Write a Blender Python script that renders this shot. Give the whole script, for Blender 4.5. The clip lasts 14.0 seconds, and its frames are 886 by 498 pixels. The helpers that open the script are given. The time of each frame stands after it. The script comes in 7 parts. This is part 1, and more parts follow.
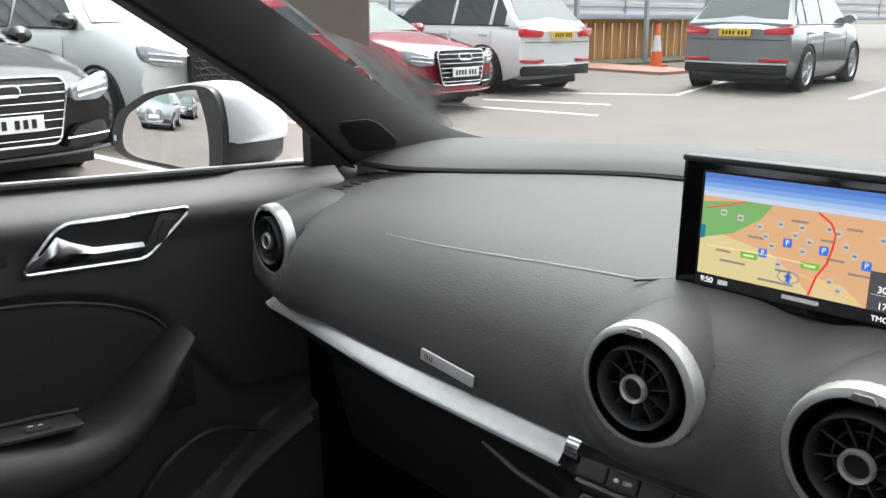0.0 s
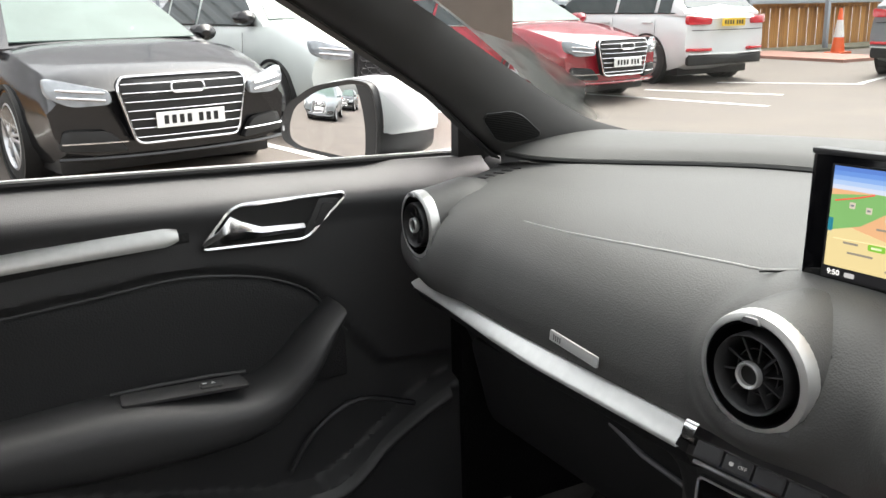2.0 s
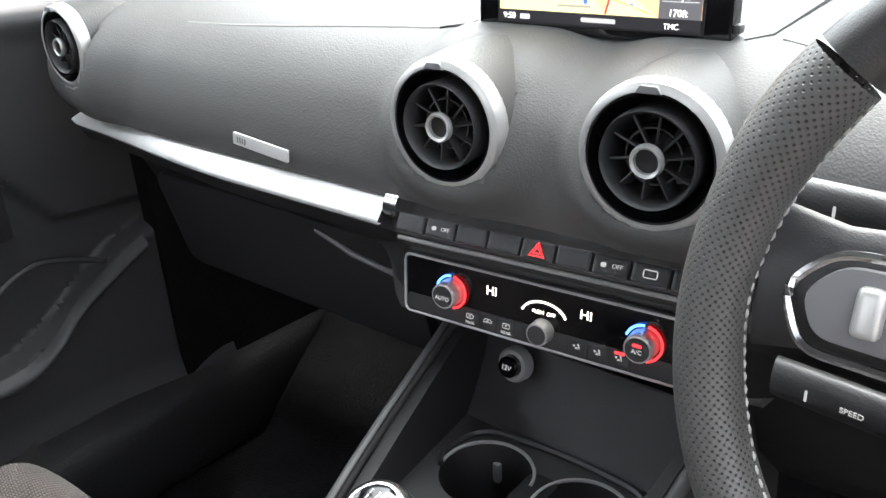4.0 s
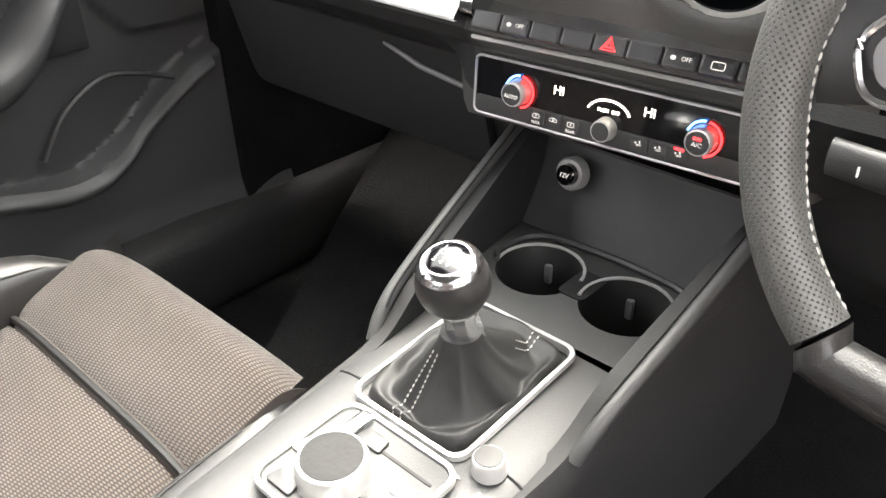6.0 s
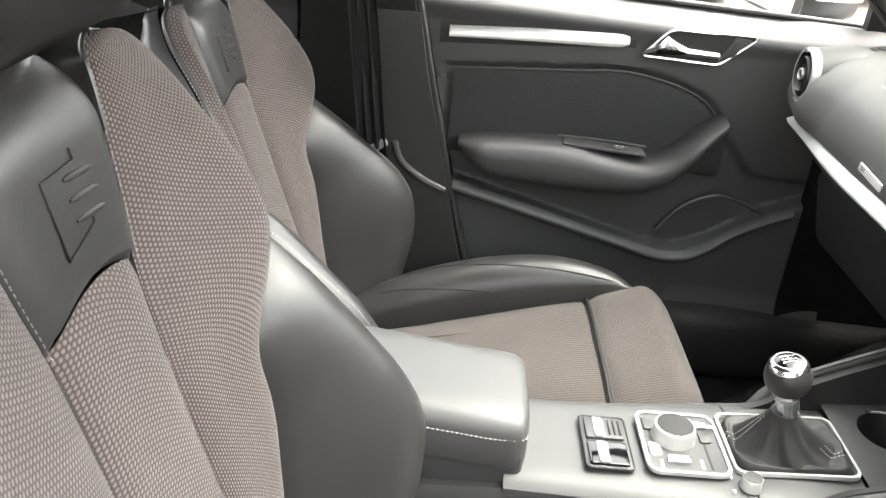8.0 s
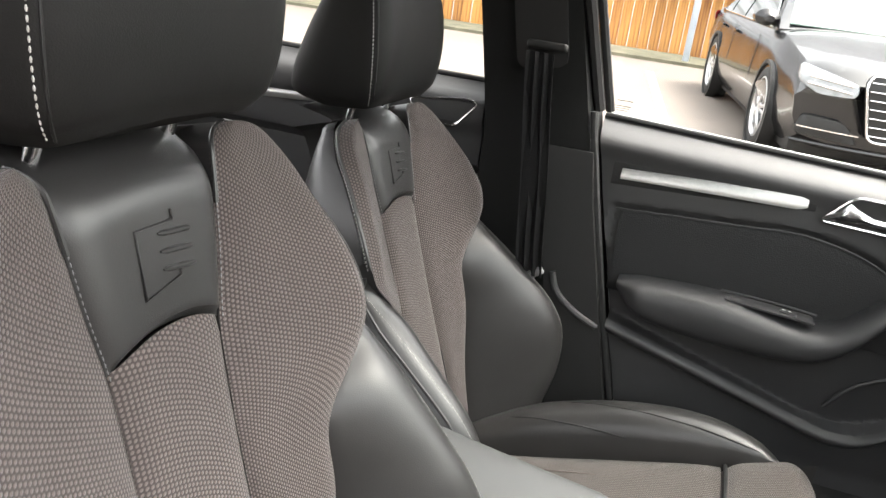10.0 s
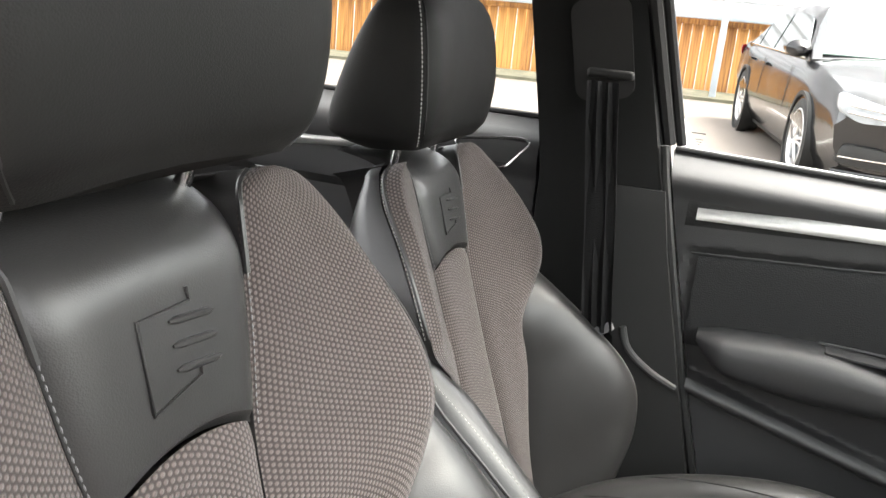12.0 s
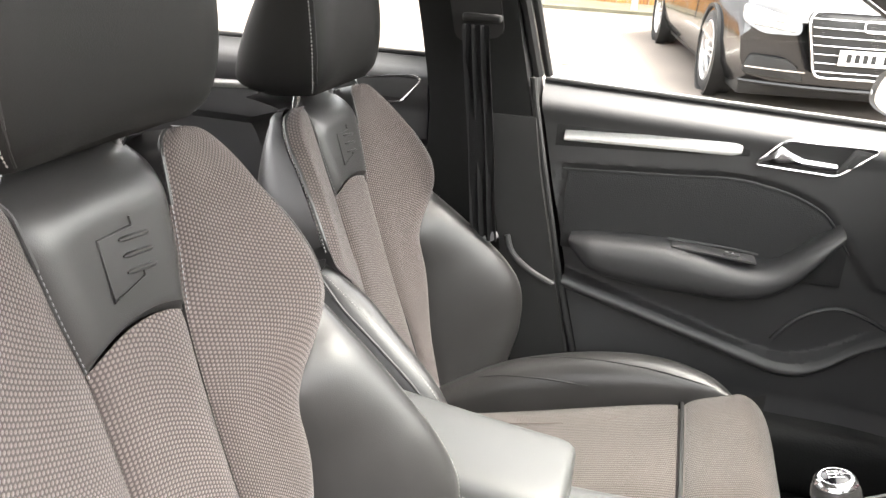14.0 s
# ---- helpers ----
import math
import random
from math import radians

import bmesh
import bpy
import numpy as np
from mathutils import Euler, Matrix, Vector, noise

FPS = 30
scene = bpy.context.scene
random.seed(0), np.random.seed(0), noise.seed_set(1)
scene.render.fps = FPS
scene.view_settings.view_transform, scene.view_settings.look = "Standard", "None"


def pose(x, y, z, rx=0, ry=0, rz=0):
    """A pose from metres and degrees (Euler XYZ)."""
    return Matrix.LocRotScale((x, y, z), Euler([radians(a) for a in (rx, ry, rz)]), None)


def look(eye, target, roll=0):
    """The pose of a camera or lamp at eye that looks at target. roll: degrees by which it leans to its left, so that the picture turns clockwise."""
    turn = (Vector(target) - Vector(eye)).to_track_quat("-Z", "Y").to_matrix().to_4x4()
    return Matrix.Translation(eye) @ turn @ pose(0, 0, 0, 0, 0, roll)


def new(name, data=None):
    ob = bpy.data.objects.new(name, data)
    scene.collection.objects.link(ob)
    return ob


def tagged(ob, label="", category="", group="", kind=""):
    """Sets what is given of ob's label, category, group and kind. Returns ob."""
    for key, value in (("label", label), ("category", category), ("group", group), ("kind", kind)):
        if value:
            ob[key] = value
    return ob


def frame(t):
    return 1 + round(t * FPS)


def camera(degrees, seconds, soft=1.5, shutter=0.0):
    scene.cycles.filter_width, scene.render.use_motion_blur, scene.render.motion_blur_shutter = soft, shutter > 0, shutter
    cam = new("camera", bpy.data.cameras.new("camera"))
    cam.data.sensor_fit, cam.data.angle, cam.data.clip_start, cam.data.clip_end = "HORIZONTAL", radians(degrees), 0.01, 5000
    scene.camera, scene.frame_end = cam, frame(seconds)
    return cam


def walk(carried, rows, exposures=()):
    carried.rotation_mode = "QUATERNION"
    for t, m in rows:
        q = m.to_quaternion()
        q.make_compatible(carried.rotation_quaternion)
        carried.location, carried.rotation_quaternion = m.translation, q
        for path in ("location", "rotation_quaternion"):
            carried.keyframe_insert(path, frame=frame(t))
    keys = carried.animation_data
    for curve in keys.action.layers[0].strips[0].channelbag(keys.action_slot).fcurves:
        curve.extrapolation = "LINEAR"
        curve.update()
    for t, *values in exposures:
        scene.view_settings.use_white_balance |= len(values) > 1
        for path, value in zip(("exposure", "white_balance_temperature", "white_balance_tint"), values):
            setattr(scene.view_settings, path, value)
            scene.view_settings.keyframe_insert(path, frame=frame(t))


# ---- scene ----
cam = camera(56.1, 14.0)
PATH = [
    (0, (0.255, -0.537, 1.117), (-1.217, 0.721, 0.618), -0.7),
    (0.5, (0.28, -0.576, 1.128), (-1.387, 0.426, 0.659), 0.6),
    (1, (0.303, -0.598, 1.132), (-1.486, 0.17, 0.673), 1.0),
    (1.5, (0.311, -0.598, 1.134), (-1.499, 0.115, 0.671), 0.1),
    (2, (0.306, -0.548, 1.123), (-1.378, 0.402, 0.611), -1.8),
    (2.5, (0.297, -0.503, 1.111), (-1.169, 0.711, 0.496), -3.6),
    (3, (0.293, -0.501, 1.073), (-1.04, 0.812, 0.366), -4.3),
    (3.5, (0.294, -0.503, 1.043), (-0.958, 0.853, 0.272), -4.5),
    (3.7, (0.287, -0.503, 1.041), (-0.932, 0.872, 0.251), -4.1),
    (5.8, (0.3, -0.57, 0.991), (-0.843, 0.662, -0.093), -1.8),
    (6, (0.309, -0.575, 0.996), (-0.853, 0.647, -0.08), -1.6),
    (6.5, (0.345, -0.592, 0.998), (-0.924, 0.548, -0.045), 0.5),
    (7, (0.472, -0.623, 1.048), (-1.078, 0.222, 0.107), 1.4),
    (7.5, (0.657, -0.659, 1.123), (-1.069, -0.231, 0.209), 3.5),
    (8, (0.776, -0.64, 1.183), (-1.017, -0.637, 0.298), 5.4),
    (8.5, (0.795, -0.585, 1.196), (-1.007, -0.872, 0.378), 6.8),
    (9, (0.797, -0.526, 1.204), (-1.014, -0.995, 0.496), 8.3),
    (9.2, (0.797, -0.521, 1.2), (-1.017, -1.038, 0.532), 8.6),
    (11.3, (0.754, -0.509, 1.169), (-1.058, -1.105, 0.568), 7.1),
    (11.5, (0.719, -0.543, 1.163), (-1.096, -1.155, 0.587), 6.7),
    (12, (0.66, -0.605, 1.149), (-1.156, -1.244, 0.607), 5.5),
    (12.5, (0.682, -0.577, 1.161), (-1.126, -1.22, 0.597), 5.3),
    (13, (0.735, -0.532, 1.175), (-1.067, -1.145, 0.562), 4.9),
    (13.5, (0.787, -0.494, 1.197), (-1.009, -1.051, 0.519), 3.9),
    (14, (0.835, -0.48, 1.215), (-0.975, -0.954, 0.51), 3.7),
]
EXPO = [(0.0, 2.15, 6350, 10), (1.0, 2.3, 6650, 10), (1.5, 2.4, 6750, 11), (2.5, 2.4, 6650, 12), (3.0, 2.65, 6400, 13), (3.7, 3.25, 6400, 11), (5.8, 4.35, 7000, 13), (6.6, 4.25, 7050, 12), (7.2, 4.05, 6950, 11), (8.0, 3.98, 6900, 10), (8.6, 3.75, 6900, 10), (9.2, 3.72, 6900, 11), (11.3, 3.1, 6850, 10), (11.6, 3.35, 6850, 10), (12.0, 3.72, 6850, 10), (12.4, 4.16, 6950, 11), (14.0, 4.15, 7000, 12)]
walk(cam, [(t, look(eye, target, roll)) for t, eye, target, roll in PATH], EXPO)


# ---- light ----

world = bpy.data.worlds.new("overcast_sky")
scene.world = world
world.use_nodes = True
wn, wl = world.node_tree.nodes, world.node_tree.links
sky = wn.new("ShaderNodeTexSky")
sky.sky_type, sky.sun_disc = "NISHITA", False
sky.sun_elevation, sky.sun_rotation = radians(63), radians(-22)
sky.air_density, sky.dust_density = 1.0, 4.0
soften = wn.new("ShaderNodeHueSaturation")
soften.inputs["Saturation"].default_value = 0.2
wl.new(sky.outputs[0], soften.inputs["Color"])
wl.new(soften.outputs[0], wn["Background"].inputs["Color"])
wn["Background"].inputs["Strength"].default_value = 0.15
sun = new("sun", bpy.data.lights.new("sun", "SUN"))
sun.data.energy, sun.data.angle, sun.data.color = 0.4, radians(40), (1.0, 0.97, 0.93)
sun.matrix_world = look((-2, 5, 11), (0, 0, 0))


# ---- materials ----
def material(name, base, rough=0.5, metal=0.0, coat=0.0, grain=0.0, grain_size=0.002, tint=0.0, tint_size=0.1, spec=0.5):
    """A surface with two scales of variation: fine relief (grain, metres) and slow tint."""
    m = bpy.data.materials.new(name)
    m.use_nodes = True
    n, l = m.node_tree.nodes, m.node_tree.links
    b = n["Principled BSDF"]
    b.inputs["Base Color"].default_value = (*base, 1)
    b.inputs["Roughness"].default_value = rough
    b.inputs["Metallic"].default_value = metal
    b.inputs["Coat Weight"].default_value = coat
    b.inputs["Coat Roughness"].default_value = 0.05
    b.inputs["Specular IOR Level"].default_value = spec
    co = n.new("ShaderNodeTexCoord")
    if tint:
        t = n.new("ShaderNodeTexNoise")
        t.inputs["Scale"].default_value, t.inputs["Detail"].default_value = 1 / tint_size, 5
        l.new(co.outputs["Object"], t.inputs["Vector"])
        r = n.new("ShaderNodeMapRange")
        r.inputs["From Min"].default_value, r.inputs["From Max"].default_value = 0.3, 0.7
        r.inputs["To Min"].default_value, r.inputs["To Max"].default_value = 1 - tint, 1 + tint
        l.new(t.outputs[0], r.inputs["Value"])
        x = n.new("ShaderNodeVectorMath")
        x.operation = "SCALE"
        x.inputs[0].default_value = base
        l.new(r.outputs[0], x.inputs["Scale"])
        l.new(x.outputs[0], b.inputs["Base Color"])
        r2 = n.new("ShaderNodeMapRange")
        r2.inputs["To Min"].default_value, r2.inputs["To Max"].default_value = rough * 0.85, min(1, rough * 1.15)
        l.new(t.outputs[0], r2.inputs["Value"])
        l.new(r2.outputs[0], b.inputs["Roughness"])
    if grain:
        v = n.new("ShaderNodeTexVoronoi")
        v.inputs["Scale"].default_value = 1 / grain_size
        l.new(co.outputs["Object"], v.inputs["Vector"])
        bump = n.new("ShaderNodeBump")
        bump.inputs["Strength"].default_value, bump.inputs["Distance"].default_value = grain, grain_size * 0.4
        l.new(v.outputs["Distance"], bump.inputs["Height"])
        l.new(bump.outputs[0], b.inputs["Normal"])
    return m


def weave(name, dark, light, pitch, rough=0.9, relief=0.6, stretch=0.8):
    """Woven cloth laid out along the mesh's own UV, in metres."""
    m = bpy.data.materials.new(name)
    m.use_nodes = True
    n, l = m.node_tree.nodes, m.node_tree.links
    b = n["Principled BSDF"]
    b.inputs["Roughness"].default_value = rough
    b.inputs["Specular IOR Level"].default_value = 0.25
    b.inputs["Sheen Weight"].default_value = 0.15
    uv = n.new("ShaderNodeUVMap")
    total = None
    for ax, ay in ((1.0, 0.0), (0.5, 0.866), (-0.5, 0.866)):
        dot = n.new("ShaderNodeVectorMath")
        dot.operation = "DOT_PRODUCT"
        dot.inputs[1].default_value = (ax * math.tau / pitch, ay * math.tau / pitch / stretch, 0)
        l.new(uv.outputs[0], dot.inputs[0])
        cs = n.new("ShaderNodeMath")
        cs.operation = "COSINE"
        l.new(dot.outputs["Value"], cs.inputs[0])
        if total is None:
            total = cs
        else:
            ad = n.new("ShaderNodeMath")
            l.new(total.outputs[0], ad.inputs[0])
            l.new(cs.outputs[0], ad.inputs[1])
            total = ad
    br = n.new("ShaderNodeMapRange")
    br.inputs["From Min"].default_value, br.inputs["From Max"].default_value = 1.6, -0.9
    l.new(total.outputs[0], br.inputs["Value"])
    no = n.new("ShaderNodeTexNoise")
    no.inputs["Scale"].default_value, no.inputs["Detail"].default_value = 9, 6
    l.new(uv.outputs[0], no.inputs["Vector"])
    mix = n.new("ShaderNodeMix")
    mix.data_type = "RGBA"
    mix.inputs["A"].default_value, mix.inputs["B"].default_value = (*light, 1), (*dark, 1)
    l.new(br.outputs[0], mix.inputs["Factor"])
    hs = n.new("ShaderNodeHueSaturation")
    r = n.new("ShaderNodeMapRange")
    r.inputs["To Min"].default_value, r.inputs["To Max"].default_value = 0.8, 1.2
    l.new(no.outputs[0], r.inputs["Value"])
    l.new(r.outputs[0], hs.inputs["Value"])
    l.new(mix.outputs["Result"], hs.inputs["Color"])
    l.new(hs.outputs[0], b.inputs["Base Color"])
    bump = n.new("ShaderNodeBump")
    bump.invert = True
    bump.inputs["Strength"].default_value, bump.inputs["Distance"].default_value = relief, pitch * 0.3
    l.new(br.outputs[0], bump.inputs["Height"])
    l.new(bump.outputs[0], b.inputs["Normal"])
    return m


def glowing(name, colour, strength):
    m = bpy.data.materials.new(name)
    m.use_nodes = True
    b = m.node_tree.nodes["Principled BSDF"]
    b.inputs["Base Color"].default_value = (*[c * 0.2 for c in colour], 1)
    b.inputs["Emission Color"].default_value = (*colour, 1)
    b.inputs["Emission Strength"].default_value = strength
    b.inputs["Roughness"].default_value = 0.35
    return m


def glazing(name, tint=(1, 1, 1), rough=0.0, alpha=None):
    m = bpy.data.materials.new(name)
    m.use_nodes = True
    n, l = m.node_tree.nodes, m.node_tree.links
    n.remove(n["Principled BSDF"])
    tr, gl, mx, lw, fr = n.new("ShaderNodeBsdfTransparent"), n.new("ShaderNodeBsdfGlossy"), n.new("ShaderNodeMixShader"), n.new("ShaderNodeLayerWeight"), n.new("ShaderNodeMath")
    tr.inputs["Color"].default_value = (*tint, 1)
    gl.inputs["Roughness"].default_value = rough
    fr.operation, fr.inputs[1].default_value = "POWER", 5.0
    l.new(lw.outputs["Facing"], fr.inputs[0])
    less = n.new("ShaderNodeMath")
    less.operation, less.inputs[1].default_value, less.inputs[2].default_value = "MULTIPLY_ADD", 0.5, 0.03
    l.new(fr.outputs[0], less.inputs[0])
    l.new(less.outputs[0], mx.inputs[0])
    l.new(tr.outputs[0], mx.inputs[1])
    l.new(gl.outputs[0], mx.inputs[2])
    l.new(mx.outputs[0], n["Material Output"].inputs[0])
    return m


M_DASH = material("soft_dash_skin", (0.088, 0.087, 0.085), 0.55, grain=0.35, grain_size=0.0016, tint=0.08, tint_size=0.25, spec=0.28)
M_PANEL = material("black_door_plastic", (0.038, 0.038, 0.039), 0.5, grain=0.3, grain_size=0.0013, tint=0.1, tint_size=0.2)
M_HARD = material("hard_black_plastic", (0.034, 0.034, 0.035), 0.42, grain=0.25, grain_size=0.001, tint=0.12, tint_size=0.12)
M_INSERT = material("woven_door_insert", (0.015, 0.015, 0.016), 0.8, grain=0.5, grain_size=0.0024, tint=0.1)
M_LEATHER = material("black_leather", (0.024, 0.0232, 0.023), 0.36, grain=0.2, grain_size=0.0011, tint=0.1, tint_size=0.07)
# matt copy of the seat leather, darkened for roof shade on the head restraints
M_HEADREST = material("shaded_matt_leather", (0.0095, 0.0092, 0.0090), 0.6, grain=0.25, grain_size=0.0012, tint=0.1, tint_size=0.07, spec=0.22)
M_ARMREST = material("grey_leatherette", (0.050, 0.050, 0.050), 0.48, grain=0.25, grain_size=0.0011, tint=0.06)
M_DOORARM = material("dark_door_leatherette", (0.030, 0.030, 0.031), 0.52, grain=0.25, grain_size=0.0011, tint=0.06)
M_CLOTH = weave("brown_grey_seat_cloth", (0.038, 0.0305, 0.029), (0.113, 0.092, 0.086), 0.0045, relief=0.7)
M_CLOTH2 = weave("brown_ribbed_seat_cloth", (0.034, 0.0275, 0.025), (0.104, 0.086, 0.077), 0.0050, stretch=0.45)
M_THREAD = material("pale_stitching", (0.42, 0.41, 0.39), 0.7)
M_GAITER = material("soft_gaiter_leather", (0.026, 0.026, 0.026), 0.52, grain=0.25, grain_size=0.0014, tint=0.15, tint_size=0.03, spec=0.35)
M_CARPET = material("black_carpet", (0.008, 0.008, 0.0082), 0.95, grain=0.9, grain_size=0.003, tint=0.25, tint_size=0.05, spec=0.1)
M_CHROME = material("satin_chrome", (0.78, 0.78, 0.79), 0.18, 1.0, tint=0.03)
M_BRUSH = material("brushed_aluminium", (0.60, 0.60, 0.585), 0.36, 0.6, tint=0.05, tint_size=0.01)
M_SILVER = material("silver_console_paint", (0.56, 0.56, 0.55), 0.32, 0.55, tint=0.05)
M_GLOSS = material("piano_black", (0.004, 0.004, 0.005), 0.08)
M_BLACK = material("matt_black", (0.006, 0.006, 0.006), 0.6, tint=0.1)
M_RUBBER = material("black_rubber", (0.013, 0.013, 0.013), 0.75, grain=0.2, grain_size=0.004, tint=0.2, tint_size=0.08)
M_HEAD = material("black_headlining", (0.035, 0.035, 0.036), 0.9, grain=0.3, grain_size=0.003, tint=0.05)
M_GLASS = glazing("clear_glass", (0.93, 0.96, 0.94))
M_SCREEN = glazing("tinted_windscreen", (0.76, 0.80, 0.78))
M_MIRROR = material("mirror_glass", (0.85, 0.86, 0.87), 0.01, 1.0)
M_WHITE = material("white_car_paint", (0.74, 0.76, 0.76), 0.25, coat=1.0, tint=0.02, tint_size=0.5)
M_MARK = material("white_print", (0.7, 0.7, 0.7), 0.6)
M_BELT = material("seat_belt_webbing", (0.011, 0.011, 0.0115), 0.75, grain=0.6, grain_size=0.0015, tint=0.1, spec=0.15)
M_GREYPL = material("grey_plastic", (0.16, 0.16, 0.165), 0.45, tint=0.06)


# ---- mesh helpers ----
BASE = {}


def thing(name, label, category, base=(0, 0, 0), group="", kind=""):
    ob = new(name)
    ob.empty_display_size = 0.05
    ob.location = base
    BASE[ob.name] = Vector(base)
    return tagged(ob, label, category, group, kind)


def put(name, bm, mat, smooth=True, angle=38):
    me = bpy.data.meshes.new(name)
    bmesh.ops.recalc_face_normals(bm, faces=bm.faces)
    bm.to_mesh(me)
    bm.free()
    me.materials.append(mat)
    if smooth:
        me.polygons.foreach_set("use_smooth", [True] * len(me.polygons))
        me.set_sharp_from_angle(angle=radians(angle))
    return new(name, me)


def part(name, bm, mat, parent, label="", smooth=True, angle=38):
    """One mesh under a thing or a part; its points are given in the place's metres."""
    root = parent
    while root.parent:
        root = root.parent
    b = BASE[root.name]
    bmesh.ops.translate(bm, vec=-b, verts=bm.verts)
    ob = put(name, bm, mat, smooth, angle)
    ob.parent = parent
    return tagged(ob, label)


def solo(name, bm, mat, label, category, kind="", group="", base=None, smooth=True, angle=38):
    if base is not None:
        bmesh.ops.translate(bm, vec=-Vector(base), verts=bm.verts)
    ob = put(name, bm, mat, smooth, angle)
    if base is not None:
        ob.location = base
        BASE[ob.name] = Vector(base)
    else:
        BASE[ob.name] = Vector((0, 0, 0))
    return tagged(ob, label, category, group, kind)


def join(*bms):
    out = bms[0]
    for b in bms[1:]:
        me = bpy.data.meshes.new("t")
        b.to_mesh(me)
        b.free()
        out.from_mesh(me)
        bpy.data.meshes.remove(me)
    return out


def box(c, s, bev=0.003, seg=2, m=None):
    bm = bmesh.new()
    bmesh.ops.create_cube(bm, size=1)
    bmesh.ops.scale(bm, vec=s, verts=bm.verts)
    if bev:
        bmesh.ops.bevel(bm, geom=list(bm.edges), offset=min(bev, min(s) * 0.49), segments=seg, profile=0.6, affect="EDGES")
    if m is not None:
        bmesh.ops.transform(bm, matrix=m, verts=bm.verts)
    bmesh.ops.translate(bm, vec=c, verts=bm.verts)
    return bm


def spin(profile, n=32, m=None, a0=0.0, a1=360.0):
    """Turns (radius, height) pairs round z."""
    bm = bmesh.new()
    full = abs(a1 - a0) > 359
    k = n if full else n + 1
    rings = []
    for i in range(k):
        a = radians(a0 + (a1 - a0) * i / n)
        rings.append([bm.verts.new((r * math.cos(a), r * math.sin(a), h)) for r, h in profile])
    for i in range(n):
        p, q = rings[i], rings[(i + 1) % k]
        for j in range(len(profile) - 1):
            bm.faces.new((p[j], q[j], q[j + 1], p[j + 1]))
    bmesh.ops.remove_doubles(bm, verts=bm.verts, dist=1e-6)
    if m is not None:
        bmesh.ops.transform(bm, matrix=m, verts=bm.verts)
    return bm


def loft(rings, closed=True, cap=True):
    bm = bmesh.new()
    vs = [[bm.verts.new(p) for p in r] for r in rings]
    n = len(vs[0])
    for a, b in zip(vs, vs[1:]):
        for j in range(n if closed else n - 1):
            bm.faces.new((a[j], a[(j + 1) % n], b[(j + 1) % n], b[j]))
    if cap and closed:
        bm.faces.new(vs[0][::-1])
        bm.faces.new(vs[-1])
    return bm


def tube(pts, r, n=8, closed=False):
    """A round rod through points; r: one radius or one for each."""
    pts = [Vector(p) for p in pts]
    rs = [float(q) for q in r] if isinstance(r, (list, tuple)) else [float(r)] * len(pts)
    rings = []
    up = Vector((0.13, 0.21, 1)).normalized()
    for i, p in enumerate(pts):
        a = pts[(i - 1) % len(pts)] if closed or i else p
        b = pts[(i + 1) % len(pts)] if closed or i < len(pts) - 1 else p
        d = (b - a).normalized()
        s = d.cross(up)
        if s.length < 0.05:
            s = d.cross(Vector((1, 0, 0)))
        s.normalize()
        t = s.cross(d)
        rings.append([p + rs[i] * (s * math.cos(k * math.tau / n) + t * math.sin(k * math.tau / n)) for k in range(n)])
    if closed:
        rings.append(rings[0])
        bm = loft(rings, cap=False)
        bmesh.ops.remove_doubles(bm, verts=bm.verts, dist=1e-6)
        return bm
    return loft(rings)


def spline(pts, n=8, closed=False):
    """Points along a smooth curve through pts."""
    pts = [Vector(p) for p in pts]
    k, out = len(pts), []
    for i in range(k if closed else k - 1):
        g = (lambda j: pts[j % k]) if closed else (lambda j: pts[max(0, min(k - 1, j))])
        a, b, c, d = g(i - 1), g(i), g(i + 1), g(i + 2)
        for s in range(n):
            t = s / n
            out.append(0.5 * (2 * b + (c - a) * t + (2 * a - 5 * b + 4 * c - d) * t * t + (3 * b - a - 3 * c + d) * t ** 3))
    if not closed:
        out.append(pts[-1])
    return out


def sheet(f, nu, nv, thick=0.0, back=None):
    """A surface f(u, v), 0..1, with UV in metres; thick: closed towards back (a vector)."""
    bm = bmesh.new()
    uvl = bm.loops.layers.uv.new("UVMap")
    P = [[Vector(f(i / nu, j / nv)) for j in range(nv + 1)] for i in range(nu + 1)]
    V = [[bm.verts.new(p) for p in row] for row in P]
    mu, mv = nu // 2, nv // 2
    cu, cv = [0.0], [0.0]
    for i in range(nu):
        cu.append(cu[-1] + (P[i + 1][mv] - P[i][mv]).length)
    for j in range(nv):
        cv.append(cv[-1] + (P[mu][j + 1] - P[mu][j]).length)
    for i in range(nu):
        for j in range(nv):
            fc = bm.faces.new((V[i][j], V[i + 1][j], V[i + 1][j + 1], V[i][j + 1]))
            for lp, (a, b) in zip(fc.loops, ((i, j), (i + 1, j), (i + 1, j + 1), (i, j + 1))):
                lp[uvl].uv = (cu[a], cv[b])
    if thick:
        off = Vector(back) * thick
        edge = [V[i][0] for i in range(nu + 1)] + [V[nu][j] for j in range(1, nv + 1)] + [V[i][nv] for i in range(nu - 1, -1, -1)] + [V[0][j] for j in range(nv - 1, 0, -1)]
        low = [bm.verts.new(v.co + off) for v in edge]
        k = len(edge)
        for i in range(k):
            bm.faces.new((edge[i], edge[(i + 1) % k], low[(i + 1) % k], low[i]))
        bm.faces.new(low)
    return bm


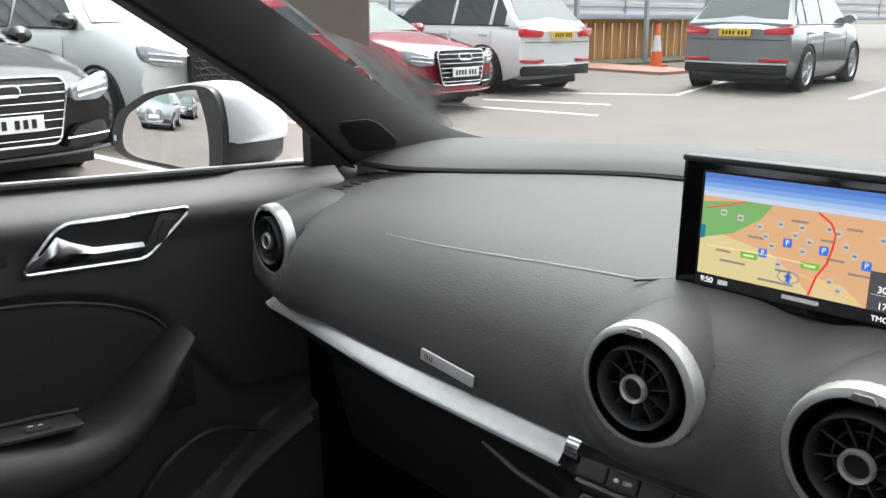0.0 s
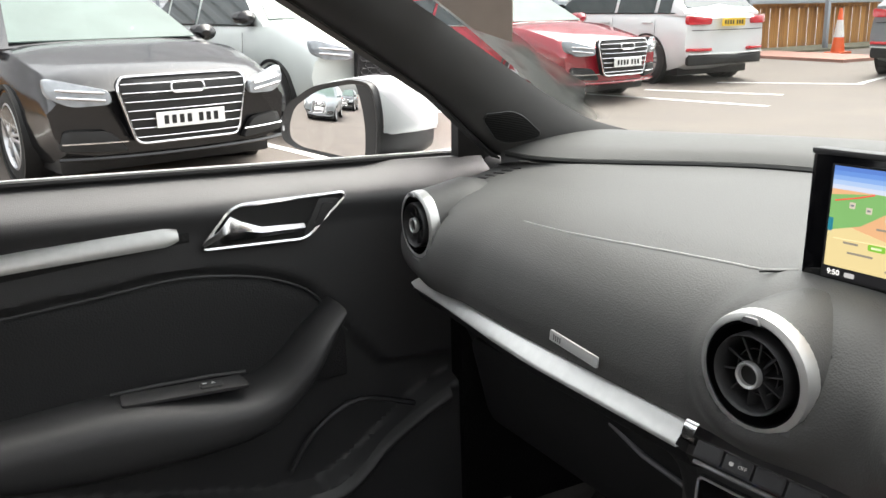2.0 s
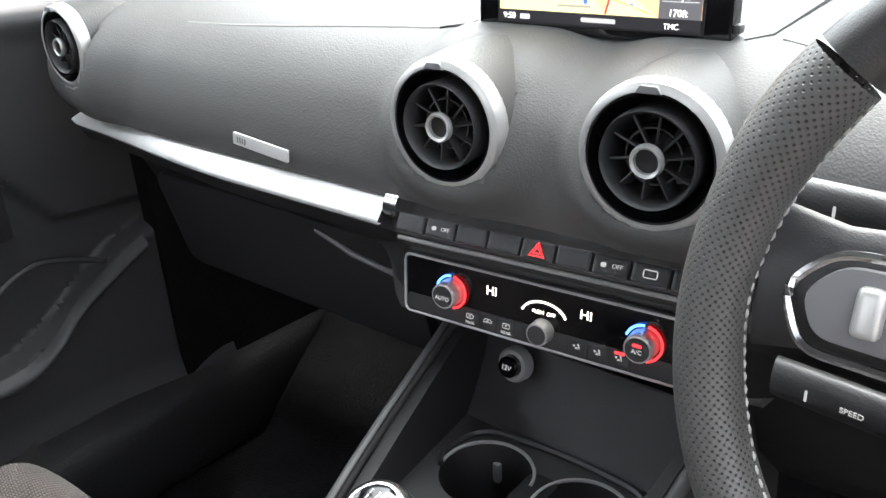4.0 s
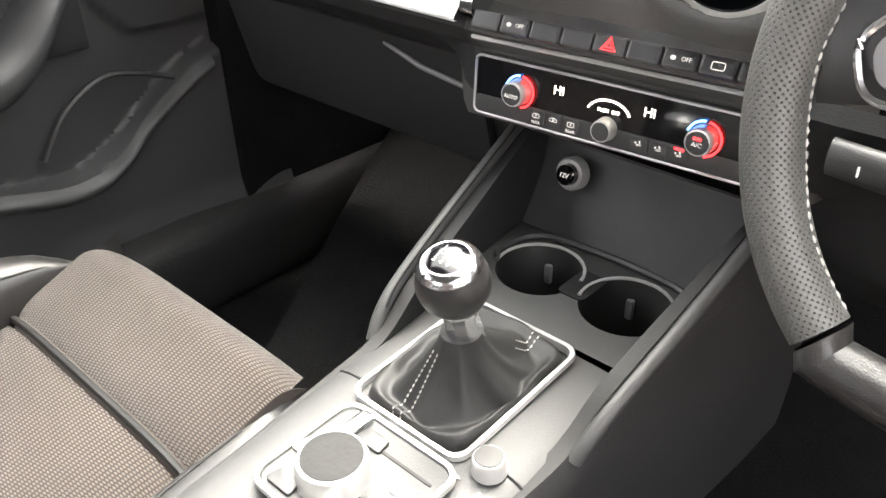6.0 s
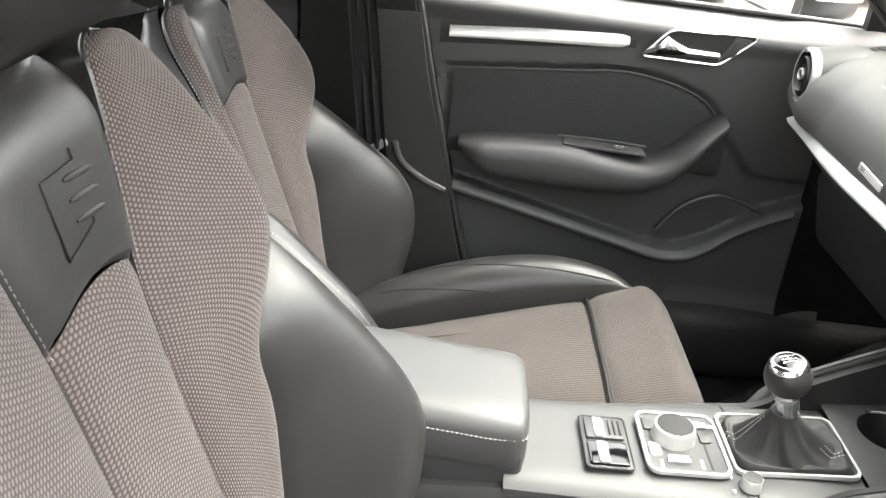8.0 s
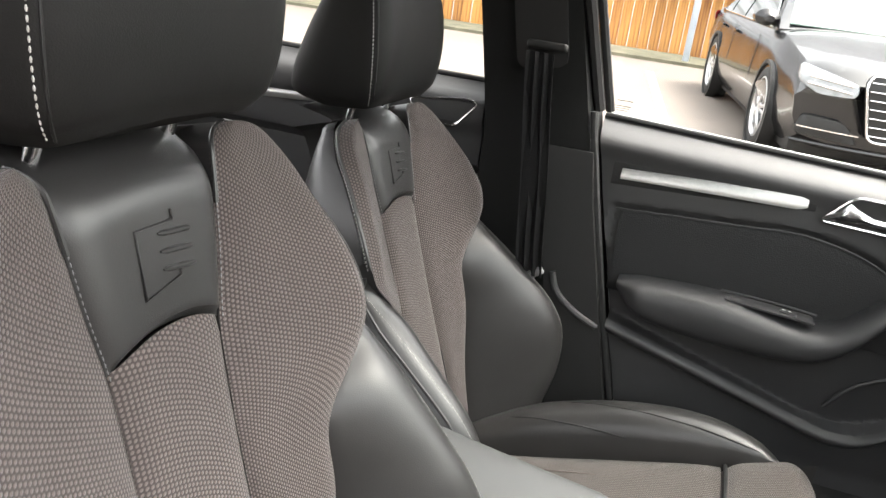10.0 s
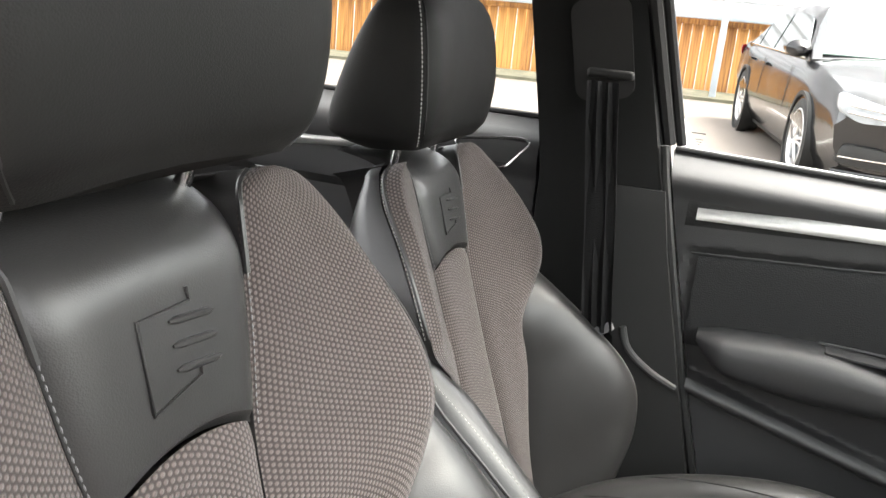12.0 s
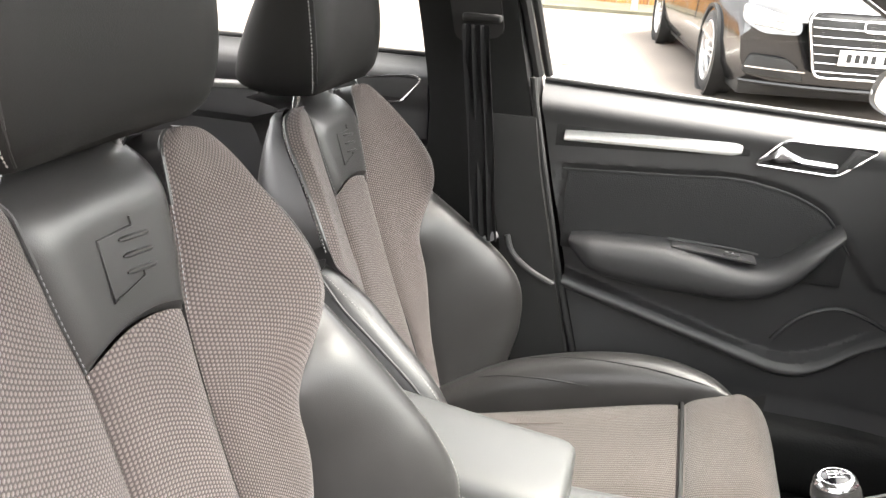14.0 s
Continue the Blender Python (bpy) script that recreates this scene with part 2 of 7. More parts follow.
def prism(outline, depth, m=None, bev=0.0, seg=2):
    """An outline in x, y, raised along z from 0 to depth."""
    bm = bmesh.new()
    f = bm.faces.new([bm.verts.new((p[0], p[1], 0)) for p in outline])
    r = bmesh.ops.extrude_face_region(bm, geom=[f])
    top = [v for v in r["geom"] if isinstance(v, bmesh.types.BMVert)]
    bmesh.ops.translate(bm, vec=(0, 0, depth), verts=top)
    if bev:
        ed = [e for e in bm.edges if all(v in top for v in e.verts)]
        bmesh.ops.bevel(bm, geom=ed, offset=bev, segments=seg, profile=0.6, affect="EDGES")
    bmesh.ops.recalc_face_normals(bm, faces=bm.faces)
    if m is not None:
        bmesh.ops.transform(bm, matrix=m, verts=bm.verts)
    return bm


def rrect(w, h, r, n=5):
    """A rounded rectangle's outline about its centre."""
    out = []
    for cx, cy, a in ((w / 2 - r, h / 2 - r, 0), (-w / 2 + r, h / 2 - r, 90), (-w / 2 + r, -h / 2 + r, 180), (w / 2 - r, -h / 2 + r, 270)):
        out += [(cx + r * math.cos(radians(a + 90 * i / n)), cy + r * math.sin(radians(a + 90 * i / n))) for i in range(n + 1)]
    return out


def round_poly(pts, r, n=4):
    """A polygon's outline with rounded corners."""
    out, k = [], len(pts)
    for i in range(k):
        p, a, b = Vector((*pts[i], 0)), Vector((*pts[i - 1], 0)), Vector((*pts[(i + 1) % k], 0))
        da, db = (a - p), (b - p)
        q = min(r, da.length * 0.45, db.length * 0.45)
        s, e = p + da.normalized() * q, p + db.normalized() * q
        out += [tuple(((1 - t) ** 2 * s + 2 * t * (1 - t) * p + t * t * e).to_2d()) for t in (j / n for j in range(n + 1))]
    return out


def frame_of(o, ex, ey):
    """A matrix with its origin at o, x along ex, y along ey."""
    ex = Vector(ex).normalized()
    ez = ex.cross(Vector(ey)).normalized()
    ey = ez.cross(ex)
    return Matrix(((ex.x, ey.x, ez.x, o[0]), (ex.y, ey.y, ez.y, o[1]), (ex.z, ey.z, ez.z, o[2]), (0, 0, 0, 1)))


def text_bm(body, size, m, depth=0.0002):
    cu = bpy.data.curves.new("t", "FONT")
    cu.body, cu.size, cu.align_x, cu.align_y, cu.extrude = body, size, "CENTER", "CENTER", depth
    ob = bpy.data.objects.new("t", cu)
    scene.collection.objects.link(ob)
    me = bpy.data.meshes.new_from_object(ob.evaluated_get(bpy.context.evaluated_depsgraph_get()))
    bm = bmesh.new()
    bm.from_mesh(me)
    bmesh.ops.transform(bm, matrix=m, verts=bm.verts)
    bpy.data.objects.remove(ob)
    bpy.data.curves.remove(cu)
    bpy.data.meshes.remove(me)
    return bm


def stitches(pts, r=0.0006, step=0.0052, on=0.0035):
    """A dashed seam along a curve."""
    pts = [Vector(p) for p in pts]
    out = bmesh.new()
    acc = [0.0]
    for a, b in zip(pts, pts[1:]):
        acc.append(acc[-1] + (b - a).length)

    def at(s):
        for i in range(len(pts) - 1):
            if s <= acc[i + 1]:
                return pts[i].lerp(pts[i + 1], (s - acc[i]) / max(1e-9, acc[i + 1] - acc[i]))
        return pts[-1]
    s = 0.0
    while s + on < acc[-1]:
        a, b = at(s), at(s + on)
        d = (b - a).normalized()
        x = d.cross(Vector((0.3, 0.2, 0.9))).normalized()
        y = x.cross(d)
        ring = [[p + rr * (x * math.cos(k * math.tau / 4) + y * math.sin(k * math.tau / 4)) for k in range(4)] for p, rr in ((a, r * 0.5), (a.lerp(b, 0.5), r * 1.2), (b, r * 0.5))]
        vs = [[out.verts.new(p) for p in q] for q in ring]
        for u, v in zip(vs, vs[1:]):
            for j in range(4):
                out.faces.new((u[j], u[(j + 1) % 4], v[(j + 1) % 4], v[j]))
        s += step
    return out


def sm(a, b, x):
    t = max(0.0, min(1.0, (x - a) / (b - a)))
    return t * t * (3 - 2 * t)


def lut(table, x):
    """Smooth curve through (x, value) pairs."""
    if x <= table[0][0]:
        return table[0][1]
    k = len(table)
    for i in range(k - 1):
        (a, p), (b, q) = table[i], table[i + 1]
        if x <= b:
            h = b - a
            s = (q - p) / h
            m0 = s if i == 0 else (q - table[i - 1][1]) / (b - table[i - 1][0])
            m1 = s if i == k - 2 else (table[i + 2][1] - p) / (table[i + 2][0] - a)
            t = (x - a) / h
            return p * (2 * t ** 3 - 3 * t * t + 1) + h * m0 * (t ** 3 - 2 * t * t + t) + q * (3 * t * t - 2 * t ** 3) + h * m1 * (t ** 3 - t * t)
    return table[-1][1]


def lin(table, x):
    if x <= table[0][0]:
        return table[0][1]
    for (a, p), (b, q) in zip(table, table[1:]):
        if x <= b:
            return p + (q - p) * (x - a) / (b - a)
    return table[-1][1]


# ---- cabin: passenger door ----
def belt(y):
    return 0.946 - 0.036 * y


def rear_edge(z):
    return lin([(0.38, -0.575), (0.45, -0.588), (0.60, -0.630), (0.82, -0.684), (0.95, -0.714), (1.0, -0.722)], z)


DOOR_FRONT = 0.10


def insert_top(y):
    return lut([(-0.66, 0.818), (-0.45, 0.832), (-0.32, 0.837), (-0.19, 0.797), (-0.13, 0.72), (-0.08, 0.66)], y)


def door_x(y, z):
    """The door's inner skin."""
    x = -0.695
    b = belt(y)
    x -= 0.058 * sm(b - 0.060, b + 0.006, z) ** 1.8                      # rounded shoulder under the glass
    x -= 0.010 * sm(b - 0.035, b - 0.075, z)                             # hollow below the shoulder
    lo = insert_top(y) + 0.006
    x -= 0.010 * sm(lo + 0.004, lo - 0.008, z) * sm(-0.672, -0.660, y)    # insert field, set back
    rim = lut([(-0.64, 0.605), (-0.42, 0.545), (-0.21, 0.498), (-0.12, 0.53), (-0.03, 0.598), (0.1, 0.66)], y)
    x += 0.030 * sm(rim + 0.014, rim, z)                                 # bulge of the map pocket below its rim
    x += 0.03 * sm(-0.10, 0.10, y)                                       # draws in towards the dashboard
    x += 0.012 * sm(0.44, 0.38, z)
    return x


door = thing("door_1", "closed black passenger door with aluminium trim, cloth insert and armrest", "car door", (-0.70, -0.3, 0.40), kind="structure")
part("inner_panel", sheet(lambda u, v: (lambda z: (lambda y: (door_x(y, z), y, z))(rear_edge(z) + (DOOR_FRONT - rear_edge(z)) * u))(0.345 + v * (belt(rear_edge(0.9) * (1 - u) + DOOR_FRONT * u) - 0.345)), 90, 110, 0.05, (-1, 0, 0)), M_PANEL, door)
# window seal and glass
part("window_seal", tube([(-0.748, y, belt(y) + 0.001) for y in np.linspace(-0.715, 0.10, 20)], 0.0050, 8), M_RUBBER, door)
part("seal_trim", tube([(-0.756, y, belt(y) + 0.004) for y in np.linspace(-0.715, 0.06, 20)], 0.0025, 6), M_BRUSH, door, "bright window seal strip")
glass = part("window_glass", sheet(lambda u, v: (-0.757 + 0.10 * v, -0.72 + 0.06 * v + (0.80 - 0.50 * v) * u, belt(-0.72 + 0.8 * u) - 0.01 + v * 0.36), 6, 6), M_GLASS, door, "clear side window glass")
glass.visible_shadow = False
part("window_mark", box((-0.7615, -0.688, belt(-0.69) + 0.030), (0.0006, 0.030, 0.0016), 0), M_GREYPL, glass)
for k in range(3):
    part("window_mark", box((-0.7605, -0.690, belt(-0.69) + 0.020 - 0.004 * k), (0.0006, 0.030 - 0.005 * k, 0.0012), 0), M_GREYPL, glass)


# aluminium trim in a hollow
def trim_face(u, v):
    y = -0.662 + 0.315 * u
    zc = lin([(-0.662, 0.881), (-0.5, 0.888), (-0.347, 0.893)], y)
    h = lin([(-0.662, 0.0100), (-0.40, 0.0130), (-0.362, 0.0128), (-0.350, 0.0095), (-0.347, 0.0070)], y)
    a = radians(-90 + 180 * v)
    return (door_x(y, zc) - 0.001 + 0.009 * max(0, math.cos(a)) ** 0.4 - 0.004 * math.sin(a), y, zc + h * math.sin(a))


part("trim_strip", sheet(trim_face, 40, 8), M_BRUSH, door, "brushed aluminium trim strip")
# black plate round the strip, standing in for the shade of its recess
part("recess_shade", sheet(lambda u, v: (lambda y: (door_x(y, 0.885) + 0.0035 * math.sin(math.pi * v) ** 0.3 - 0.002, y, lin([(-0.69, 0.879), (-0.34, 0.893)], y) + (v - 0.5) * lin([(-0.69, 0.050), (-0.5, 0.044), (-0.335, 0.03)], y)))(-0.678 + 0.345 * u), 30, 10), M_RUBBER, door)


# handle bowl
bowl_out = [(-0.098, -0.026), (0.040, -0.031), (0.097, 0.018), (0.094, 0.024), (-0.045, 0.024), (-0.060, 0.016)]
HX, HY, HZ = -0.702, -0.226, 0.896
hm = frame_of((HX, HY, HZ), (0, 1, 0), (0, 0, 1))
bowl = part("handle_bowl", prism(round_poly(bowl_out, 0.012), 0.004, hm), M_BLACK, door, "black recessed handle bowl")
out = round_poly(bowl_out, 0.012, 5)
part("handle_frame", tube([hm @ Vector((a, b, 0.006)) for a, b in out], 0.0026, 6, True), M_CHROME, door, "chrome handle surround")
part("pull_lever", loft([[hm @ Vector((x, y0 + (y1 - y0) * t, z)) for t, z in ((0, 0.005), (0, 0.012), (0.5, 0.016), (1, 0.012), (1, 0.005))] for x, y0, y1 in ((-0.094, -0.023, -0.018), (-0.075, -0.021, -0.006), (-0.058, -0.020, 0.012), (-0.045, -0.019, 0.004), (-0.020, -0.019, -0.006), (0.036, -0.019, -0.009))]), M_CHROME, door, "satin chrome pull lever")
lock = part("lock_button", prism(round_poly([(0.036, -0.026), (0.052, -0.026), (0.090, 0.016), (0.060, 0.020)], 0.005), 0.007, hm, 0.001), M_PANEL, door)
part("lock_key", prism(round_poly([(0.050, -0.018), (0.062, -0.014), (0.080, 0.012), (0.064, 0.013)], 0.003), 0.003, hm @ pose(0, 0, 0.006), 0.0008), M_HARD, lock)
part("mark", prism([(0.052, -0.012), (0.064, -0.010), (0.064, -0.009), (0.052, -0.011)], 0.0004, hm @ pose(0, 0, 0.0071)), M_GREYPL, lock)


# cloth insert
part("cloth_insert", sheet(lambda u, v: (lambda y: (-0.7035 + 0.03 * sm(-0.10, 0.10, y) - 0.003 * (2 * v - 1) ** 8, y, 0.66 + (insert_top(y) - 0.666) * v))(-0.648 + 0.51 * u), 40, 16), M_INSERT, door, "fine black mesh insert")
part("insert_piping", tube([(-0.7035, y, insert_top(y) - 0.002) for y in np.linspace(-0.66, -0.135, 40)], 0.0016, 6), M_PANEL, door)


# armrest: a soft beam that sweeps up at its front end
def arm_ring(t):
    y = -0.628 + 0.470 * t
    top = lut([(0, 0.694), (0.10, 0.703), (0.40, 0.708), (0.68, 0.692), (0.80, 0.703), (0.92, 0.752), (1.0, 0.779)], t)
    bot = lut([(0, 0.680), (0.06, 0.650), (0.15, 0.630), (0.45, 0.620), (0.72, 0.632), (0.84, 0.665), (0.95, 0.730), (1.0, 0.760)], t)
    proud = lin([(0, 0.030), (0.08, 0.060), (0.7, 0.074), (0.9, 0.072), (1.0, 0.052)], t)
    back = -0.712
    mid, h = (top + bot) / 2, (top - bot) / 2
    ring = []
    for k in range(14):
        a = radians(-100 + 200 * k / 13)
        c, s = math.cos(a), math.sin(a)
        ring.append((-0.715 + 0.02 + proud * max(0.0, c) ** 0.55 if c > 0 else back, y, mid + h * math.copysign(abs(s) ** 0.7, s)))
    ring.append((back - 0.02, y, mid))
    return ring


part("armrest", loft([arm_ring(t) for t in np.linspace(0, 1, 44)]), M_DOORARM, door, "padded dark grey armrest with swept-up grip")
sw = frame_of((-0.664, -0.365, 0.7055), (0.10, 1, -0.02), (-1, 0.1, 0.12))
switch = part("window_switch_panel", prism(round_poly([(-0.075, -0.014), (0.075, -0.014), (0.068, 0.016), (-0.075, 0.016)], 0.006), 0.004, sw, 0.0012), M_DOORARM, door)
part("switch_rim", tube([sw @ Vector(p) for p in ((-0.085, 0.017, 0.004), (-0.03, 0.018, 0.006), (0.03, 0.018, 0.007), (0.075, 0.016, 0.006))], 0.0022, 6), M_PANEL, switch)
part("window_switch", prism(rrect(0.028, 0.014, 0.004), 0.005, sw @ pose(0.03, -0.001, 0.002), 0.002), M_HARD, switch)
part("switch_mark", prism(rrect(0.006, 0.0022, 0.0008), 0.0004, sw @ pose(0.022, 0.001, 0.0071)), M_MARK, switch)
part("switch_mark", prism([(-0.003, 0), (0.003, 0), (0, 0.004)], 0.0004, sw @ pose(0.032, -0.001, 0.0071)), M_MARK, switch)


# map pocket rim and bottle well
def rim_pt(y, up=0.0):
    z = lut([(-0.64, 0.605), (-0.42, 0.547), (-0.25, 0.502), (-0.21, 0.496), (-0.16, 0.506), (-0.03, 0.598), (0.1, 0.66)], y) + up
    return (door_x(y, z) + 0.014, y, z)


part("pocket_rim", sheet(lambda u, v: (lambda p: (p[0] + 0.012 * math.sin(math.pi * v) - 0.001, p[1], p[2] + 0.026 * (v - 0.5)))(rim_pt(-0.632 + 0.63 * u)), 60, 8), M_ARMREST, door, "satin pocket rim")
part("pocket_edge", tube(spline([(-0.690, -0.235, 0.545), (-0.688, -0.195, 0.598), (-0.686, -0.13, 0.627), (-0.684, -0.045, 0.600)], 6), 0.004, 6), M_HARD, door)

# ---- cabin: B pillar, belt and rear door ----
M_PILLAR = material("black_pillar_plastic", (0.008, 0.008, 0.008), 0.75, grain=0.25, grain_size=0.001, tint=0.15, tint_size=0.12, spec=0.2)
pillar = thing("door_pillar", "black plastic door pillar with belt slot", "car pillar", (-0.66, -0.82, 0.40), kind="structure")


def pillar_face(u, v):
    z = 0.40 + v * 0.98
    f = rear_edge(min(z, 0.95)) - 0.012 + (0.16 * max(0, z - 0.95)) * -1.0
    f = lin([(0.40, -0.590), (0.60, -0.640), (0.82, -0.695), (0.95, -0.720), (1.2, -0.775), (1.38, -0.83)], z)
    r = lin([(0.40, -0.94), (0.70, -0.93), (0.92, -0.925), (1.2, -0.968), (1.38, -1.0)], z)
    x = lin([(0.40, -0.66), (0.7, -0.675), (0.93, -0.668), (1.0, -0.668), (1.2, -0.645), (1.38, -0.58)], z)
    y = r + (f - r) * u
    return (x + 0.012 * math.sin(math.pi * u) ** 0.5 - 0.04 * (u > 0.999) - 0.04 * (u < 0.001), y, z)


part("pillar_trim", sheet(pillar_face, 24, 60, 0.06, (-1, 0, 0)), M_PILLAR, pillar)
part("lower_cover", sheet(lambda u, v: (lambda z: (lin([(0.44, -0.640), (0.7, -0.650), (0.93, -0.657)], z) + 0.006 * math.sin(math.pi * v) ** 0.3, lut([(0.36, -0.70), (0.50, -0.725), (0.66, -0.755), (0.80, -0.785), (0.93, -0.805)], z) * (1 - u) + (lin([(0.40, -0.590), (0.60, -0.640), (0.82, -0.695), (0.95, -0.720)], z) + 0.001) * u, z))(0.36 + 0.555 * v), 10, 24, 0.02, (-1, 0, 0)), material("dark_pillar_cover", (0.009, 0.009, 0.009), 0.65, grain=0.3, grain_size=0.0012, tint=0.12), pillar)
part("scoop_edge", tube(spline([(-0.640, -0.742, 0.690), (-0.638, -0.728, 0.655), (-0.638, -0.690, 0.625), (-0.640, -0.645, 0.604)], 6), 0.006, 8), M_PANEL, pillar)
part("door_seal", tube([(-0.668, rear_edge(z) - 0.006, z) for z in np.linspace(0.40, 0.985, 16)], 0.007, 8), M_RUBBER, pillar)
part("frame_seal", tube([(-0.70 + 0.09 * t, -0.722 - 0.075 * t, 0.985 + 0.33 * t) for t in np.linspace(0, 1, 10)], 0.011, 8), M_RUBBER, pillar)
part("frame_trim", tube([(-0.712 + 0.09 * t, -0.704 - 0.075 * t, 0.985 + 0.33 * t) for t in np.linspace(0, 1, 10)], 0.008, 8), M_RUBBER, pillar)
part("belt_slot", prism(rrect(0.09, 0.15, 0.02), 0.004, frame_of((-0.632, -0.835, 1.12), (0, 1, 0.18), (0.1, -0.15, 1))), M_BLACK, pillar)
belt_ob = thing("seat_belt", "black passenger seat belt hanging from the door pillar", "seat belt", (-0.60, -0.80, 0.69))
part("webbing", sheet(lambda u, v: (-0.594 + 0.004 * math.sin(9 * v) + 0.004 * math.cos(3 * math.tau * u), -0.845 + 0.048 * u + 0.045 * v - 0.0, 1.075 - 0.385 * v), 12, 20, 0.002, (-1, 0, 0)), M_BELT, belt_ob)
part("guide", box((-0.612, -0.815, 1.086), (0.016, 0.070, 0.014), 0.006, 3), M_BLACK, belt_ob)
part("buckle_tongue", box((-0.597, -0.768, 0.694), (0.010, 0.036, 0.016), 0.006, 3, pose(0, 0, 0, 35)), M_GREYPL, belt_ob, "grey belt tongue")

rear_door = thing("door_2", "black rear door with a pale trim strip and pull handle", "car door", (-0.70, -1.3, 0.42), kind="structure")
rbelt = lambda y: 0.992 + 0.004 * (-0.95 - y)
part("inner_panel", sheet(lambda u, v: (lambda y: (-0.69 - 0.045 * sm(0.92, 1.0, v) ** 1.5 - 0.012 * sm(0.88, 0.83, v) - 0.02 * sm(0.74, 0.70, v), y, 0.42 + (rbelt(y) - 0.42) * v))(-1.85 + 0.92 * u), 20, 60, 0.05, (-1, 0, 0)), M_PANEL, rear_door)
part("trim_strip", sheet(lambda u, v: (-0.6985 + 0.008 * math.sin(math.pi * v), -1.70 + 0.62 * u, 0.882 + 0.045 * u + 0.022 * (v - 0.5)), 20, 6), M_BRUSH, rear_door, "brushed aluminium trim strip")
rh = frame_of((-0.695, -0.995, 0.938), (0, 1, 0.06), (0, 0, 1))
rho = round_poly([(-0.085, 0.014), (0.03, 0.022), (0.055, 0.016), (0.01, -0.03), (-0.06, -0.03)], 0.012)
part("handle_frame", tube([rh @ Vector((a, b, 0.004)) for a, b in rho], 0.0026, 6, True), M_CHROME, rear_door, "chrome handle surround")
part("handle_bowl", prism(rho, 0.003, rh), M_BLACK, rear_door)
part("window_seal", tube([(-0.742, y, rbelt(y) + 0.004) for y in np.linspace(-1.85, -0.93, 12)], 0.006, 8), M_RUBBER, rear_door)
rglass = part("window_glass", sheet(lambda u, v: (-0.752 + 0.12 * v, -1.72 + 0.77 * u, 0.985 + 0.36 * v), 4, 4), M_GLASS, rear_door)
rglass.visible_shadow = False

# ---- cabin: A pillar, windscreen, roof, floor ----
M_PILLAR_A = material("grey_pillar_trim", (0.085, 0.083, 0.082), 0.7, grain=0.35, grain_size=0.0012, tint=0.08, tint_size=0.1, spec=0.3)


def pillar_a(side):
    def f(u, v):
        t = v
        a = Vector((-0.66, 0.092, 0.949)).lerp(Vector((-0.60, -0.56, 1.345)), t)
        a.z += 0.004 * math.sin(math.pi * t) + 0.026 * sm(0, 0.2, t)
        b = Vector((-0.645, 0.300, 0.968)).lerp(Vector((-0.535, -0.43, 1.37)), t)
        b.z += 0.010 * math.sin(math.pi * t) - 0.022 * sm(0, 0.14, t)
        foot = max(0.0, 1 - t / 0.30) ** 2.2
        b += Vector((0.065, 0.020, -0.006)) * foot
        p = a.lerp(b, u)
        n = 0.020 * math.sin(math.pi * u) ** 0.7
        p += Vector((n, -n * 0.5, -n * 0.3))
        p.x -= 0.05 * (u > 0.99) + 0.014 * (u < 0.01)
        return (p.x * side, p.y, p.z)
    return f


apil = thing("windscreen_pillar", "dark grey windscreen pillar with a tweeter grille", "car pillar", (-0.66, 0.2, 0.95), kind="structure")
part("pillar_trim", sheet(pillar_a(1), 20, 40, 0.03, (-1, 0.3, 0)), M_PILLAR_A, apil)
def grille_pt(a, b, lift=0.0016):
    """A point of the tweeter field on the pillar: a along it, b up it."""
    lo, hi = (0.09 + 0.36 * a, 0.045 + 0.022 * a), (0.20 + 0.34 * a, 0.130 + 0.024 * a)
    u, v = lo[0] + (hi[0] - lo[0]) * b, lo[1] + (hi[1] - lo[1]) * b
    p = Vector(pillar_a(1)(u, v))
    return p + Vector((0.86, -0.35, -0.3)) * lift


def grille_span(b):
    """The ends of the field at the height b, rounded at its four corners."""
    k = 0.20 * (1 - (1 - min(1.0, min(b, 1 - b) / 0.28)) ** 2.2)
    return 0.20 - k, 0.80 + k


grl = part("tweeter_grille", sheet(lambda u, v: (lambda e: grille_pt(e[0] + (e[1] - e[0]) * u, v))(grille_span(v)), 14, 24, 0.001, (-1, 0, 0)), M_BLACK, apil, "fine slotted tweeter grille")
for k in range(17):
    b = 0.05 + 0.90 * k / 16
    e = grille_span(b)
    part("slat", tube([grille_pt(e[0] + (e[1] - e[0]) * a, b, 0.002) for a in np.linspace(0.03, 0.97, 6)], 0.0006, 4), M_RUBBER, grl)
part("grille_rim", tube([grille_pt(grille_span(b)[0], b) for b in np.linspace(0, 1, 14)] + [grille_pt(grille_span(b)[1], b) for b in np.linspace(1, 0, 14)], 0.0012, 5, True), M_HARD, grl)
apil2 = thing("windscreen_pillar", "dark grey windscreen pillar on the driver's side", "car pillar", (0.66, 0.2, 0.95), kind="structure")
part("pillar_trim", sheet(pillar_a(-1), 12, 20, 0.03, (1, 0.3, 0)), M_PILLAR_A, apil2)
part("frame_seal", sheet(lambda u, v: (lambda p: (p.x - 0.020 * u + 0.001, p.y - 0.004, p.z - 0.003))(Vector(pillar_a(1)(0.011, v))), 4, 40, 0.002, (0, 0.5, 0.8)), M_RUBBER, apil)
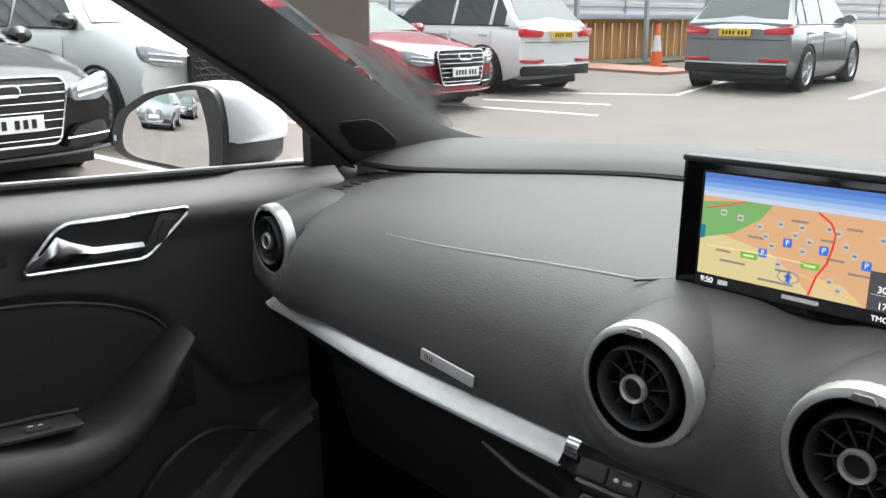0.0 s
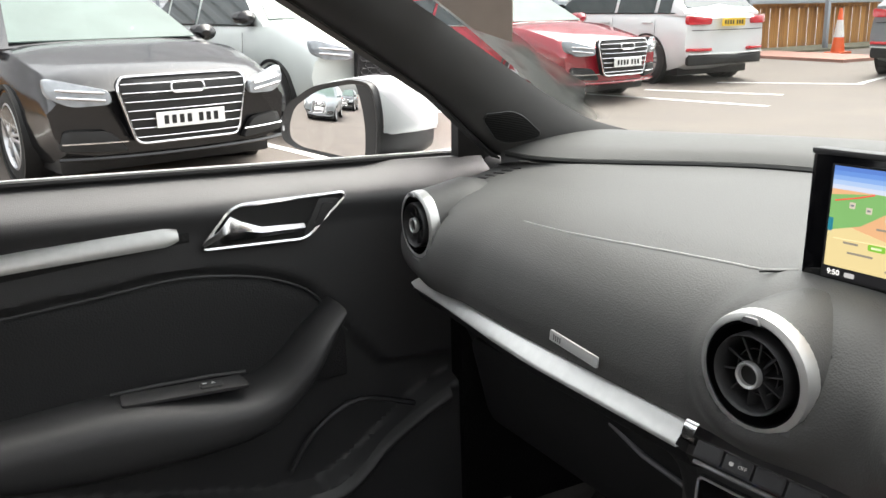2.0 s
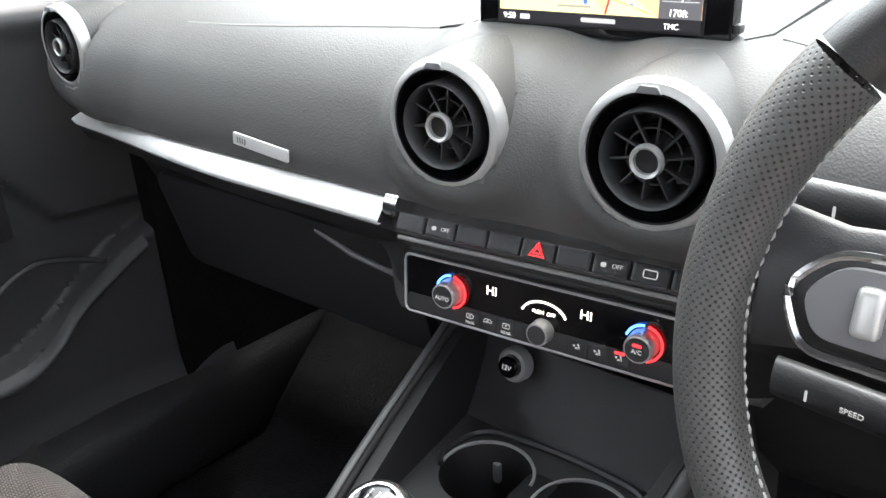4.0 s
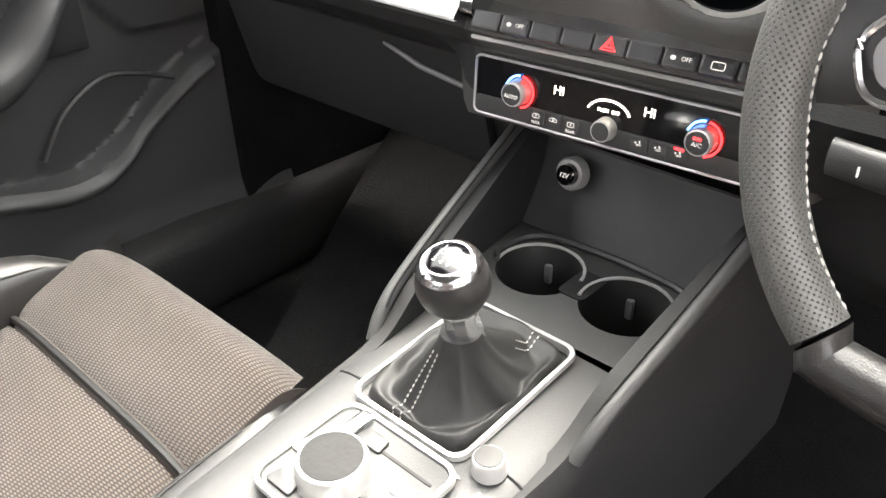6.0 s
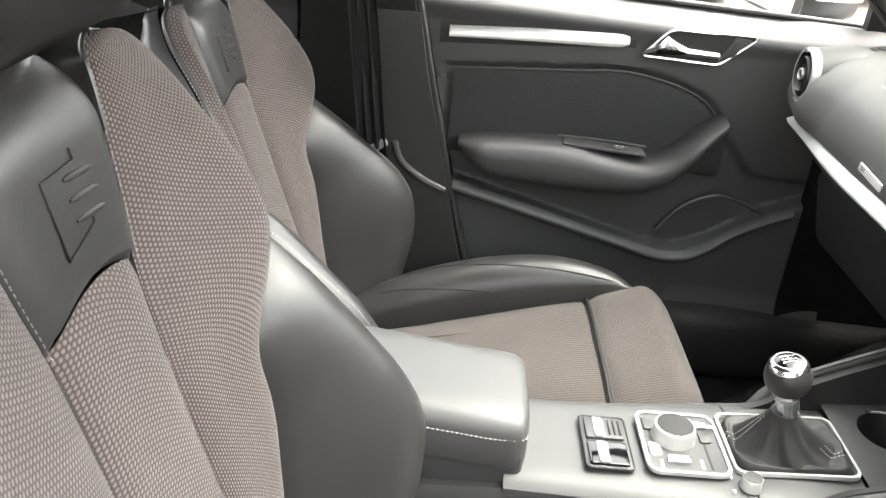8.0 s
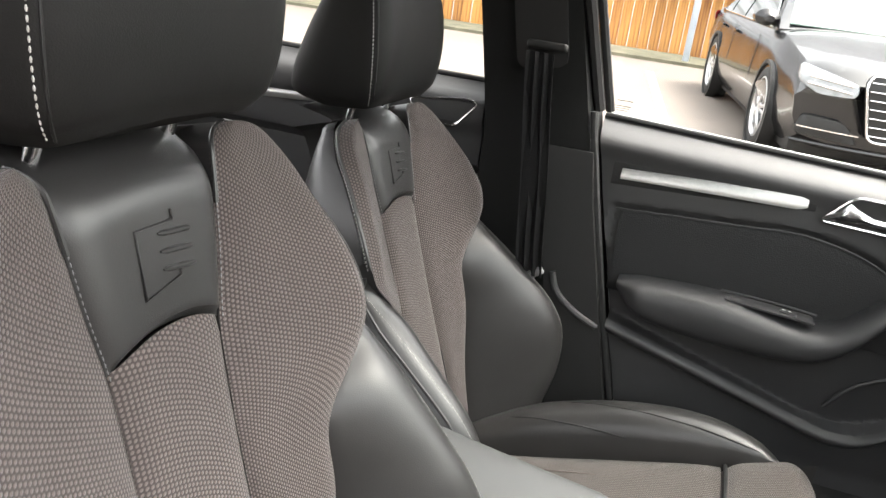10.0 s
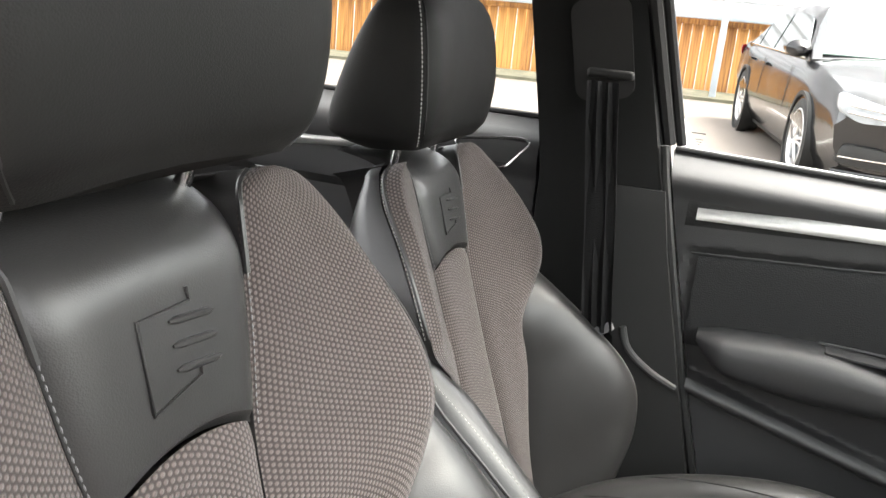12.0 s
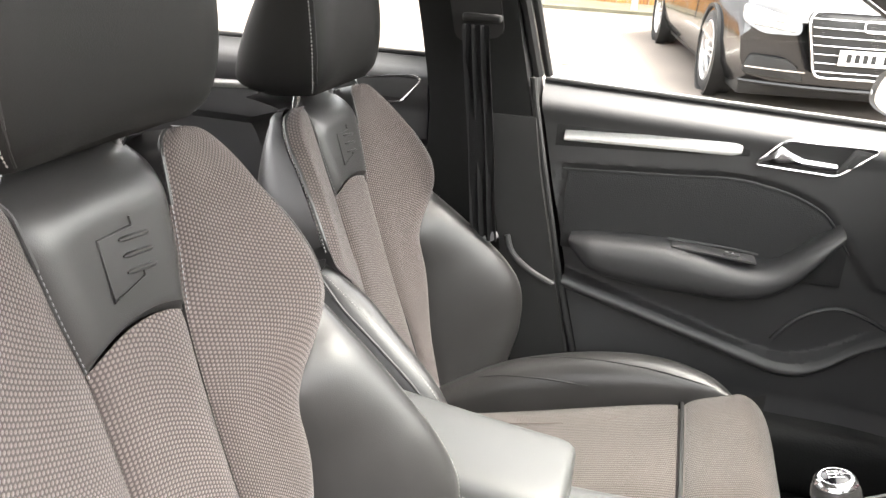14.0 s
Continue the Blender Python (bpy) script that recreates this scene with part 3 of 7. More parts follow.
# corner sail and outer frame between window and pillar
part("corner_sail", prism([(0.062, 0.938), (0.16, 0.934), (0.11, 0.985), (0.064, 1.030)], 0.02, frame_of((-0.742, 0, 0), (0, 1, 0), (0, 0, 1))), M_RUBBER, apil)
part("outer_frame", tube([(-0.735 + 0.10 * t, 0.115 - 0.72 * t, 0.985 + 0.41 * t + 0.02 * math.sin(math.pi * t)) for t in np.linspace(0, 1, 12)], 0.010, 8), M_RUBBER, apil)
part("grab_cap", spin([(0, 0.006), (0.013, 0.005), (0.016, -0.002)], 20, frame_of(pillar_a(1)(0.33, 0.57), (0.2, 0.75, -0.5), (-0.1, 0.5, 0.85))), M_HARD, apil)


def ws_base(x):
    return 0.49 - 0.46 * abs(x) ** 2.0


solo("corner_filler", box((-0.707, 0.185, 0.900), (0.09, 0.17, 0.080), 0.02, 3), M_PANEL, "black corner trim below the pillar", "trim", "structure")
solo("windscreen", sheet(lambda u, v: (lambda x: (x * (1 - 0.16 * v), ws_base(x) - v * (0.88 - 0.2 * x * x), 0.955 + 0.42 * v + 0.05 * math.sin(math.pi * v)))(-0.69 + 1.38 * u), 20, 16), M_SCREEN, "clear raked windscreen glass", "windscreen", "structure")
roof_shape = lambda u, v, dz: (-0.60 + 1.2 * u, -0.40 - 1.5 * v, 1.385 + 0.05 * math.sin(math.pi * u) + dz - 0.05 * v * v)
solo("ceiling", sheet(lambda u, v: roof_shape(u, v, 0.0), 12, 12, 0.03, (0, 0, 1)), M_HEAD, "black fabric headlining", "ceiling", "structure")
solo("roof", sheet(lambda u, v: (lambda p: (p[0] * 1.08, p[1] + 0.03, p[2]))(roof_shape(u, v, 0.045)), 12, 12, 0.012, (0, 0, 1)), M_WHITE, "white painted car roof", "roof", "structure")
solo("floor", sheet(lambda u, v: (-0.68 + 1.36 * u, -1.9 + 2.35 * v, 0.265 + 0.22 * sm(0.86, 1.0, v) - 0.0), 30, 40, 0.03, (0, 0, -1)), M_CARPET, "black carpeted car floor", "floor", "structure")
solo("door_sill", box((-0.675, -0.80, 0.33), (0.12, 2.3, 0.14), 0.035, 4), M_RUBBER, "black plastic door sill trim", "sill", "structure")
solo("kick_panel", sheet(lambda u, v: (-0.655 + 0.02 * u, 0.02 + 0.42 * u, 0.27 + 0.50 * v), 6, 6, 0.03, (-1, 0, 0)), M_CARPET, "black footwell side panel", "panel", "structure")
solo("bulkhead", sheet(lambda u, v: (-0.66 + 1.32 * u, 0.44 - 0.03 * v, 0.27 + 0.62 * v), 6, 6, 0.03, (0, 1, 0)), M_CARPET, "dark footwell bulkhead", "panel", "structure")
# out of view: open door inferred, set here to hold back front side light
ddoor = thing("door_3", "open driver's door, black inside and white outside", "car door", (0.82, 0.12, 0.30), kind="structure")
dm_ = frame_of((0.82, 0.10, 0.0), (0.906, -0.42, 0), (0, 0, 1))
part("inner_panel", prism(round_poly([(0.0, 0.32), (1.02, 0.36), (1.08, 0.62), (1.05, 0.99), (0.0, 0.95)], 0.06), 0.05, dm_, 0.015), M_PANEL, ddoor)
part("outer_skin", prism(round_poly([(0.0, 0.30), (1.03, 0.34), (1.09, 0.62), (1.06, 0.99), (0.0, 0.95)], 0.06), 0.05, dm_ @ pose(0, 0, -0.052)), M_WHITE, ddoor)
solo("driver_sill", box((0.70, -0.45, 0.36), (0.10, 1.1, 0.14), 0.03, 3), M_HARD, "black driver side sill", "sill", "structure")
# unseen pillar and rear panel, added to keep side light off the driver's seat
solo("driver_pillar", sheet(lambda u, v: (0.69 - 0.10 * max(0, v - 0.55), -1.02 + 0.20 * u - 0.08 * v, 0.40 + 0.98 * v), 6, 16, 0.05, (1, 0, 0)), M_HARD, "black driver side door pillar", "car pillar", "structure")
solo("rear_side_panel", sheet(lambda u, v: (0.70, -1.9 + 0.90 * u, 0.42 + 0.57 * v), 4, 4, 0.05, (1, 0, 0)), M_PANEL, "black rear side panel", "panel", "structure")
solo("rear_bulkhead", sheet(lambda u, v: (-0.69 + 1.38 * u, -1.95 + 0.02 * v, 0.30 + 0.68 * v), 4, 4, 0.05, (0, -1, 0)), M_CARPET, "dark rear bulkhead", "panel", "structure")
rear_bench = thing("bench", "dark leather rear bench seat", "car seat", (0, -1.6, 0.30))
part("cushion", box((0, -1.52, 0.41), (1.26, 0.46, 0.18), 0.06, 4), M_LEATHER, rear_bench)
part("backrest", box((0, -1.80, 0.70), (1.26, 0.16, 0.56), 0.06, 4, pose(0, 0, 0, -14)), M_LEATHER, rear_bench)


# ---- dashboard ----
def crease(x):
    """y of the fine ridge along the dashboard."""
    return -0.030 + 0.03 * sm(-0.41, -0.05, x)


def groove(x):
    """y of the joint between dashboard and windscreen pad."""
    return 0.275 - 0.19 * sm(-0.25, -0.60, x) ** 1.3


def dash_pt(x, s):
    """The dashboard's face and top: s from 0 (above the trim) to 1 (the joint)."""
    a = abs(x) if x < 0 else min(0.3, x)
    end = sm(0.50, 0.64, abs(x))
    pts = [(-0.084, 0.814), (-0.086, 0.835), (-0.080, 0.862), (-0.066, 0.889), (-0.040, 0.911), (-0.004, 0.9255), (0.05, 0.9365), (0.16 - 0.07 * sm(-0.25, -0.6, x), 0.9475), (groove(x), 0.953)]
    k = s * (len(pts) - 1)
    i = min(int(k), len(pts) - 2)
    f = k - i
    g = lambda j: pts[max(0, min(len(pts) - 1, j))]
    p = [0.5 * (2 * g(i)[c] + (g(i + 1)[c] - g(i - 1)[c]) * f + (2 * g(i - 1)[c] - 5 * g(i)[c] + 4 * g(i + 1)[c] - g(i + 2)[c]) * f * f + (3 * g(i)[c] - g(i - 1)[c] - 3 * g(i + 1)[c] + g(i + 2)[c]) * f ** 3) for c in (0, 1)]
    y, z = p
    y += 0.012 * sm(0.30, 0.64, abs(x)) * (1 - s) + 0.06 * x * (abs(x) < 0.2) * (1 - s) * 0
    y += 0.020 * end * (1 - s)
    z -= 0.010 * sm(-0.57, -0.645, x) * s
    y += 0.06 * max(0.0, x + 0.127)
    for vx, vz in ((-0.063, 0.880), (0.084, 0.879), (-0.588, 0.887)):                      # swellings round the round vents
        d = math.hypot(x - vx, (z - vz) * 1.0)
        y -= (0.013 if vx > -0.3 else 0.020) * sm(0.080 if vx > -0.3 else 0.13, 0.050, d)
        y += (0.035 if vx > -0.3 else 0.05) * sm(0.043, 0.034, d) * (sm(0.900, 0.888, z) if vx > -0.3 else sm(0.936, 0.926, z))
        z += (0.006 if vx > -0.3 else 0.0) * sm(0.075, 0.03, abs(x - vx)) * sm(0.3, 0.5, s) * sm(0.8, 0.55, s)
    return (x, y, z)


dash = thing("dashboard", "dark grey soft-touch dashboard with aluminium trim", "dashboard", (0, 0.1, 0.75))
part("upper_skin", sheet(lambda u, v: dash_pt(-0.645 + 1.283 * u, v), 150, 64), M_DASH, dash)
def on_dash(x, y):
    """The dashboard skin's point over (x, y)."""
    return min((dash_pt(x, s) for s in np.linspace(0.35, 1, 260)), key=lambda p: abs(p[1] - y))


# pale line on the crease: the skin's highlight put into the colour
part("ridge", tube([on_dash(x, crease(x) + 0.06 * max(0.0, x + 0.127)) for x in np.linspace(-0.43, -0.10, 24)], [0.0004 + 0.0009 * min(1, (x + 0.43) * 8) for x in np.linspace(-0.43, -0.10, 24)], 6), material("crease_highlight", (0.42, 0.41, 0.40), 0.4), dash)
part("ridge", tube([on_dash(x, crease(x) + 0.015) for x in np.linspace(0.12, 0.5, 14)], 0.0009, 6), M_DASH, dash)
part("screen_pad", sheet(lambda u, v: (lambda x: (x, groove(x) + 0.006 + (ws_base(x) - 0.01 - groove(x)) * v, 0.958 + 0.020 * math.sin(math.pi * min(1, v * 1.1)) ** 0.6 + 0.006 * v))(-0.655 + 1.31 * u), 60, 14, 0.03, (0, 0, -1)), M_DASH, dash, "matt windscreen pad")
part("joint", tube([(x, groove(x) + 0.003, 0.9545) for x in np.linspace(-0.635, 0.62, 50)], 0.0035, 6), M_BLACK, dash)
# defroster slots
for k in range(9):
    t = k / 8
    x, y = -0.612 + 0.045 * t ** 1.3, 0.012 + 0.070 * t
    part("defroster_slot", prism(rrect(0.018, 0.0042, 0.0018, 3), 0.0008, frame_of((x, y, on_dash(x, y)[2] + 0.0010), (1, 0.35, 0.02), (-0.35, 1, 0.16))), M_BLACK, dash)


# long aluminium blade
def blade(u, v):
    x = -0.624 + 0.496 * u
    h = lin([(0, 0.004), (0.008, 0.0075), (0.02, 0.0090), (0.3, 0.0105), (0.6, 0.0115), (1, 0.0120)], u)
    yc = -0.080 + 0.024 * sm(-0.30, -0.64, x)
    a = radians(-90 + 180 * v)
    return (x, yc - 0.009 * max(0, math.cos(a)) ** 0.5 + 0.012 * math.sin(a), 0.8060 + h * math.sin(a))


part("trim_blade", sheet(blade, 60, 10), M_BRUSH, dash, "brushed aluminium trim blade")
part("blade_end", loft([[(x, -0.078 - 0.012 * math.cos(radians(a)), 0.806 + 0.0125 * math.sin(radians(a))) for a in range(-90, 91, 20)] + [(x, -0.06, 0.806)] for x in (-0.1275, -0.1255, -0.117, -0.115)]), M_CHROME, dash, "chrome end cap")
# lower dashboard and glove box
M_LOW = material("dark_lower_plastic", (0.018, 0.018, 0.0185), 0.6, grain=0.3, grain_size=0.0013, tint=0.12, tint_size=0.15, spec=0.35)
low_pts = [(-0.079, 0.797), (-0.084, 0.786), (-0.076, 0.772), (-0.050, 0.757), (-0.018, 0.735), (0.004, 0.690), (0.020, 0.630), (0.06, 0.585), (0.16, 0.575)]


def low_pt(x, s):
    k = s * (len(low_pts) - 1)
    i = min(int(k), len(low_pts) - 2)
    y, z = [low_pts[i][c] + (low_pts[i + 1][c] - low_pts[i][c]) * (k - i) for c in (0, 1)]
    f = 0.024 * sm(-0.30, -0.64, x)
    bring = sm(-0.19, -0.135, x) if x < 0 else sm(0.19, 0.135, x)
    y = y + f - bring * max(0.0, y + 0.070) * sm(0.69, 0.735, z)
    return (x, y, z)


part("lower_dash", sheet(lambda u, v: low_pt(-0.632 + 0.504 * u, v), 50, 40), M_LOW, dash)
part("lower_dash", sheet(lambda u, v: low_pt(0.128 + 0.504 * u, v), 30, 24), M_LOW, dash)
gb = thing("glove_box", "closed black glove box with a pull slot", "glove box", (-0.38, 0.0, 0.66))
part("lid", prism(rrect(0.40, 0.13, 0.02), 0.012, frame_of((-0.375, 0.010, 0.672), (1, 0, 0), (0, -0.24, 1)) , 0.004), M_LOW, gb)
part("pull_slot", prism(round_poly([(-0.065, 0.012), (0.065, 0.002), (0.06, -0.014), (-0.03, -0.010)], 0.006), 0.0015, frame_of((-0.235, -0.0035, 0.712), (1, 0, 0), (0, -0.24, 1))), M_BLACK, gb)
part("pull_lip", tube([(-0.30, -0.012, 0.720), (-0.25, -0.013, 0.706), (-0.175, -0.012, 0.697)], 0.003, 8), M_GREYPL, gb)

# centre stack: shell, buttons, climate panel
def ST(x):
    return 0.018 + 0.10 * x


stack = part("centre_shell", loft([[(x, y + ST(x), z) for y, z in ((-0.080, 0.797), (-0.086, 0.784), (-0.078, 0.774), (-0.070, 0.766), (-0.066, 0.715), (-0.060, 0.700), (-0.02, 0.690), (0.05, 0.69), (0.05, 0.80))] for x in (-0.148, -0.142, 0.142, 0.148)]), M_DASH, dash)
part("bright_line", tube([(x, -0.0865 + ST(x), 0.7805) for x in (-0.122, -0.05, 0.05, 0.145)], 0.0018, 6), M_SILVER, dash, "thin chrome line")
bar = thing("button_row", "row of black rocker buttons with a red hazard button", "buttons", (0, -0.08, 0.79))
# printed marks carry a faint added glow so that they read white
ICON = glowing("white_icon", (0.8, 0.8, 0.78), 0.06)
RED = glowing("red_lamp", (1.0, 0.035, 0.04), 0.28)
for k in range(9):
    x = -0.1022 + 0.0263 * k
    fm = frame_of((x, -0.086 + ST(x), 0.7935), (1, 0.10, 0), (0, 0.55, 1))
    b = part("button", prism(rrect(0.0253, 0.0140, 0.0020, 3), 0.012, fm, 0.0022), M_HARD, bar, "red hazard button" if k == 4 else "", smooth=False)
    top = fm @ pose(0, 0, 0.0123)
    if k == 4:
        o = [Vector((0.0062 * math.cos(radians(a)), 0.0062 * math.sin(radians(a)) - 0.001, 0)) for a in (90, 210, 330)]
        part("hazard_triangle", tube([top @ p for p in o], 0.0009, 5, True), RED, b)
        part("hazard_triangle", tube([top @ (p * 0.5) for p in o], 0.0008, 5, True), RED, b)
    elif k in (1, 6):
        part("icon", prism(rrect(0.004, 0.0032, 0.0014, 3), 0.0002, top @ pose(-0.005, 0, 0)), ICON, b)
        part("lettering", text_bm("OFF", 0.0042, top @ pose(0.0045, 0, 0.0001)), ICON, b)
    elif k == 7:
        part("icon", tube([top @ Vector((px, py, 0)) for px, py in rrect(0.009, 0.005, 0.001, 2)], 0.0004, 4, True), ICON, b)
clim = thing("climate_panel", "black climate control panel with two lit temperature knobs", "control panel", (0, -0.07, 0.73))
cm = frame_of((-0.001, -0.0610, 0.7365), (1, 0.085, 0), (0, 0.10, 1))
part("bezel", prism(rrect(0.252, 0.052, 0.006), 0.003, cm @ pose(0, 0.002, -0.001), 0.001), M_HARD, clim)
part("bezel_line", tube([cm @ Vector((a, b, 0.003)) for a, b in [(p, q + 0.002) for p, q in rrect(0.248, 0.0485, 0.005)]], 0.0011, 5, True), M_SILVER, clim, "silver edge line")
part("face", prism(rrect(0.244, 0.045, 0.004), 0.0026, cm @ pose(0, 0.002, 0)), M_GLOSS, clim, "glossy black display face")
part("lower_keys", prism(rrect(0.244, 0.014, 0.003), 0.0034, cm @ pose(0, -0.0135, 0), 0.0008), M_HARD, clim)
PALE = glowing("pale_display", (1.0, 0.95, 0.82), 0.35)
BLUE = glowing("blue_lamp", (0.08, 0.25, 1.0), 0.5)
for tx in (-0.044, 0.033):
    part("lettering", text_bm("HI", 0.0100, cm @ pose(tx, 0.012, 0.0030)), PALE, clim)
part("fan_arc", tube([cm @ Vector((0.000 + 0.018 * math.cos(radians(a)), 0.002 + 0.012 * math.sin(radians(a)), 0.0032)) for a in range(15, 171, 10)], 0.0009, 5), PALE, clim)
part("lettering", text_bm("PUSH  OFF", 0.0040, cm @ pose(0.0, 0.0055, 0.0030)), PALE, clim)
for k, kx in enumerate((-0.062, -0.046, -0.030, 0.028, 0.044, 0.060)):
    key = part("key", prism(rrect(0.0150, 0.012, 0.0015, 3), 0.0008, cm @ pose(kx, -0.0135, 0.0034), 0.0004), M_HARD, clim)
    icon = [rrect(0.0062, 0.0034, 0.0012, 2), [(-0.0036, -0.0012), (0.0036, -0.0012), (0.0034, 0.0004), (0.0014, 0.0016), (-0.0014, 0.0016), (-0.0034, 0.0004)], rrect(0.0058, 0.0036, 0.0005, 2)][k] if k < 3 else [(0.0004, 0.0020), (0.0014, -0.0006), (-0.0010, -0.0010), (-0.0012, -0.0020), (0.0022, -0.0016), (0.0012, 0.0020)]
    part("icon", tube([cm @ Vector((kx + a, -0.0122 + b, 0.0044)) for a, b in icon], 0.0003, 4, True), ICON, key)
    part("icon", prism(rrect(0.0016, 0.0016, 0.0006, 2), 0.0002, cm @ pose(kx - (0.0022 if k > 2 else 0), -0.0120, 0.0043)), ICON, key)
    if k in (0, 2):
        part("lettering", text_bm("MAX" if k == 0 else "REAR", 0.0036, cm @ pose(kx, -0.0178, 0.0043)), ICON, key)
    if k == 5:
        part("lamp", prism(rrect(0.008, 0.0022, 0.001, 2), 0.0003, cm @ pose(kx, -0.0085, 0.0043)), RED, key)


def knob(x, y, r, lit, word):
    km = cm @ pose(x, y, 0.002) @ Matrix.Diagonal((1, 1, 1 if lit else 0.75, 1))
    n = 48
    rings = [[(r * k * (1 + (0.012 if ribs and i % 2 else 0)) * math.cos(i * math.tau / n), r * k * (1 + (0.012 if ribs and i % 2 else 0)) * math.sin(i * math.tau / n), h) for i in range(n)] for k, h, ribs in ((1.0, 0, 1), (0.97, 0.006, 1), (0.93, 0.013, 1), (0.90, 0.0145, 0), (0.80, 0.0148, 0))]
    kb = loft(rings)
    bmesh.ops.transform(kb, matrix=km, verts=kb.verts)
    k = part("knob", kb, M_BRUSH, clim, "ribbed metal knob")
    part("cap", spin([(r * 0.80, 0.0140), (r * 0.78, 0.0152), (0, 0.0154)], 32, km), M_HARD, k)
    if lit:
        part("warm_ring", tube([km @ Vector((r * 1.20 * math.cos(radians(a)), r * 1.20 * math.sin(radians(a)), 0.003)) for a in range(-80, 86, 8)], 0.0010, 5), RED, k)
        part("cold_ring", tube([km @ Vector((r * 1.20 * math.cos(radians(a)), r * 1.20 * math.sin(radians(a)), 0.003)) for a in range(92, 166, 8)], 0.0010, 5), BLUE, k)
    if word:
        part("lettering", text_bm(word, r * 0.42, km @ pose(0, -r * 0.12, 0.0156)), ICON, k)
    if word == "A/C":
        part("lamp", prism(rrect(r * 0.6, r * 0.2, 0.0005, 2), 0.0003, km @ pose(0, r * 0.3, 0.0155)), RED, k)


knob(-0.079, 0.004, 0.0108, True, "AUTO")
knob(0.0765, 0.004, 0.0108, True, "A/C")
knob(0.0, -0.008, 0.0092, False, "")

# ---- round vents ----
def air_vent(c, axis, radius, flare=0.0):
    v = thing("air_vent", "round black air vent with knurled chrome ring", "air vent", c, "round vents")
    m = frame_of(c, Vector(axis).cross(Vector((0, 0, 1))) * -1, (0, 0, 1))
    R = radius
    n = 96
    prof = ((0.97, -0.012, 0), (1.0, -0.006, 1), (1.0, 0.003, 1), (0.975, 0.0085, 0), (0.90, 0.0105, 0), (0.865, 0.0105, 0), (0.85, 0.006, 0), (0.84, -0.012, 0))
    ring = loft([[m @ Vector((R * k * (1 + (0.006 if rb and i % 2 else 0)) * math.cos(i * math.tau / n), R * k * (1 + (0.006 if rb and i % 2 else 0)) * math.sin(i * math.tau / n), h)) for i in range(n)] for k, h, rb in prof], cap=False)
    part("ring", ring, M_BRUSH, v, "knurled chrome ring")
    part("ring_mark", prism(round_poly([(-0.008, 0), (0.008, 0), (0.005, R * 0.10), (-0.005, R * 0.10)], 0.001), 0.0022, m @ pose(0, R * 0.86, 0.0128), 0.0006), M_GREYPL, v)
    part("bowl", spin([(R * 0.86, 0.0095), (R * 0.83, 0.0095), (R * 0.80, 0.004), (R * 0.74, 0.000), (R * 0.70, -0.006), (R * 0.66, -0.03), (0, -0.034)], 64, m), M_GLOSS, v, "gloss black inner bowl")
    core = part("nozzle", spin([(R * 0.66, -0.012), (R * 0.665, 0.009), (R * 0.64, 0.013), (R * 0.60, 0.011), (R * 0.57, -0.006), (R * 0.57, -0.03)], 64, m), M_HARD, v)
    part("inner_ring", spin([(R * 0.385, -0.008), (R * 0.385, 0.002), (R * 0.36, 0.002), (R * 0.36, -0.008)], 40, m), M_HARD, core)
    for k in range(10):
        part("vane", box((0, 0, 0), (R * 0.40, 0.0016, 0.012), 0.0004, 1, m @ pose(0, 0, 0.000, 0, 0, 36 * k + 12) @ pose(R * 0.38, 0, 0, 18)), M_HARD, core)
    part("hub", spin([(R * 0.19, -0.02), (R * 0.19, 0.012)], 40, m), M_HARD, core)
    part("hub_ring", spin([(R * 0.19, 0.008), (R * 0.225, 0.010), (R * 0.225, 0.0125), (R * 0.205, 0.0145), (R * 0.165, 0.0135), (R * 0.160, 0.009)], 40, m), M_SILVER, core, "bright hub ring")
    part("hub_cap", spin([(R * 0.165, 0.0105), (R * 0.1, 0.0100), (0, 0.0095)], 32, m), M_BLACK, core)
    part("collar", spin([(R * (0.60 + flare), -0.115), (R * (0.98 + flare), -0.085), (R * (1.08 + flare), -0.062), (R * (1.07 + flare * 0.55), -0.042), (R * (1.05 + flare * 0.22), -0.026), (R * (1.03 + flare * 0.05), -0.012), (R * 1.005, -0.003), (R * 0.95, -0.005)], 64, m), M_DASH, v)


air_vent((-0.063, -0.084, 0.880), (0.06, -1, 0.10), 0.0455)
air_vent((0.084, -0.076, 0.879), (0.06, -1, 0.10), 0.0460)
air_vent((-0.592, -0.070, 0.887), (-0.02, -1, 0.05), 0.0430, 0.16)

# maker's badge, a plain plate
badge = thing("trim_badge", "small silver plate on the dashboard face", "badge", (-0.265, -0.088, 0.832))
bm_ = frame_of((-0.266, -0.0885, 0.832), (1, 0.0, -0.085), (0.0, 0.06, 1))
part("plate", prism(rrect(0.070, 0.0108, 0.0012, 3), 0.0022, bm_, 0.0006), material("pale_satin_plate", (0.62, 0.62, 0.61), 0.4, 0.2, tint=0.05), badge)
for k in range(4):
    part("mark", box((0, 0, 0), (0.0012, 0.0055, 0.0006), 0, 1, bm_ @ pose(-0.028 + 0.0032 * k, 0, 0.0024)), M_GREYPL, badge)

# ---- screen ----
mmi = thing("display_screen", "raised dashboard screen showing a coloured navigation map", "screen", (0, 0.0, 0.925))
SX, SY, SZ = -0.002, 0.0, 0.976
smx = frame_of((SX, SY + 0.003, SZ), (1, 0.02, 0), (0, 0.04, 1))
part("housing", prism(rrect(0.190, 0.100, 0.004), 0.013, smx @ pose(0, 0, -0.012), 0.0025), M_GLOSS, mmi, "gloss black housing")
part("top_lip", box((0, 0, 0), (0.192, 0.005, 0.016), 0.002, 2, smx @ pose(0, 0.0505, -0.006)), M_HARD, mmi)
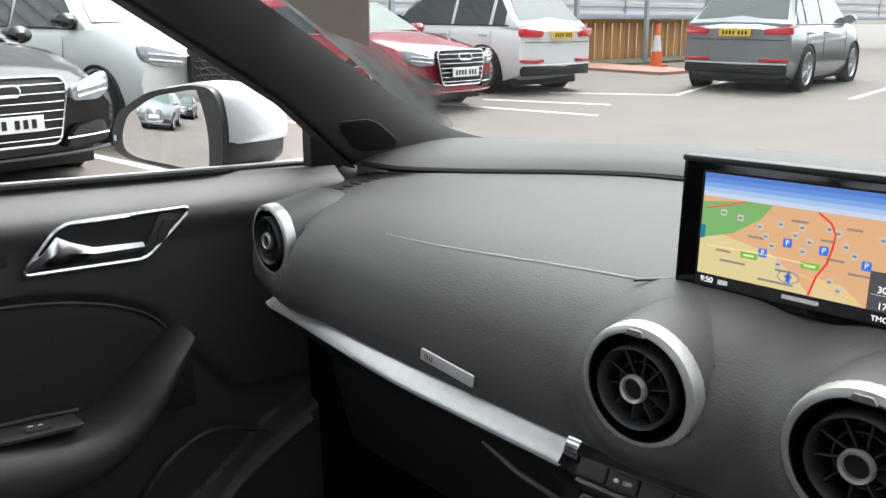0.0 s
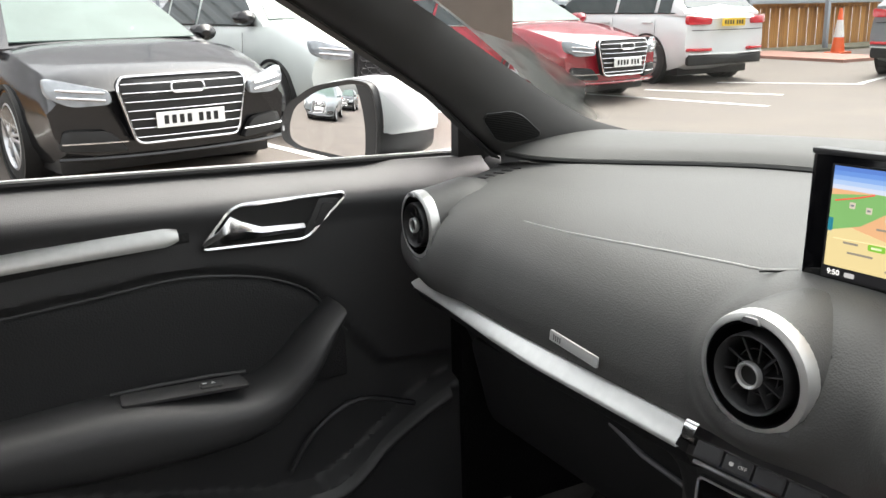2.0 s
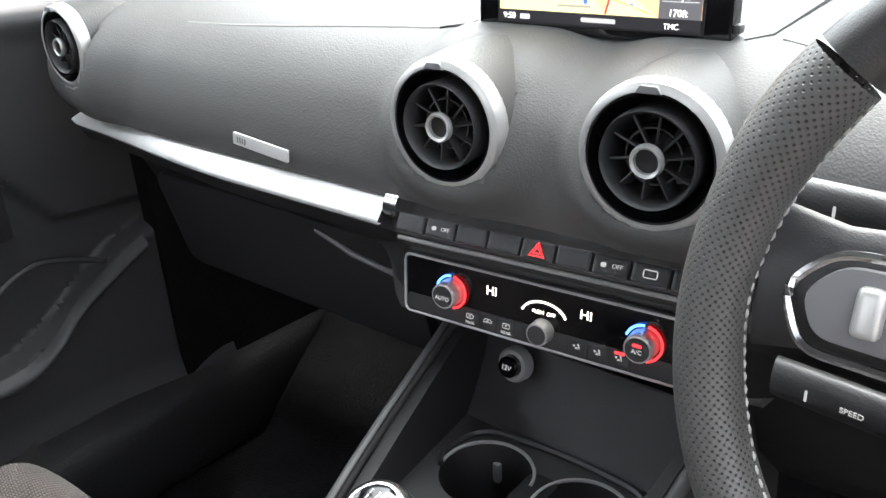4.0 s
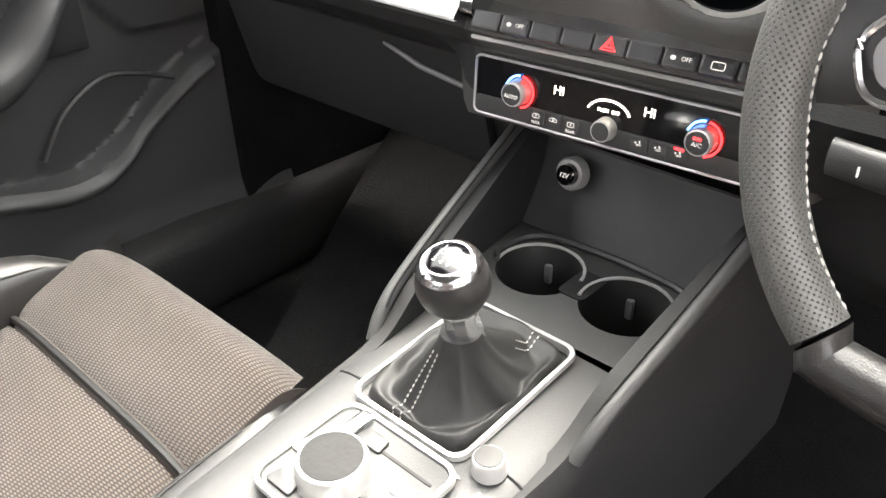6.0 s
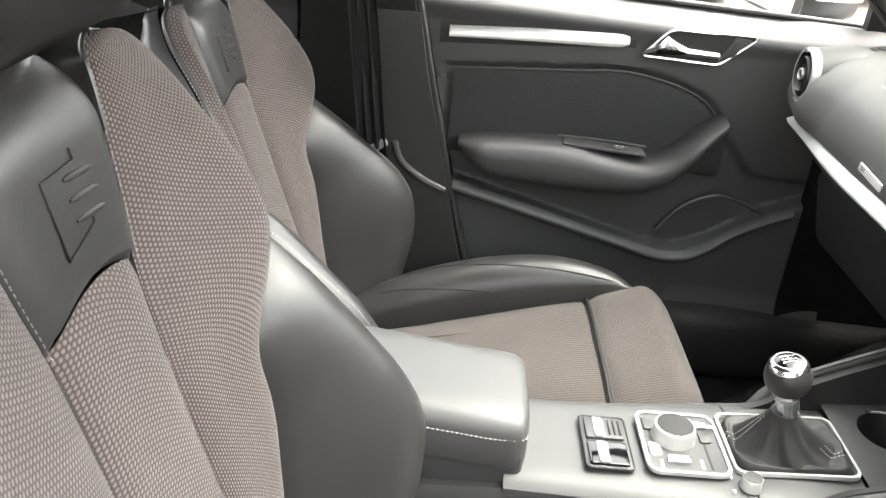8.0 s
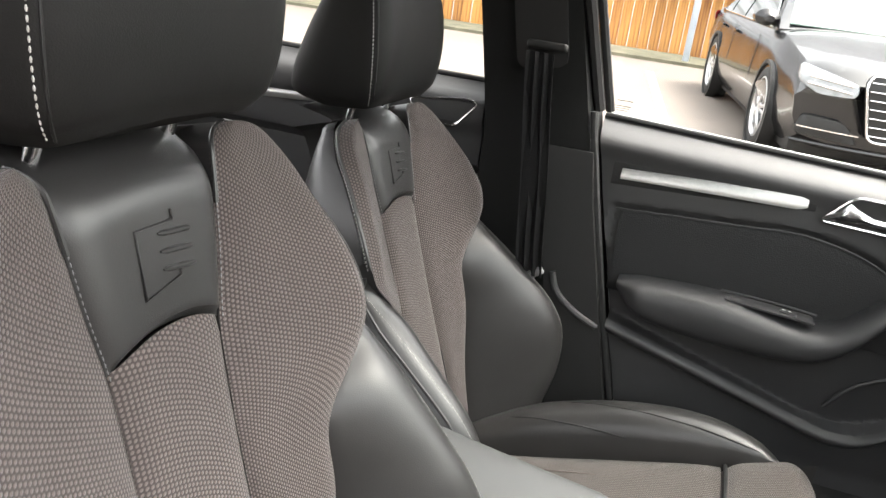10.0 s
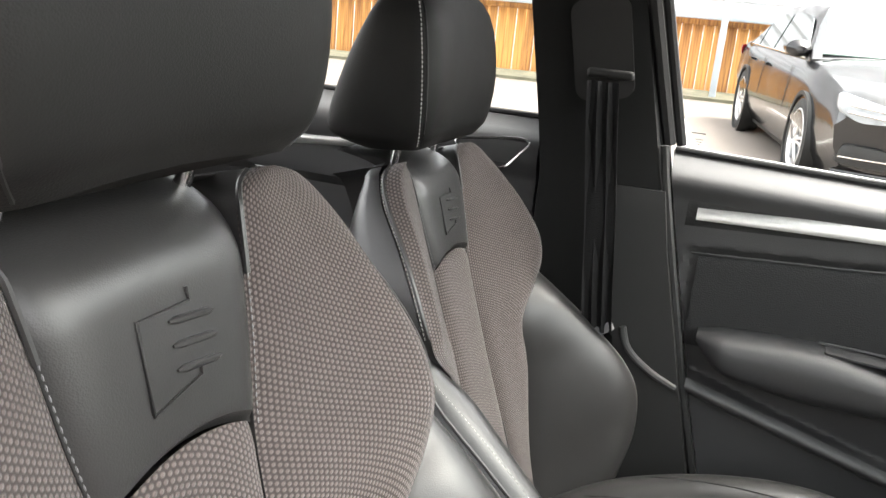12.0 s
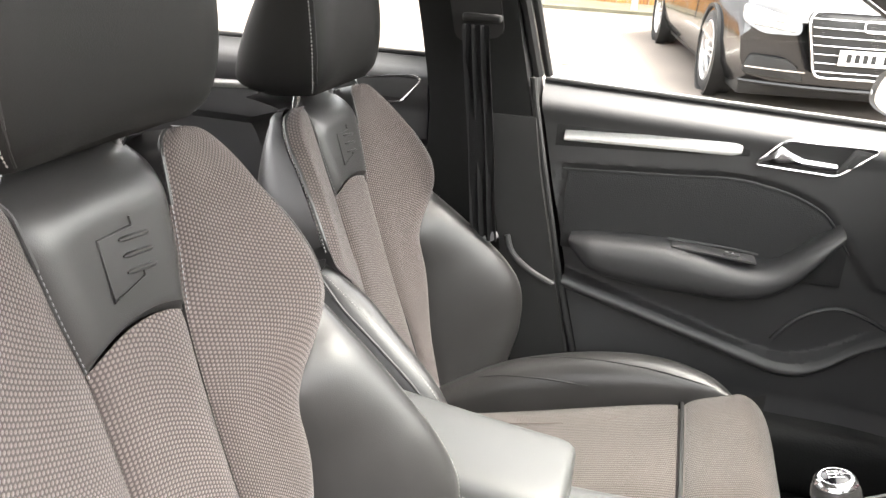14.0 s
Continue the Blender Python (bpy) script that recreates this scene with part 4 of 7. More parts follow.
part("hinge", box((0, 0, 0), (0.005, 0.006, 0.010), 0.002, 2, smx @ pose(0.0965, -0.038, -0.006)), M_HARD, mmi)
disp = part("display", prism(rrect(0.155, 0.086, 0.001, 2), 0.0012, smx @ pose(0, 0.0, 0.0006)), M_BLACK, mmi)
LCD = {}


def lcd(c, strength=0.20):
    key = tuple(c)
    if key not in LCD:
        LCD[key] = glowing("display_colour", c, strength)
    return LCD[key]


def on_screen(name, pts, c, z, strength=0.20):
    part(name, prism(pts, 0.00012, smx @ pose(0, 0, 0.0018 + z)), lcd(c, strength), disp, smooth=False)


W, H2 = 0.0755, 0.0415
for k in range(5):
    y1 = H2 - 0.0034 * k
    on_screen("sky_band", [(-W, y1 - 0.0034), (W, y1 - 0.0034), (W, y1), (-W, y1)], [(0.10, 0.22, 0.62), (0.14, 0.30, 0.72), (0.24, 0.42, 0.80), (0.42, 0.58, 0.85), (0.62, 0.70, 0.85)][k], 0)
on_screen("land", [(-W, -0.0335), (W, -0.0335), (W, H2 - 0.017), (-W, H2 - 0.017)], (0.80, 0.46, 0.24), 0)
on_screen("land", [(-W, -0.0335), (0.01, -0.0335), (0.0, -0.024), (-0.02, -0.010), (-0.05, -0.004), (-W, 0.002)], (0.80, 0.66, 0.33), 0.0001)
on_screen("land", [(0.01, -0.0335), (0.046, -0.0335), (0.03, -0.022), (0.012, -0.020)], (0.82, 0.62, 0.33), 0.0001)
on_screen("park", [(-W, -0.007), (-0.050, 0.000), (-0.030, 0.013), (-0.022, 0.024), (-0.040, 0.0245), (-W, 0.020)], (0.22, 0.48, 0.16), 0.0002)
part("route", tube([smx @ Vector((a, b, 0.0023)) for a, b in ((0.010, 0.024), (0.019, 0.018), (0.0225, 0.011), (0.0215, 0.002), (0.019, -0.009), (0.013, -0.019), (0.009, -0.033))], 0.0008, 5), lcd((0.85, 0.05, 0.04)), disp)
part("road", tube([smx @ Vector((a, b, 0.0022)) for a, b in ((-0.072, 0.016), (-0.055, 0.020), (-0.042, 0.024))], 0.0006, 4), lcd((0.85, 0.10, 0.06)), disp)
part("road", tube([smx @ Vector((a, b, 0.0022)) for a, b in ((0.002, -0.02), (0.02, -0.025), (0.04, -0.031))], 0.0005, 4), lcd((0.9, 0.55, 0.1)), disp)
part("road", tube([smx @ Vector((a, b, 0.0022)) for a, b in ((-0.07, -0.012), (-0.035, -0.011), (0.004, -0.012))], 0.0004, 4), lcd((0.9, 0.75, 0.4)), disp)
for a, b in ((-0.009, 0.000), (0.016, -0.001), (-0.026, -0.010), (0.044, -0.006)):
    on_screen("parking_sign", [(a + p, b + q) for p, q in rrect(0.0062, 0.0062, 0.0008, 2)], (0.05, 0.20, 0.75), 0.0004)
    part("lettering", text_bm("P", 0.0055, smx @ pose(a, b, 0.0024)), lcd((0.9, 0.92, 0.95)), disp)
for a, b in ((-0.036, -0.014), (0.008, -0.013)):
    on_screen("road_sign", [(a + p, b + q) for p, q in rrect(0.013, 0.0046, 0.0008, 2)], (0.22, 0.55, 0.05), 0.0004)
    on_screen("sign_bar", [(a + p, b + q) for p, q in rrect(0.008, 0.0015, 0.0004, 2)], (0.8, 0.9, 0.6), 0.0006)
for a, b in ((-0.045, 0.012), (-0.025, 0.002), (0.000, 0.012), (0.024, 0.012), (0.030, 0.004), (0.052, 0.012), (0.002, -0.004), (-0.014, -0.016), (0.022, -0.021), (-0.015, 0.012), (-0.058, 0.014), (0.006, 0.003), (0.018, 0.014), (0.036, -0.001), (-0.020, -0.004), (-0.004, 0.006), (0.028, -0.026), (0.060, 0.002), (-0.030, 0.008)):
    on_screen("place_icon", [(a + p, b + q) for p, q in rrect(0.0046, 0.0046, 0.0006, 2)], (0.64, 0.59, 0.47), 0.0004)
    on_screen("icon_bar", [(a + p, b + q) for p, q in rrect(0.0026, 0.0014, 0.0004, 2)], (0.20, 0.22, 0.25), 0.0006)
for a, b, w in ((-0.048, -0.021, 0.020), (-0.015, -0.029, 0.026), (-0.010, -0.020, 0.012), (0.018, 0.006, 0.010), (-0.002, 0.016, 0.012), (0.034, 0.016, 0.010), (-0.056, -0.014, 0.012), (0.024, -0.006, 0.012), (-0.032, 0.000, 0.012), (0.040, -0.013, 0.014)):
    on_screen("name_bar", [(a + p, b + q) for p, q in rrect(w, 0.0016, 0.0004, 2)], (0.30, 0.27, 0.22), 0.0004)
part("car_marker", tube([smx @ Vector((-0.006 + 0.0075 * math.cos(t), -0.0235 + 0.0042 * math.sin(t), 0.0024)) for t in np.linspace(0, math.tau, 24)[:-1]], 0.0003, 4, True), lcd((0.15, 0.2, 0.45)), disp)
on_screen("car_arrow", [(-0.009, -0.024), (-0.006, -0.020), (-0.003, -0.024), (-0.0045, -0.024), (-0.0045, -0.027), (-0.0075, -0.027), (-0.0075, -0.024)], (0.05, 0.15, 0.65), 0.0005)
on_screen("status_bar", [(-W, -H2), (W, -H2), (W, -0.0335), (-W, -0.0335)], (0.012, 0.012, 0.014), 0.0005, 0.2)
on_screen("side_box", [(0.047, -0.0335), (W, -0.0335), (W, -0.008), (0.047, -0.008)], (0.06, 0.06, 0.065), 0.0005, 0.3)
TXT = lcd((0.8, 0.8, 0.78), 0.32)
for word, a, b, s in (("9:50", -0.067, -0.0378, 0.0060), ("300yd", 0.060, -0.0195, 0.0062), ("170ft", 0.060, -0.0300, 0.0062), ("TMC", 0.056, -0.0385, 0.0050)):
    part("lettering", text_bm(word, s, smx @ pose(a, b, 0.0026)), TXT, disp)
on_screen("name_bar", [(0.004 + p, -0.0376 + q) for p, q in rrect(0.026, 0.0030, 0.0008, 2)], (0.40, 0.40, 0.39), 0.0007)
on_screen("signal_bar", [(-0.054 + p, -0.0378 + q) for p, q in rrect(0.008, 0.0035, 0.0006, 2)], (0.55, 0.55, 0.55), 0.0007)
for a in (-0.0735, 0.0735):
    on_screen("scroll_tab", [(a + p, -0.002 + q) for p, q in rrect(0.004, 0.010, 0.001, 2)], (0.02, 0.22, 0.30), 0.0007)
on_screen("zoom_line", [(0.049, -0.0231), (0.0735, -0.0231), (0.0735, -0.0226), (0.049, -0.0226)], (0.5, 0.5, 0.5), 0.0008)
# fold-away slot round the screen foot
part("screen_slot", tube([(-0.098, 0.006, 0.9300), (-0.120, -0.012, 0.9285), (-0.124, -0.016, 0.928)], 0.0012, 5), M_BLACK, mmi)
part("screen_slot", tube([(0.10, 0.006, 0.9315), (0.112, 0.02, 0.9335), (0.12, 0.15, 0.9475)], 0.0012, 5), M_BLACK, mmi)
part("screen_slot", tube([(0.12, 0.15, 0.9475), (0.116, 0.205, 0.9515), (0.06, 0.215, 0.9520), (-0.11, 0.215, 0.952)], 0.0012, 5), M_BLACK, mmi)

# ---- centre console ----
con = thing("centre_console", "grey-black centre console with cup holders and side rails", "centre console", (0, -0.3, 0.28))
CZ = 0.576


def con_side(s):
    def f(u, v):
        y = -0.78 + 0.84 * u
        top = lin([(-0.78, 0.545), (-0.50, 0.560), (-0.24, 0.576), (-0.215, 0.588), (-0.195, 0.604), (-0.13, 0.632), (-0.02, 0.676), (0.06, 0.70)], y)
        w = lin([(-0.78, 0.085), (-0.48, 0.085), (-0.27, 0.100), (-0.20, 0.104), (0.0, 0.128), (0.06, 0.132)], y)
        w2 = w + 0.018 * math.sin(math.pi * min(1, (1 - v) * 1.2)) * 0.6
        return (s * (w2 if v < 0.97 else w - 0.006), y, 0.275 + (top - 0.275) * v)
    return f


part("side_panel", sheet(con_side(-1), 60, 24, 0.012, (1, 0, 0)), M_LOW, con)
part("side_panel", sheet(con_side(1), 60, 24, 0.012, (-1, 0, 0)), M_LOW, con)
for s in (-1, 1):
    part("rail", tube([(s * x, y, z) for x, y, z in spline([(0.098, -0.232, 0.572), (0.1025, -0.218, 0.589), (0.106, -0.195, 0.605), (0.113, -0.13, 0.634), (0.122, -0.02, 0.680), (0.126, 0.03, 0.70)], 6)], 0.0062, 10), M_ARMREST, con, "rounded side rail")
    part("rail_joint", tube([(s * (x - 0.004), y, z + 0.0085) for x, y, z in spline([(0.1025, -0.215, 0.588), (0.106, -0.195, 0.603), (0.113, -0.13, 0.632), (0.122, -0.02, 0.678)], 6)], 0.0011, 5), M_BLACK, con)


def con_top(u, v):
    y = -0.55 + 0.40 * v
    w = lin([(-0.55, 0.082), (-0.48, 0.084), (-0.27, 0.098), (-0.15, 0.102)], y)
    e = abs(2 * u - 1)
    return (w * (2 * u - 1), y, CZ - 0.004 + 0.010 * sm(-0.5, -0.15, y) - 0.012 * e ** 8)


part("top_panel", sheet(con_top, 24, 20, 0.02, (0, 0, -1)), M_ARMREST, con, "satin grey console top")
part("joint_line", tube([con_top(u, (0.55 - 0.275) / 0.40) for u in np.linspace(0, 0.2, 5)], 0.0012, 5), M_BLACK, con)
part("joint_line", tube([con_top(u, (0.55 - 0.275) / 0.40) for u in np.linspace(0.75, 1.0, 5)], 0.0012, 5), M_BLACK, con)
# tray with two cup holders
CUPS = ((-0.045, -0.081, 0.039), (0.041, -0.079, 0.039))


def tray():
    bm = bmesh.new()
    n = 32
    outer = round_poly([(-0.112, -0.150), (0.112, -0.150), (0.116, -0.02), (-0.116, -0.02)], 0.01)
    edges = []
    for loop in [outer] + [[(cx + r * math.cos(k * math.tau / n), cy + r * math.sin(k * math.tau / n)) for k in range(n)] for cx, cy, r in CUPS]:
        vs = [bm.verts.new((a, b, 0.588)) for a, b in loop]
        edges += [bm.edges.new((vs[k], vs[(k + 1) % len(vs)])) for k in range(len(vs))]
    bmesh.ops.triangle_fill(bm, use_beauty=True, edges=edges)
    return bm


part("cup_tray", tray(), M_ARMREST, con, smooth=False)
for cx, cy, r in CUPS:
    cup = part("cup_holder", spin([(r, 0.588), (r * 0.97, 0.586), (r * 0.95, 0.53), (r * 0.90, 0.525), (0, 0.524)], 40, pose(cx, cy, 0)), M_BLACK, con, "deep black cup holder")
    part("rim", tube([(cx + r * math.cos(t), cy + r * math.sin(t), 0.5895) for t in np.linspace(radians(10), radians(200), 24)], 0.0016, 5), M_SILVER, cup, "bright rim line")
    part("grip_tab", box((cx - 0.014, cy + r * 0.86, 0.560), (0.007, 0.006, 0.020), 0.002), M_GREYPL, cup)
part("cup_channel", prism(rrect(0.026, 0.040, 0.006), 0.0010, pose(-0.002, -0.078, 0.5884)), M_BLACK, con)
part("tray_rim", tube([(a, b, 0.5915) for a, b in round_poly([(-0.092, -0.10), (-0.085, -0.036), (0.0, -0.028), (0.082, -0.034), (0.088, -0.10)], 0.03, 8)][3:-6], 0.003, 6), M_HARD, con)
part("back_wall", sheet(lambda u, v: (-0.122 + 0.244 * u, -0.026 + 0.042 * (1 - (1 - v) ** 2.4) + 0.012 * v - 0.075 * sm(0.72, 1.0, v), 0.588 + 0.112 * v), 12, 24), M_PANEL, con)
SOCKET = frame_of((-0.068, 0.000, 0.643), (1, 0, 0), (0, 0.25, 1))
sock = part("power_socket", spin([(0.0155, 0), (0.0155, 0.008), (0.0135, 0.011), (0.010, 0.011)], 32, SOCKET), M_SILVER, con, "chrome-ringed power socket")
part("socket_cap", spin([(0.0100, 0.008), (0.0095, 0.017), (0.008, 0.0185), (0, 0.019)], 28, SOCKET), M_GLOSS, sock)
part("lettering", text_bm("12V", 0.0062, SOCKET @ pose(0, 0, 0.0192)), ICON, sock)

# silver gear surround
fr = frame_of((-0.006, -0.222, 0.5835), (1, 0, 0), (0, 1, 0.06))


def ring_plate(outer, inner, depth, m, bev=0.0):
    bm = bmesh.new()
    a = [bm.verts.new((p[0], p[1], depth)) for p in outer]
    b = [bm.verts.new((p[0], p[1], depth)) for p in inner]
    a0 = [bm.verts.new((p[0] * 1.01, p[1] * 1.01, 0)) for p in outer]
    b0 = [bm.verts.new((p[0], p[1], -0.004)) for p in inner]
    n = len(a)
    for i in range(n):
        j = (i + 1) % n
        bm.faces.new((a[i], a[j], b[j], b[i]))
        bm.faces.new((a0[i], a0[j], a[j], a[i]))
        bm.faces.new((b[i], b[j], b0[j], b0[i]))
    bmesh.ops.transform(bm, matrix=m, verts=bm.verts)
    return bm


gear = thing("gear_lever", "manual gear lever with black leather gaiter and chrome-topped knob", "gear lever", (-0.005, -0.225, 0.58))
part("surround", ring_plate(rrect(0.108, 0.140, 0.012), rrect(0.1015, 0.1335, 0.010), 0.004, fr), M_SILVER, gear, "silver gaiter surround")


def gaiter_pt(a, t):
    """A point of the gaiter: a degrees round it, t from its seam up to the collar."""
    c, d = math.cos(radians(a)), math.sin(radians(a))
    g = (1 - t) ** 1.2
    side = 1 / ((abs(c) / 0.0495) ** 8 + (abs(d) / 0.0655) ** 8) ** 0.125
    r = side * g + 0.0145 * t ** 0.6
    sag = math.sin(math.pi * t)
    r *= 1 + sag * (0.11 * math.sin(radians(4 * a + 60 + 80 * t)) + 0.06 * math.sin(radians(9 * a + 250 * t)))
    z = -0.004 + 0.011 * sm(0, 0.08, t) - 0.013 * sm(0.08, 0.30, t) + 0.066 * t ** 1.4 + 0.003 * sag * math.sin(radians(5 * a))
    return fr @ Vector((0.013 * t + r * c, -0.016 * t + r * d, z))


part("gaiter", loft([[gaiter_pt(5 * k, t) for k in range(72)] for t in np.linspace(0, 1, 28)]), M_GAITER, gear, "creased black leather gaiter", angle=80)
for a0, a1, t1 in ((-100, -118, 0.86), (-94, -104, 0.86), (71, 66, 0.5), (76, 74, 0.5)):
    part("stitching", stitches([gaiter_pt(a0 + (a1 - a0) * t / t1, t) + Vector((0.0006, -0.0006, 0.0010)) for t in np.linspace(0.04, t1, 30)], 0.0006, 0.0045, 0.003), M_THREAD, gear, "pale stitching")
km = frame_of((0.008, -0.240, 0.645), (1, 0.05, 0), (0, 1, 0.24)) @ Matrix.Diagonal((0.78, 0.78, 0.88, 1))
part("neck", spin([(0.0165, -0.022), (0.0175, -0.014), (0.0160, 0.014), (0.0185, 0.024), (0.016, 0.034)], 10, km, 0, 360), M_CHROME, gear, "faceted chrome neck", angle=20)
kn = part("knob", spin([(0.015, 0.029), (0.025, 0.033), (0.0305, 0.041), (0.0325, 0.050), (0.0315, 0.058), (0.029, 0.064), (0.027, 0.067)], 40, km), M_LEATHER, gear, "perforated black leather ball")
part("knob_ring", spin([(0.0275, 0.0655), (0.0285, 0.068), (0.026, 0.0725), (0.021, 0.0755), (0.019, 0.0755)], 40, km), M_CHROME, kn, "chrome top ring")
part("knob_cap", spin([(0.0195, 0.0752), (0.012, 0.0775), (0, 0.0785)], 32, km), M_GLOSS, kn)
part("shift_pattern", join(*[box((0, 0, 0), (a, b, 0.0004), 0, 1, km @ pose(x, y, 0.0783)) for a, b, x, y in ((0.014, 0.0009, 0, 0), (0.0009, 0.009, -0.007, 0), (0.0009, 0.009, 0, 0), (0.0009, 0.009, 0.007, 0))]), M_MARK, kn)
for w, x, y in (("1", -0.007, 0.008), ("3", 0, 0.008), ("5", 0.007, 0.008), ("2", -0.007, -0.008), ("4", 0, -0.008), ("6", 0.007, -0.008)):
    part("lettering", text_bm(w, 0.006, km @ pose(x, y, 0.0779)), M_MARK, kn)

# rotary controller field
mp = frame_of((0.004, -0.344, 0.5805), (1, 0, 0), (0, 1, 0.02))
ctl = thing("control_dial", "silver rotary control dial in a bright surround", "control dial", (0.004, -0.344, 0.58))
part("surround", ring_plate(rrect(0.108, 0.094, 0.014), rrect(0.1010, 0.087, 0.011), 0.004, mp), M_SILVER, ctl, "bright silver surround")
part("field", prism(rrect(0.099, 0.085, 0.010), 0.002, mp), M_ARMREST, ctl)
n = 60
dm = mp @ pose(-0.010, -0.008, 0.002)
part("dial", loft([[dm @ Vector((0.0245 * k * (1 + (0.01 if rb and i % 2 else 0)) * math.cos(i * math.tau / n), 0.0245 * k * (1 + (0.01 if rb and i % 2 else 0)) * math.sin(i * math.tau / n), h)) for i in range(n)] for k, h, rb in ((1.05, 0, 0), (1.0, 0.004, 1), (1.0, 0.013, 1), (0.95, 0.0165, 0), (0.86, 0.0175, 0))]), M_BRUSH, ctl, "knurled aluminium dial", angle=24)
part("dial_pad", spin([(0.0211, 0.0170), (0.0208, 0.0180), (0.0198, 0.0184), (0.010, 0.0185), (0, 0.0185)], 40, dm), M_RUBBER, ctl, "matt touch pad")
for k, (a, x0, y0) in enumerate(((55, -0.012, 0.028), (140, -0.038, -0.006), (215, -0.030, -0.034), (300, 0.016, -0.034))):
    part("menu_key", prism(round_poly([(-0.012, -0.006), (0.012, -0.006), (0.010, 0.007), (-0.010, 0.007)], 0.003), 0.0035, mp @ pose(x0, y0, 0.001), 0.001), M_BRUSH if k % 2 else M_HARD, ctl)
for x0, y0, a in ((-0.030, 0.030, 0), (0.034, -0.010, 0)):
    part("rocker", prism(rrect(0.011, 0.026, 0.003), 0.007, mp @ pose(x0, y0, 0.001, 0, 0, a), 0.002), M_CHROME, ctl, "chrome rocker switch")
part("slot_line", box((0, 0, 0), (0.084, 0.0022, 0.001), 0, 1, mp @ pose(0.002, 0.026, 0.0022, 0, 0, 0)), M_BLACK, ctl)
for w, x, y in (("RADIO", 0.036, 0.016), ("MEDIA", 0.040, -0.030)):
    part("lettering", text_bm(w, 0.0052, mp @ pose(x, y, 0.0023, 0, 0, 0)), M_MARK, ctl)
vm = frame_of((0.0655, -0.281, 0.5795), (1, 0, 0), (0, 1, 0.02))
vol = thing("volume_knob", "small knurled volume knob on the console", "knob", (0.0655, -0.281, 0.58))
part("knob", loft([[vm @ Vector((0.0112 * k * (1 + (0.02 if rb and i % 2 else 0)) * math.cos(i * math.tau / 40), 0.0112 * k * (1 + (0.02 if rb and i % 2 else 0)) * math.sin(i * math.tau / 40), h)) for i in range(40)] for k, h, rb in ((1.08, 0, 0), (1.0, 0.003, 1), (0.98, 0.012, 1), (0.9, 0.0135, 0))]), M_BRUSH, vol)
part("cap", spin([(0.0100, 0.0133), (0.0092, 0.0142), (0, 0.0145)], 28, vm), M_ARMREST, vol)
for x, y in ((-0.012, -0.018), (0.010, -0.020)):
    part("skip_mark", prism([(-0.003, -0.002), (0.003, 0), (-0.003, 0.002)], 0.0003, vm @ pose(x, y, 0.0005)), M_MARK, vol)
# parking brake block
pm = frame_of((0.010, -0.432, 0.5765), (1, 0, 0), (0, 1, 0.01))
pb = thing("parking_brake_switch", "black parking brake switch block with bright levers", "switch", (0.01, -0.432, 0.576))
part("bed", prism(rrect(0.090, 0.052, 0.005), 0.002, pm, 0.0008), M_HARD, pb)
part("bed_line", tube([pm @ Vector((a, b, 0.0022)) for a, b in rrect(0.092, 0.054, 0.006)], 0.0011, 5, True), M_BLACK, pb)
for x in (-0.022, 0.022):
    part("switch", prism(rrect(0.038, 0.044, 0.003), 0.0045, pm @ pose(x, 0, 0.001), 0.0015), M_GLOSS if x > 0 else M_HARD, pb)
    part("switch_edge", box((0, 0, 0), (0.036, 0.012, 0.003), 0.001, 2, pm @ pose(x, -0.006, 0.006)), M_CHROME, pb, "chrome switch edge")
for k in range(3):
    part("rib", box((0, 0, 0), (0.026, 0.003, 0.002), 0.0008, 1, pm @ pose(-0.022, 0.006 + 0.006 * k, 0.006)), M_BLACK, pb)


# centre armrest
def arm_sec(y, grow):
    t = (y + 0.535) / -0.30
    z = 0.638 + 0.036 * min(1, max(0, t)) ** 1.2
    w = 0.078 * grow
    h = 0.052 * grow
    return [(-0.006 + w * math.copysign(abs(math.cos(a)) ** 0.45, math.cos(a)), y, z - 0.040 + h * math.copysign(abs(math.sin(a)) ** 0.5, math.sin(a)) * (0.8 if math.sin(a) > 0 else 0.75)) for a in np.linspace(0, math.tau, 33)[:-1]]


rest = part("armrest", loft([arm_sec(y, g) for y, g in ((-0.528, 0.80), (-0.531, 0.90), (-0.538, 0.97), (-0.55, 1.0), (-0.62, 1.0), (-0.70, 1.0), (-0.80, 1.0), (-0.86, 1.0), (-0.87, 0.9))]), M_ARMREST, con, "closed grey leatherette armrest lid")
part("armrest_base", box((-0.006, -0.70, 0.565), (0.150, 0.34, 0.07), 0.012, 3), M_HARD, con)
seam = [(x, y, 0.615 + 0.036 * max(0, (-0.535 - y) / 0.30) ** 1.2) for x, y in ((0.072, -0.85), (0.0728, -0.70), (0.0728, -0.60), (0.072, -0.56), (0.066, -0.533), (0.05, -0.529), (0.0, -0.5285), (-0.06, -0.530))]
part("stitching", stitches(spline(seam, 8)), M_THREAD, rest, "pale stitched edge")

# ---- steering wheel ----
wheel = thing("steering_wheel", "black perforated leather steering wheel with flat lower rim", "steering wheel", (0.335, -0.172, 0.855))
wc = Vector((0.335, -0.172, 0.855))
wm = frame_of(wc, (1, 0, 0), (0, 0.30, 1))
M_PERF = material("perforated_leather", (0.05, 0.05, 0.05), 0.42)
pn, pl = M_PERF.node_tree.nodes, M_PERF.node_tree.links
puv, pmap, pv, pr, pb2 = pn.new("ShaderNodeUVMap"), pn.new("ShaderNodeMapping"), pn.new("ShaderNodeTexVoronoi"), pn.new("ShaderNodeMapRange"), pn.new("ShaderNodeBump")
pmap.inputs["Scale"].default_value = (370, 370, 1)
pmap.inputs["Rotation"].default_value = (0, 0, radians(45))
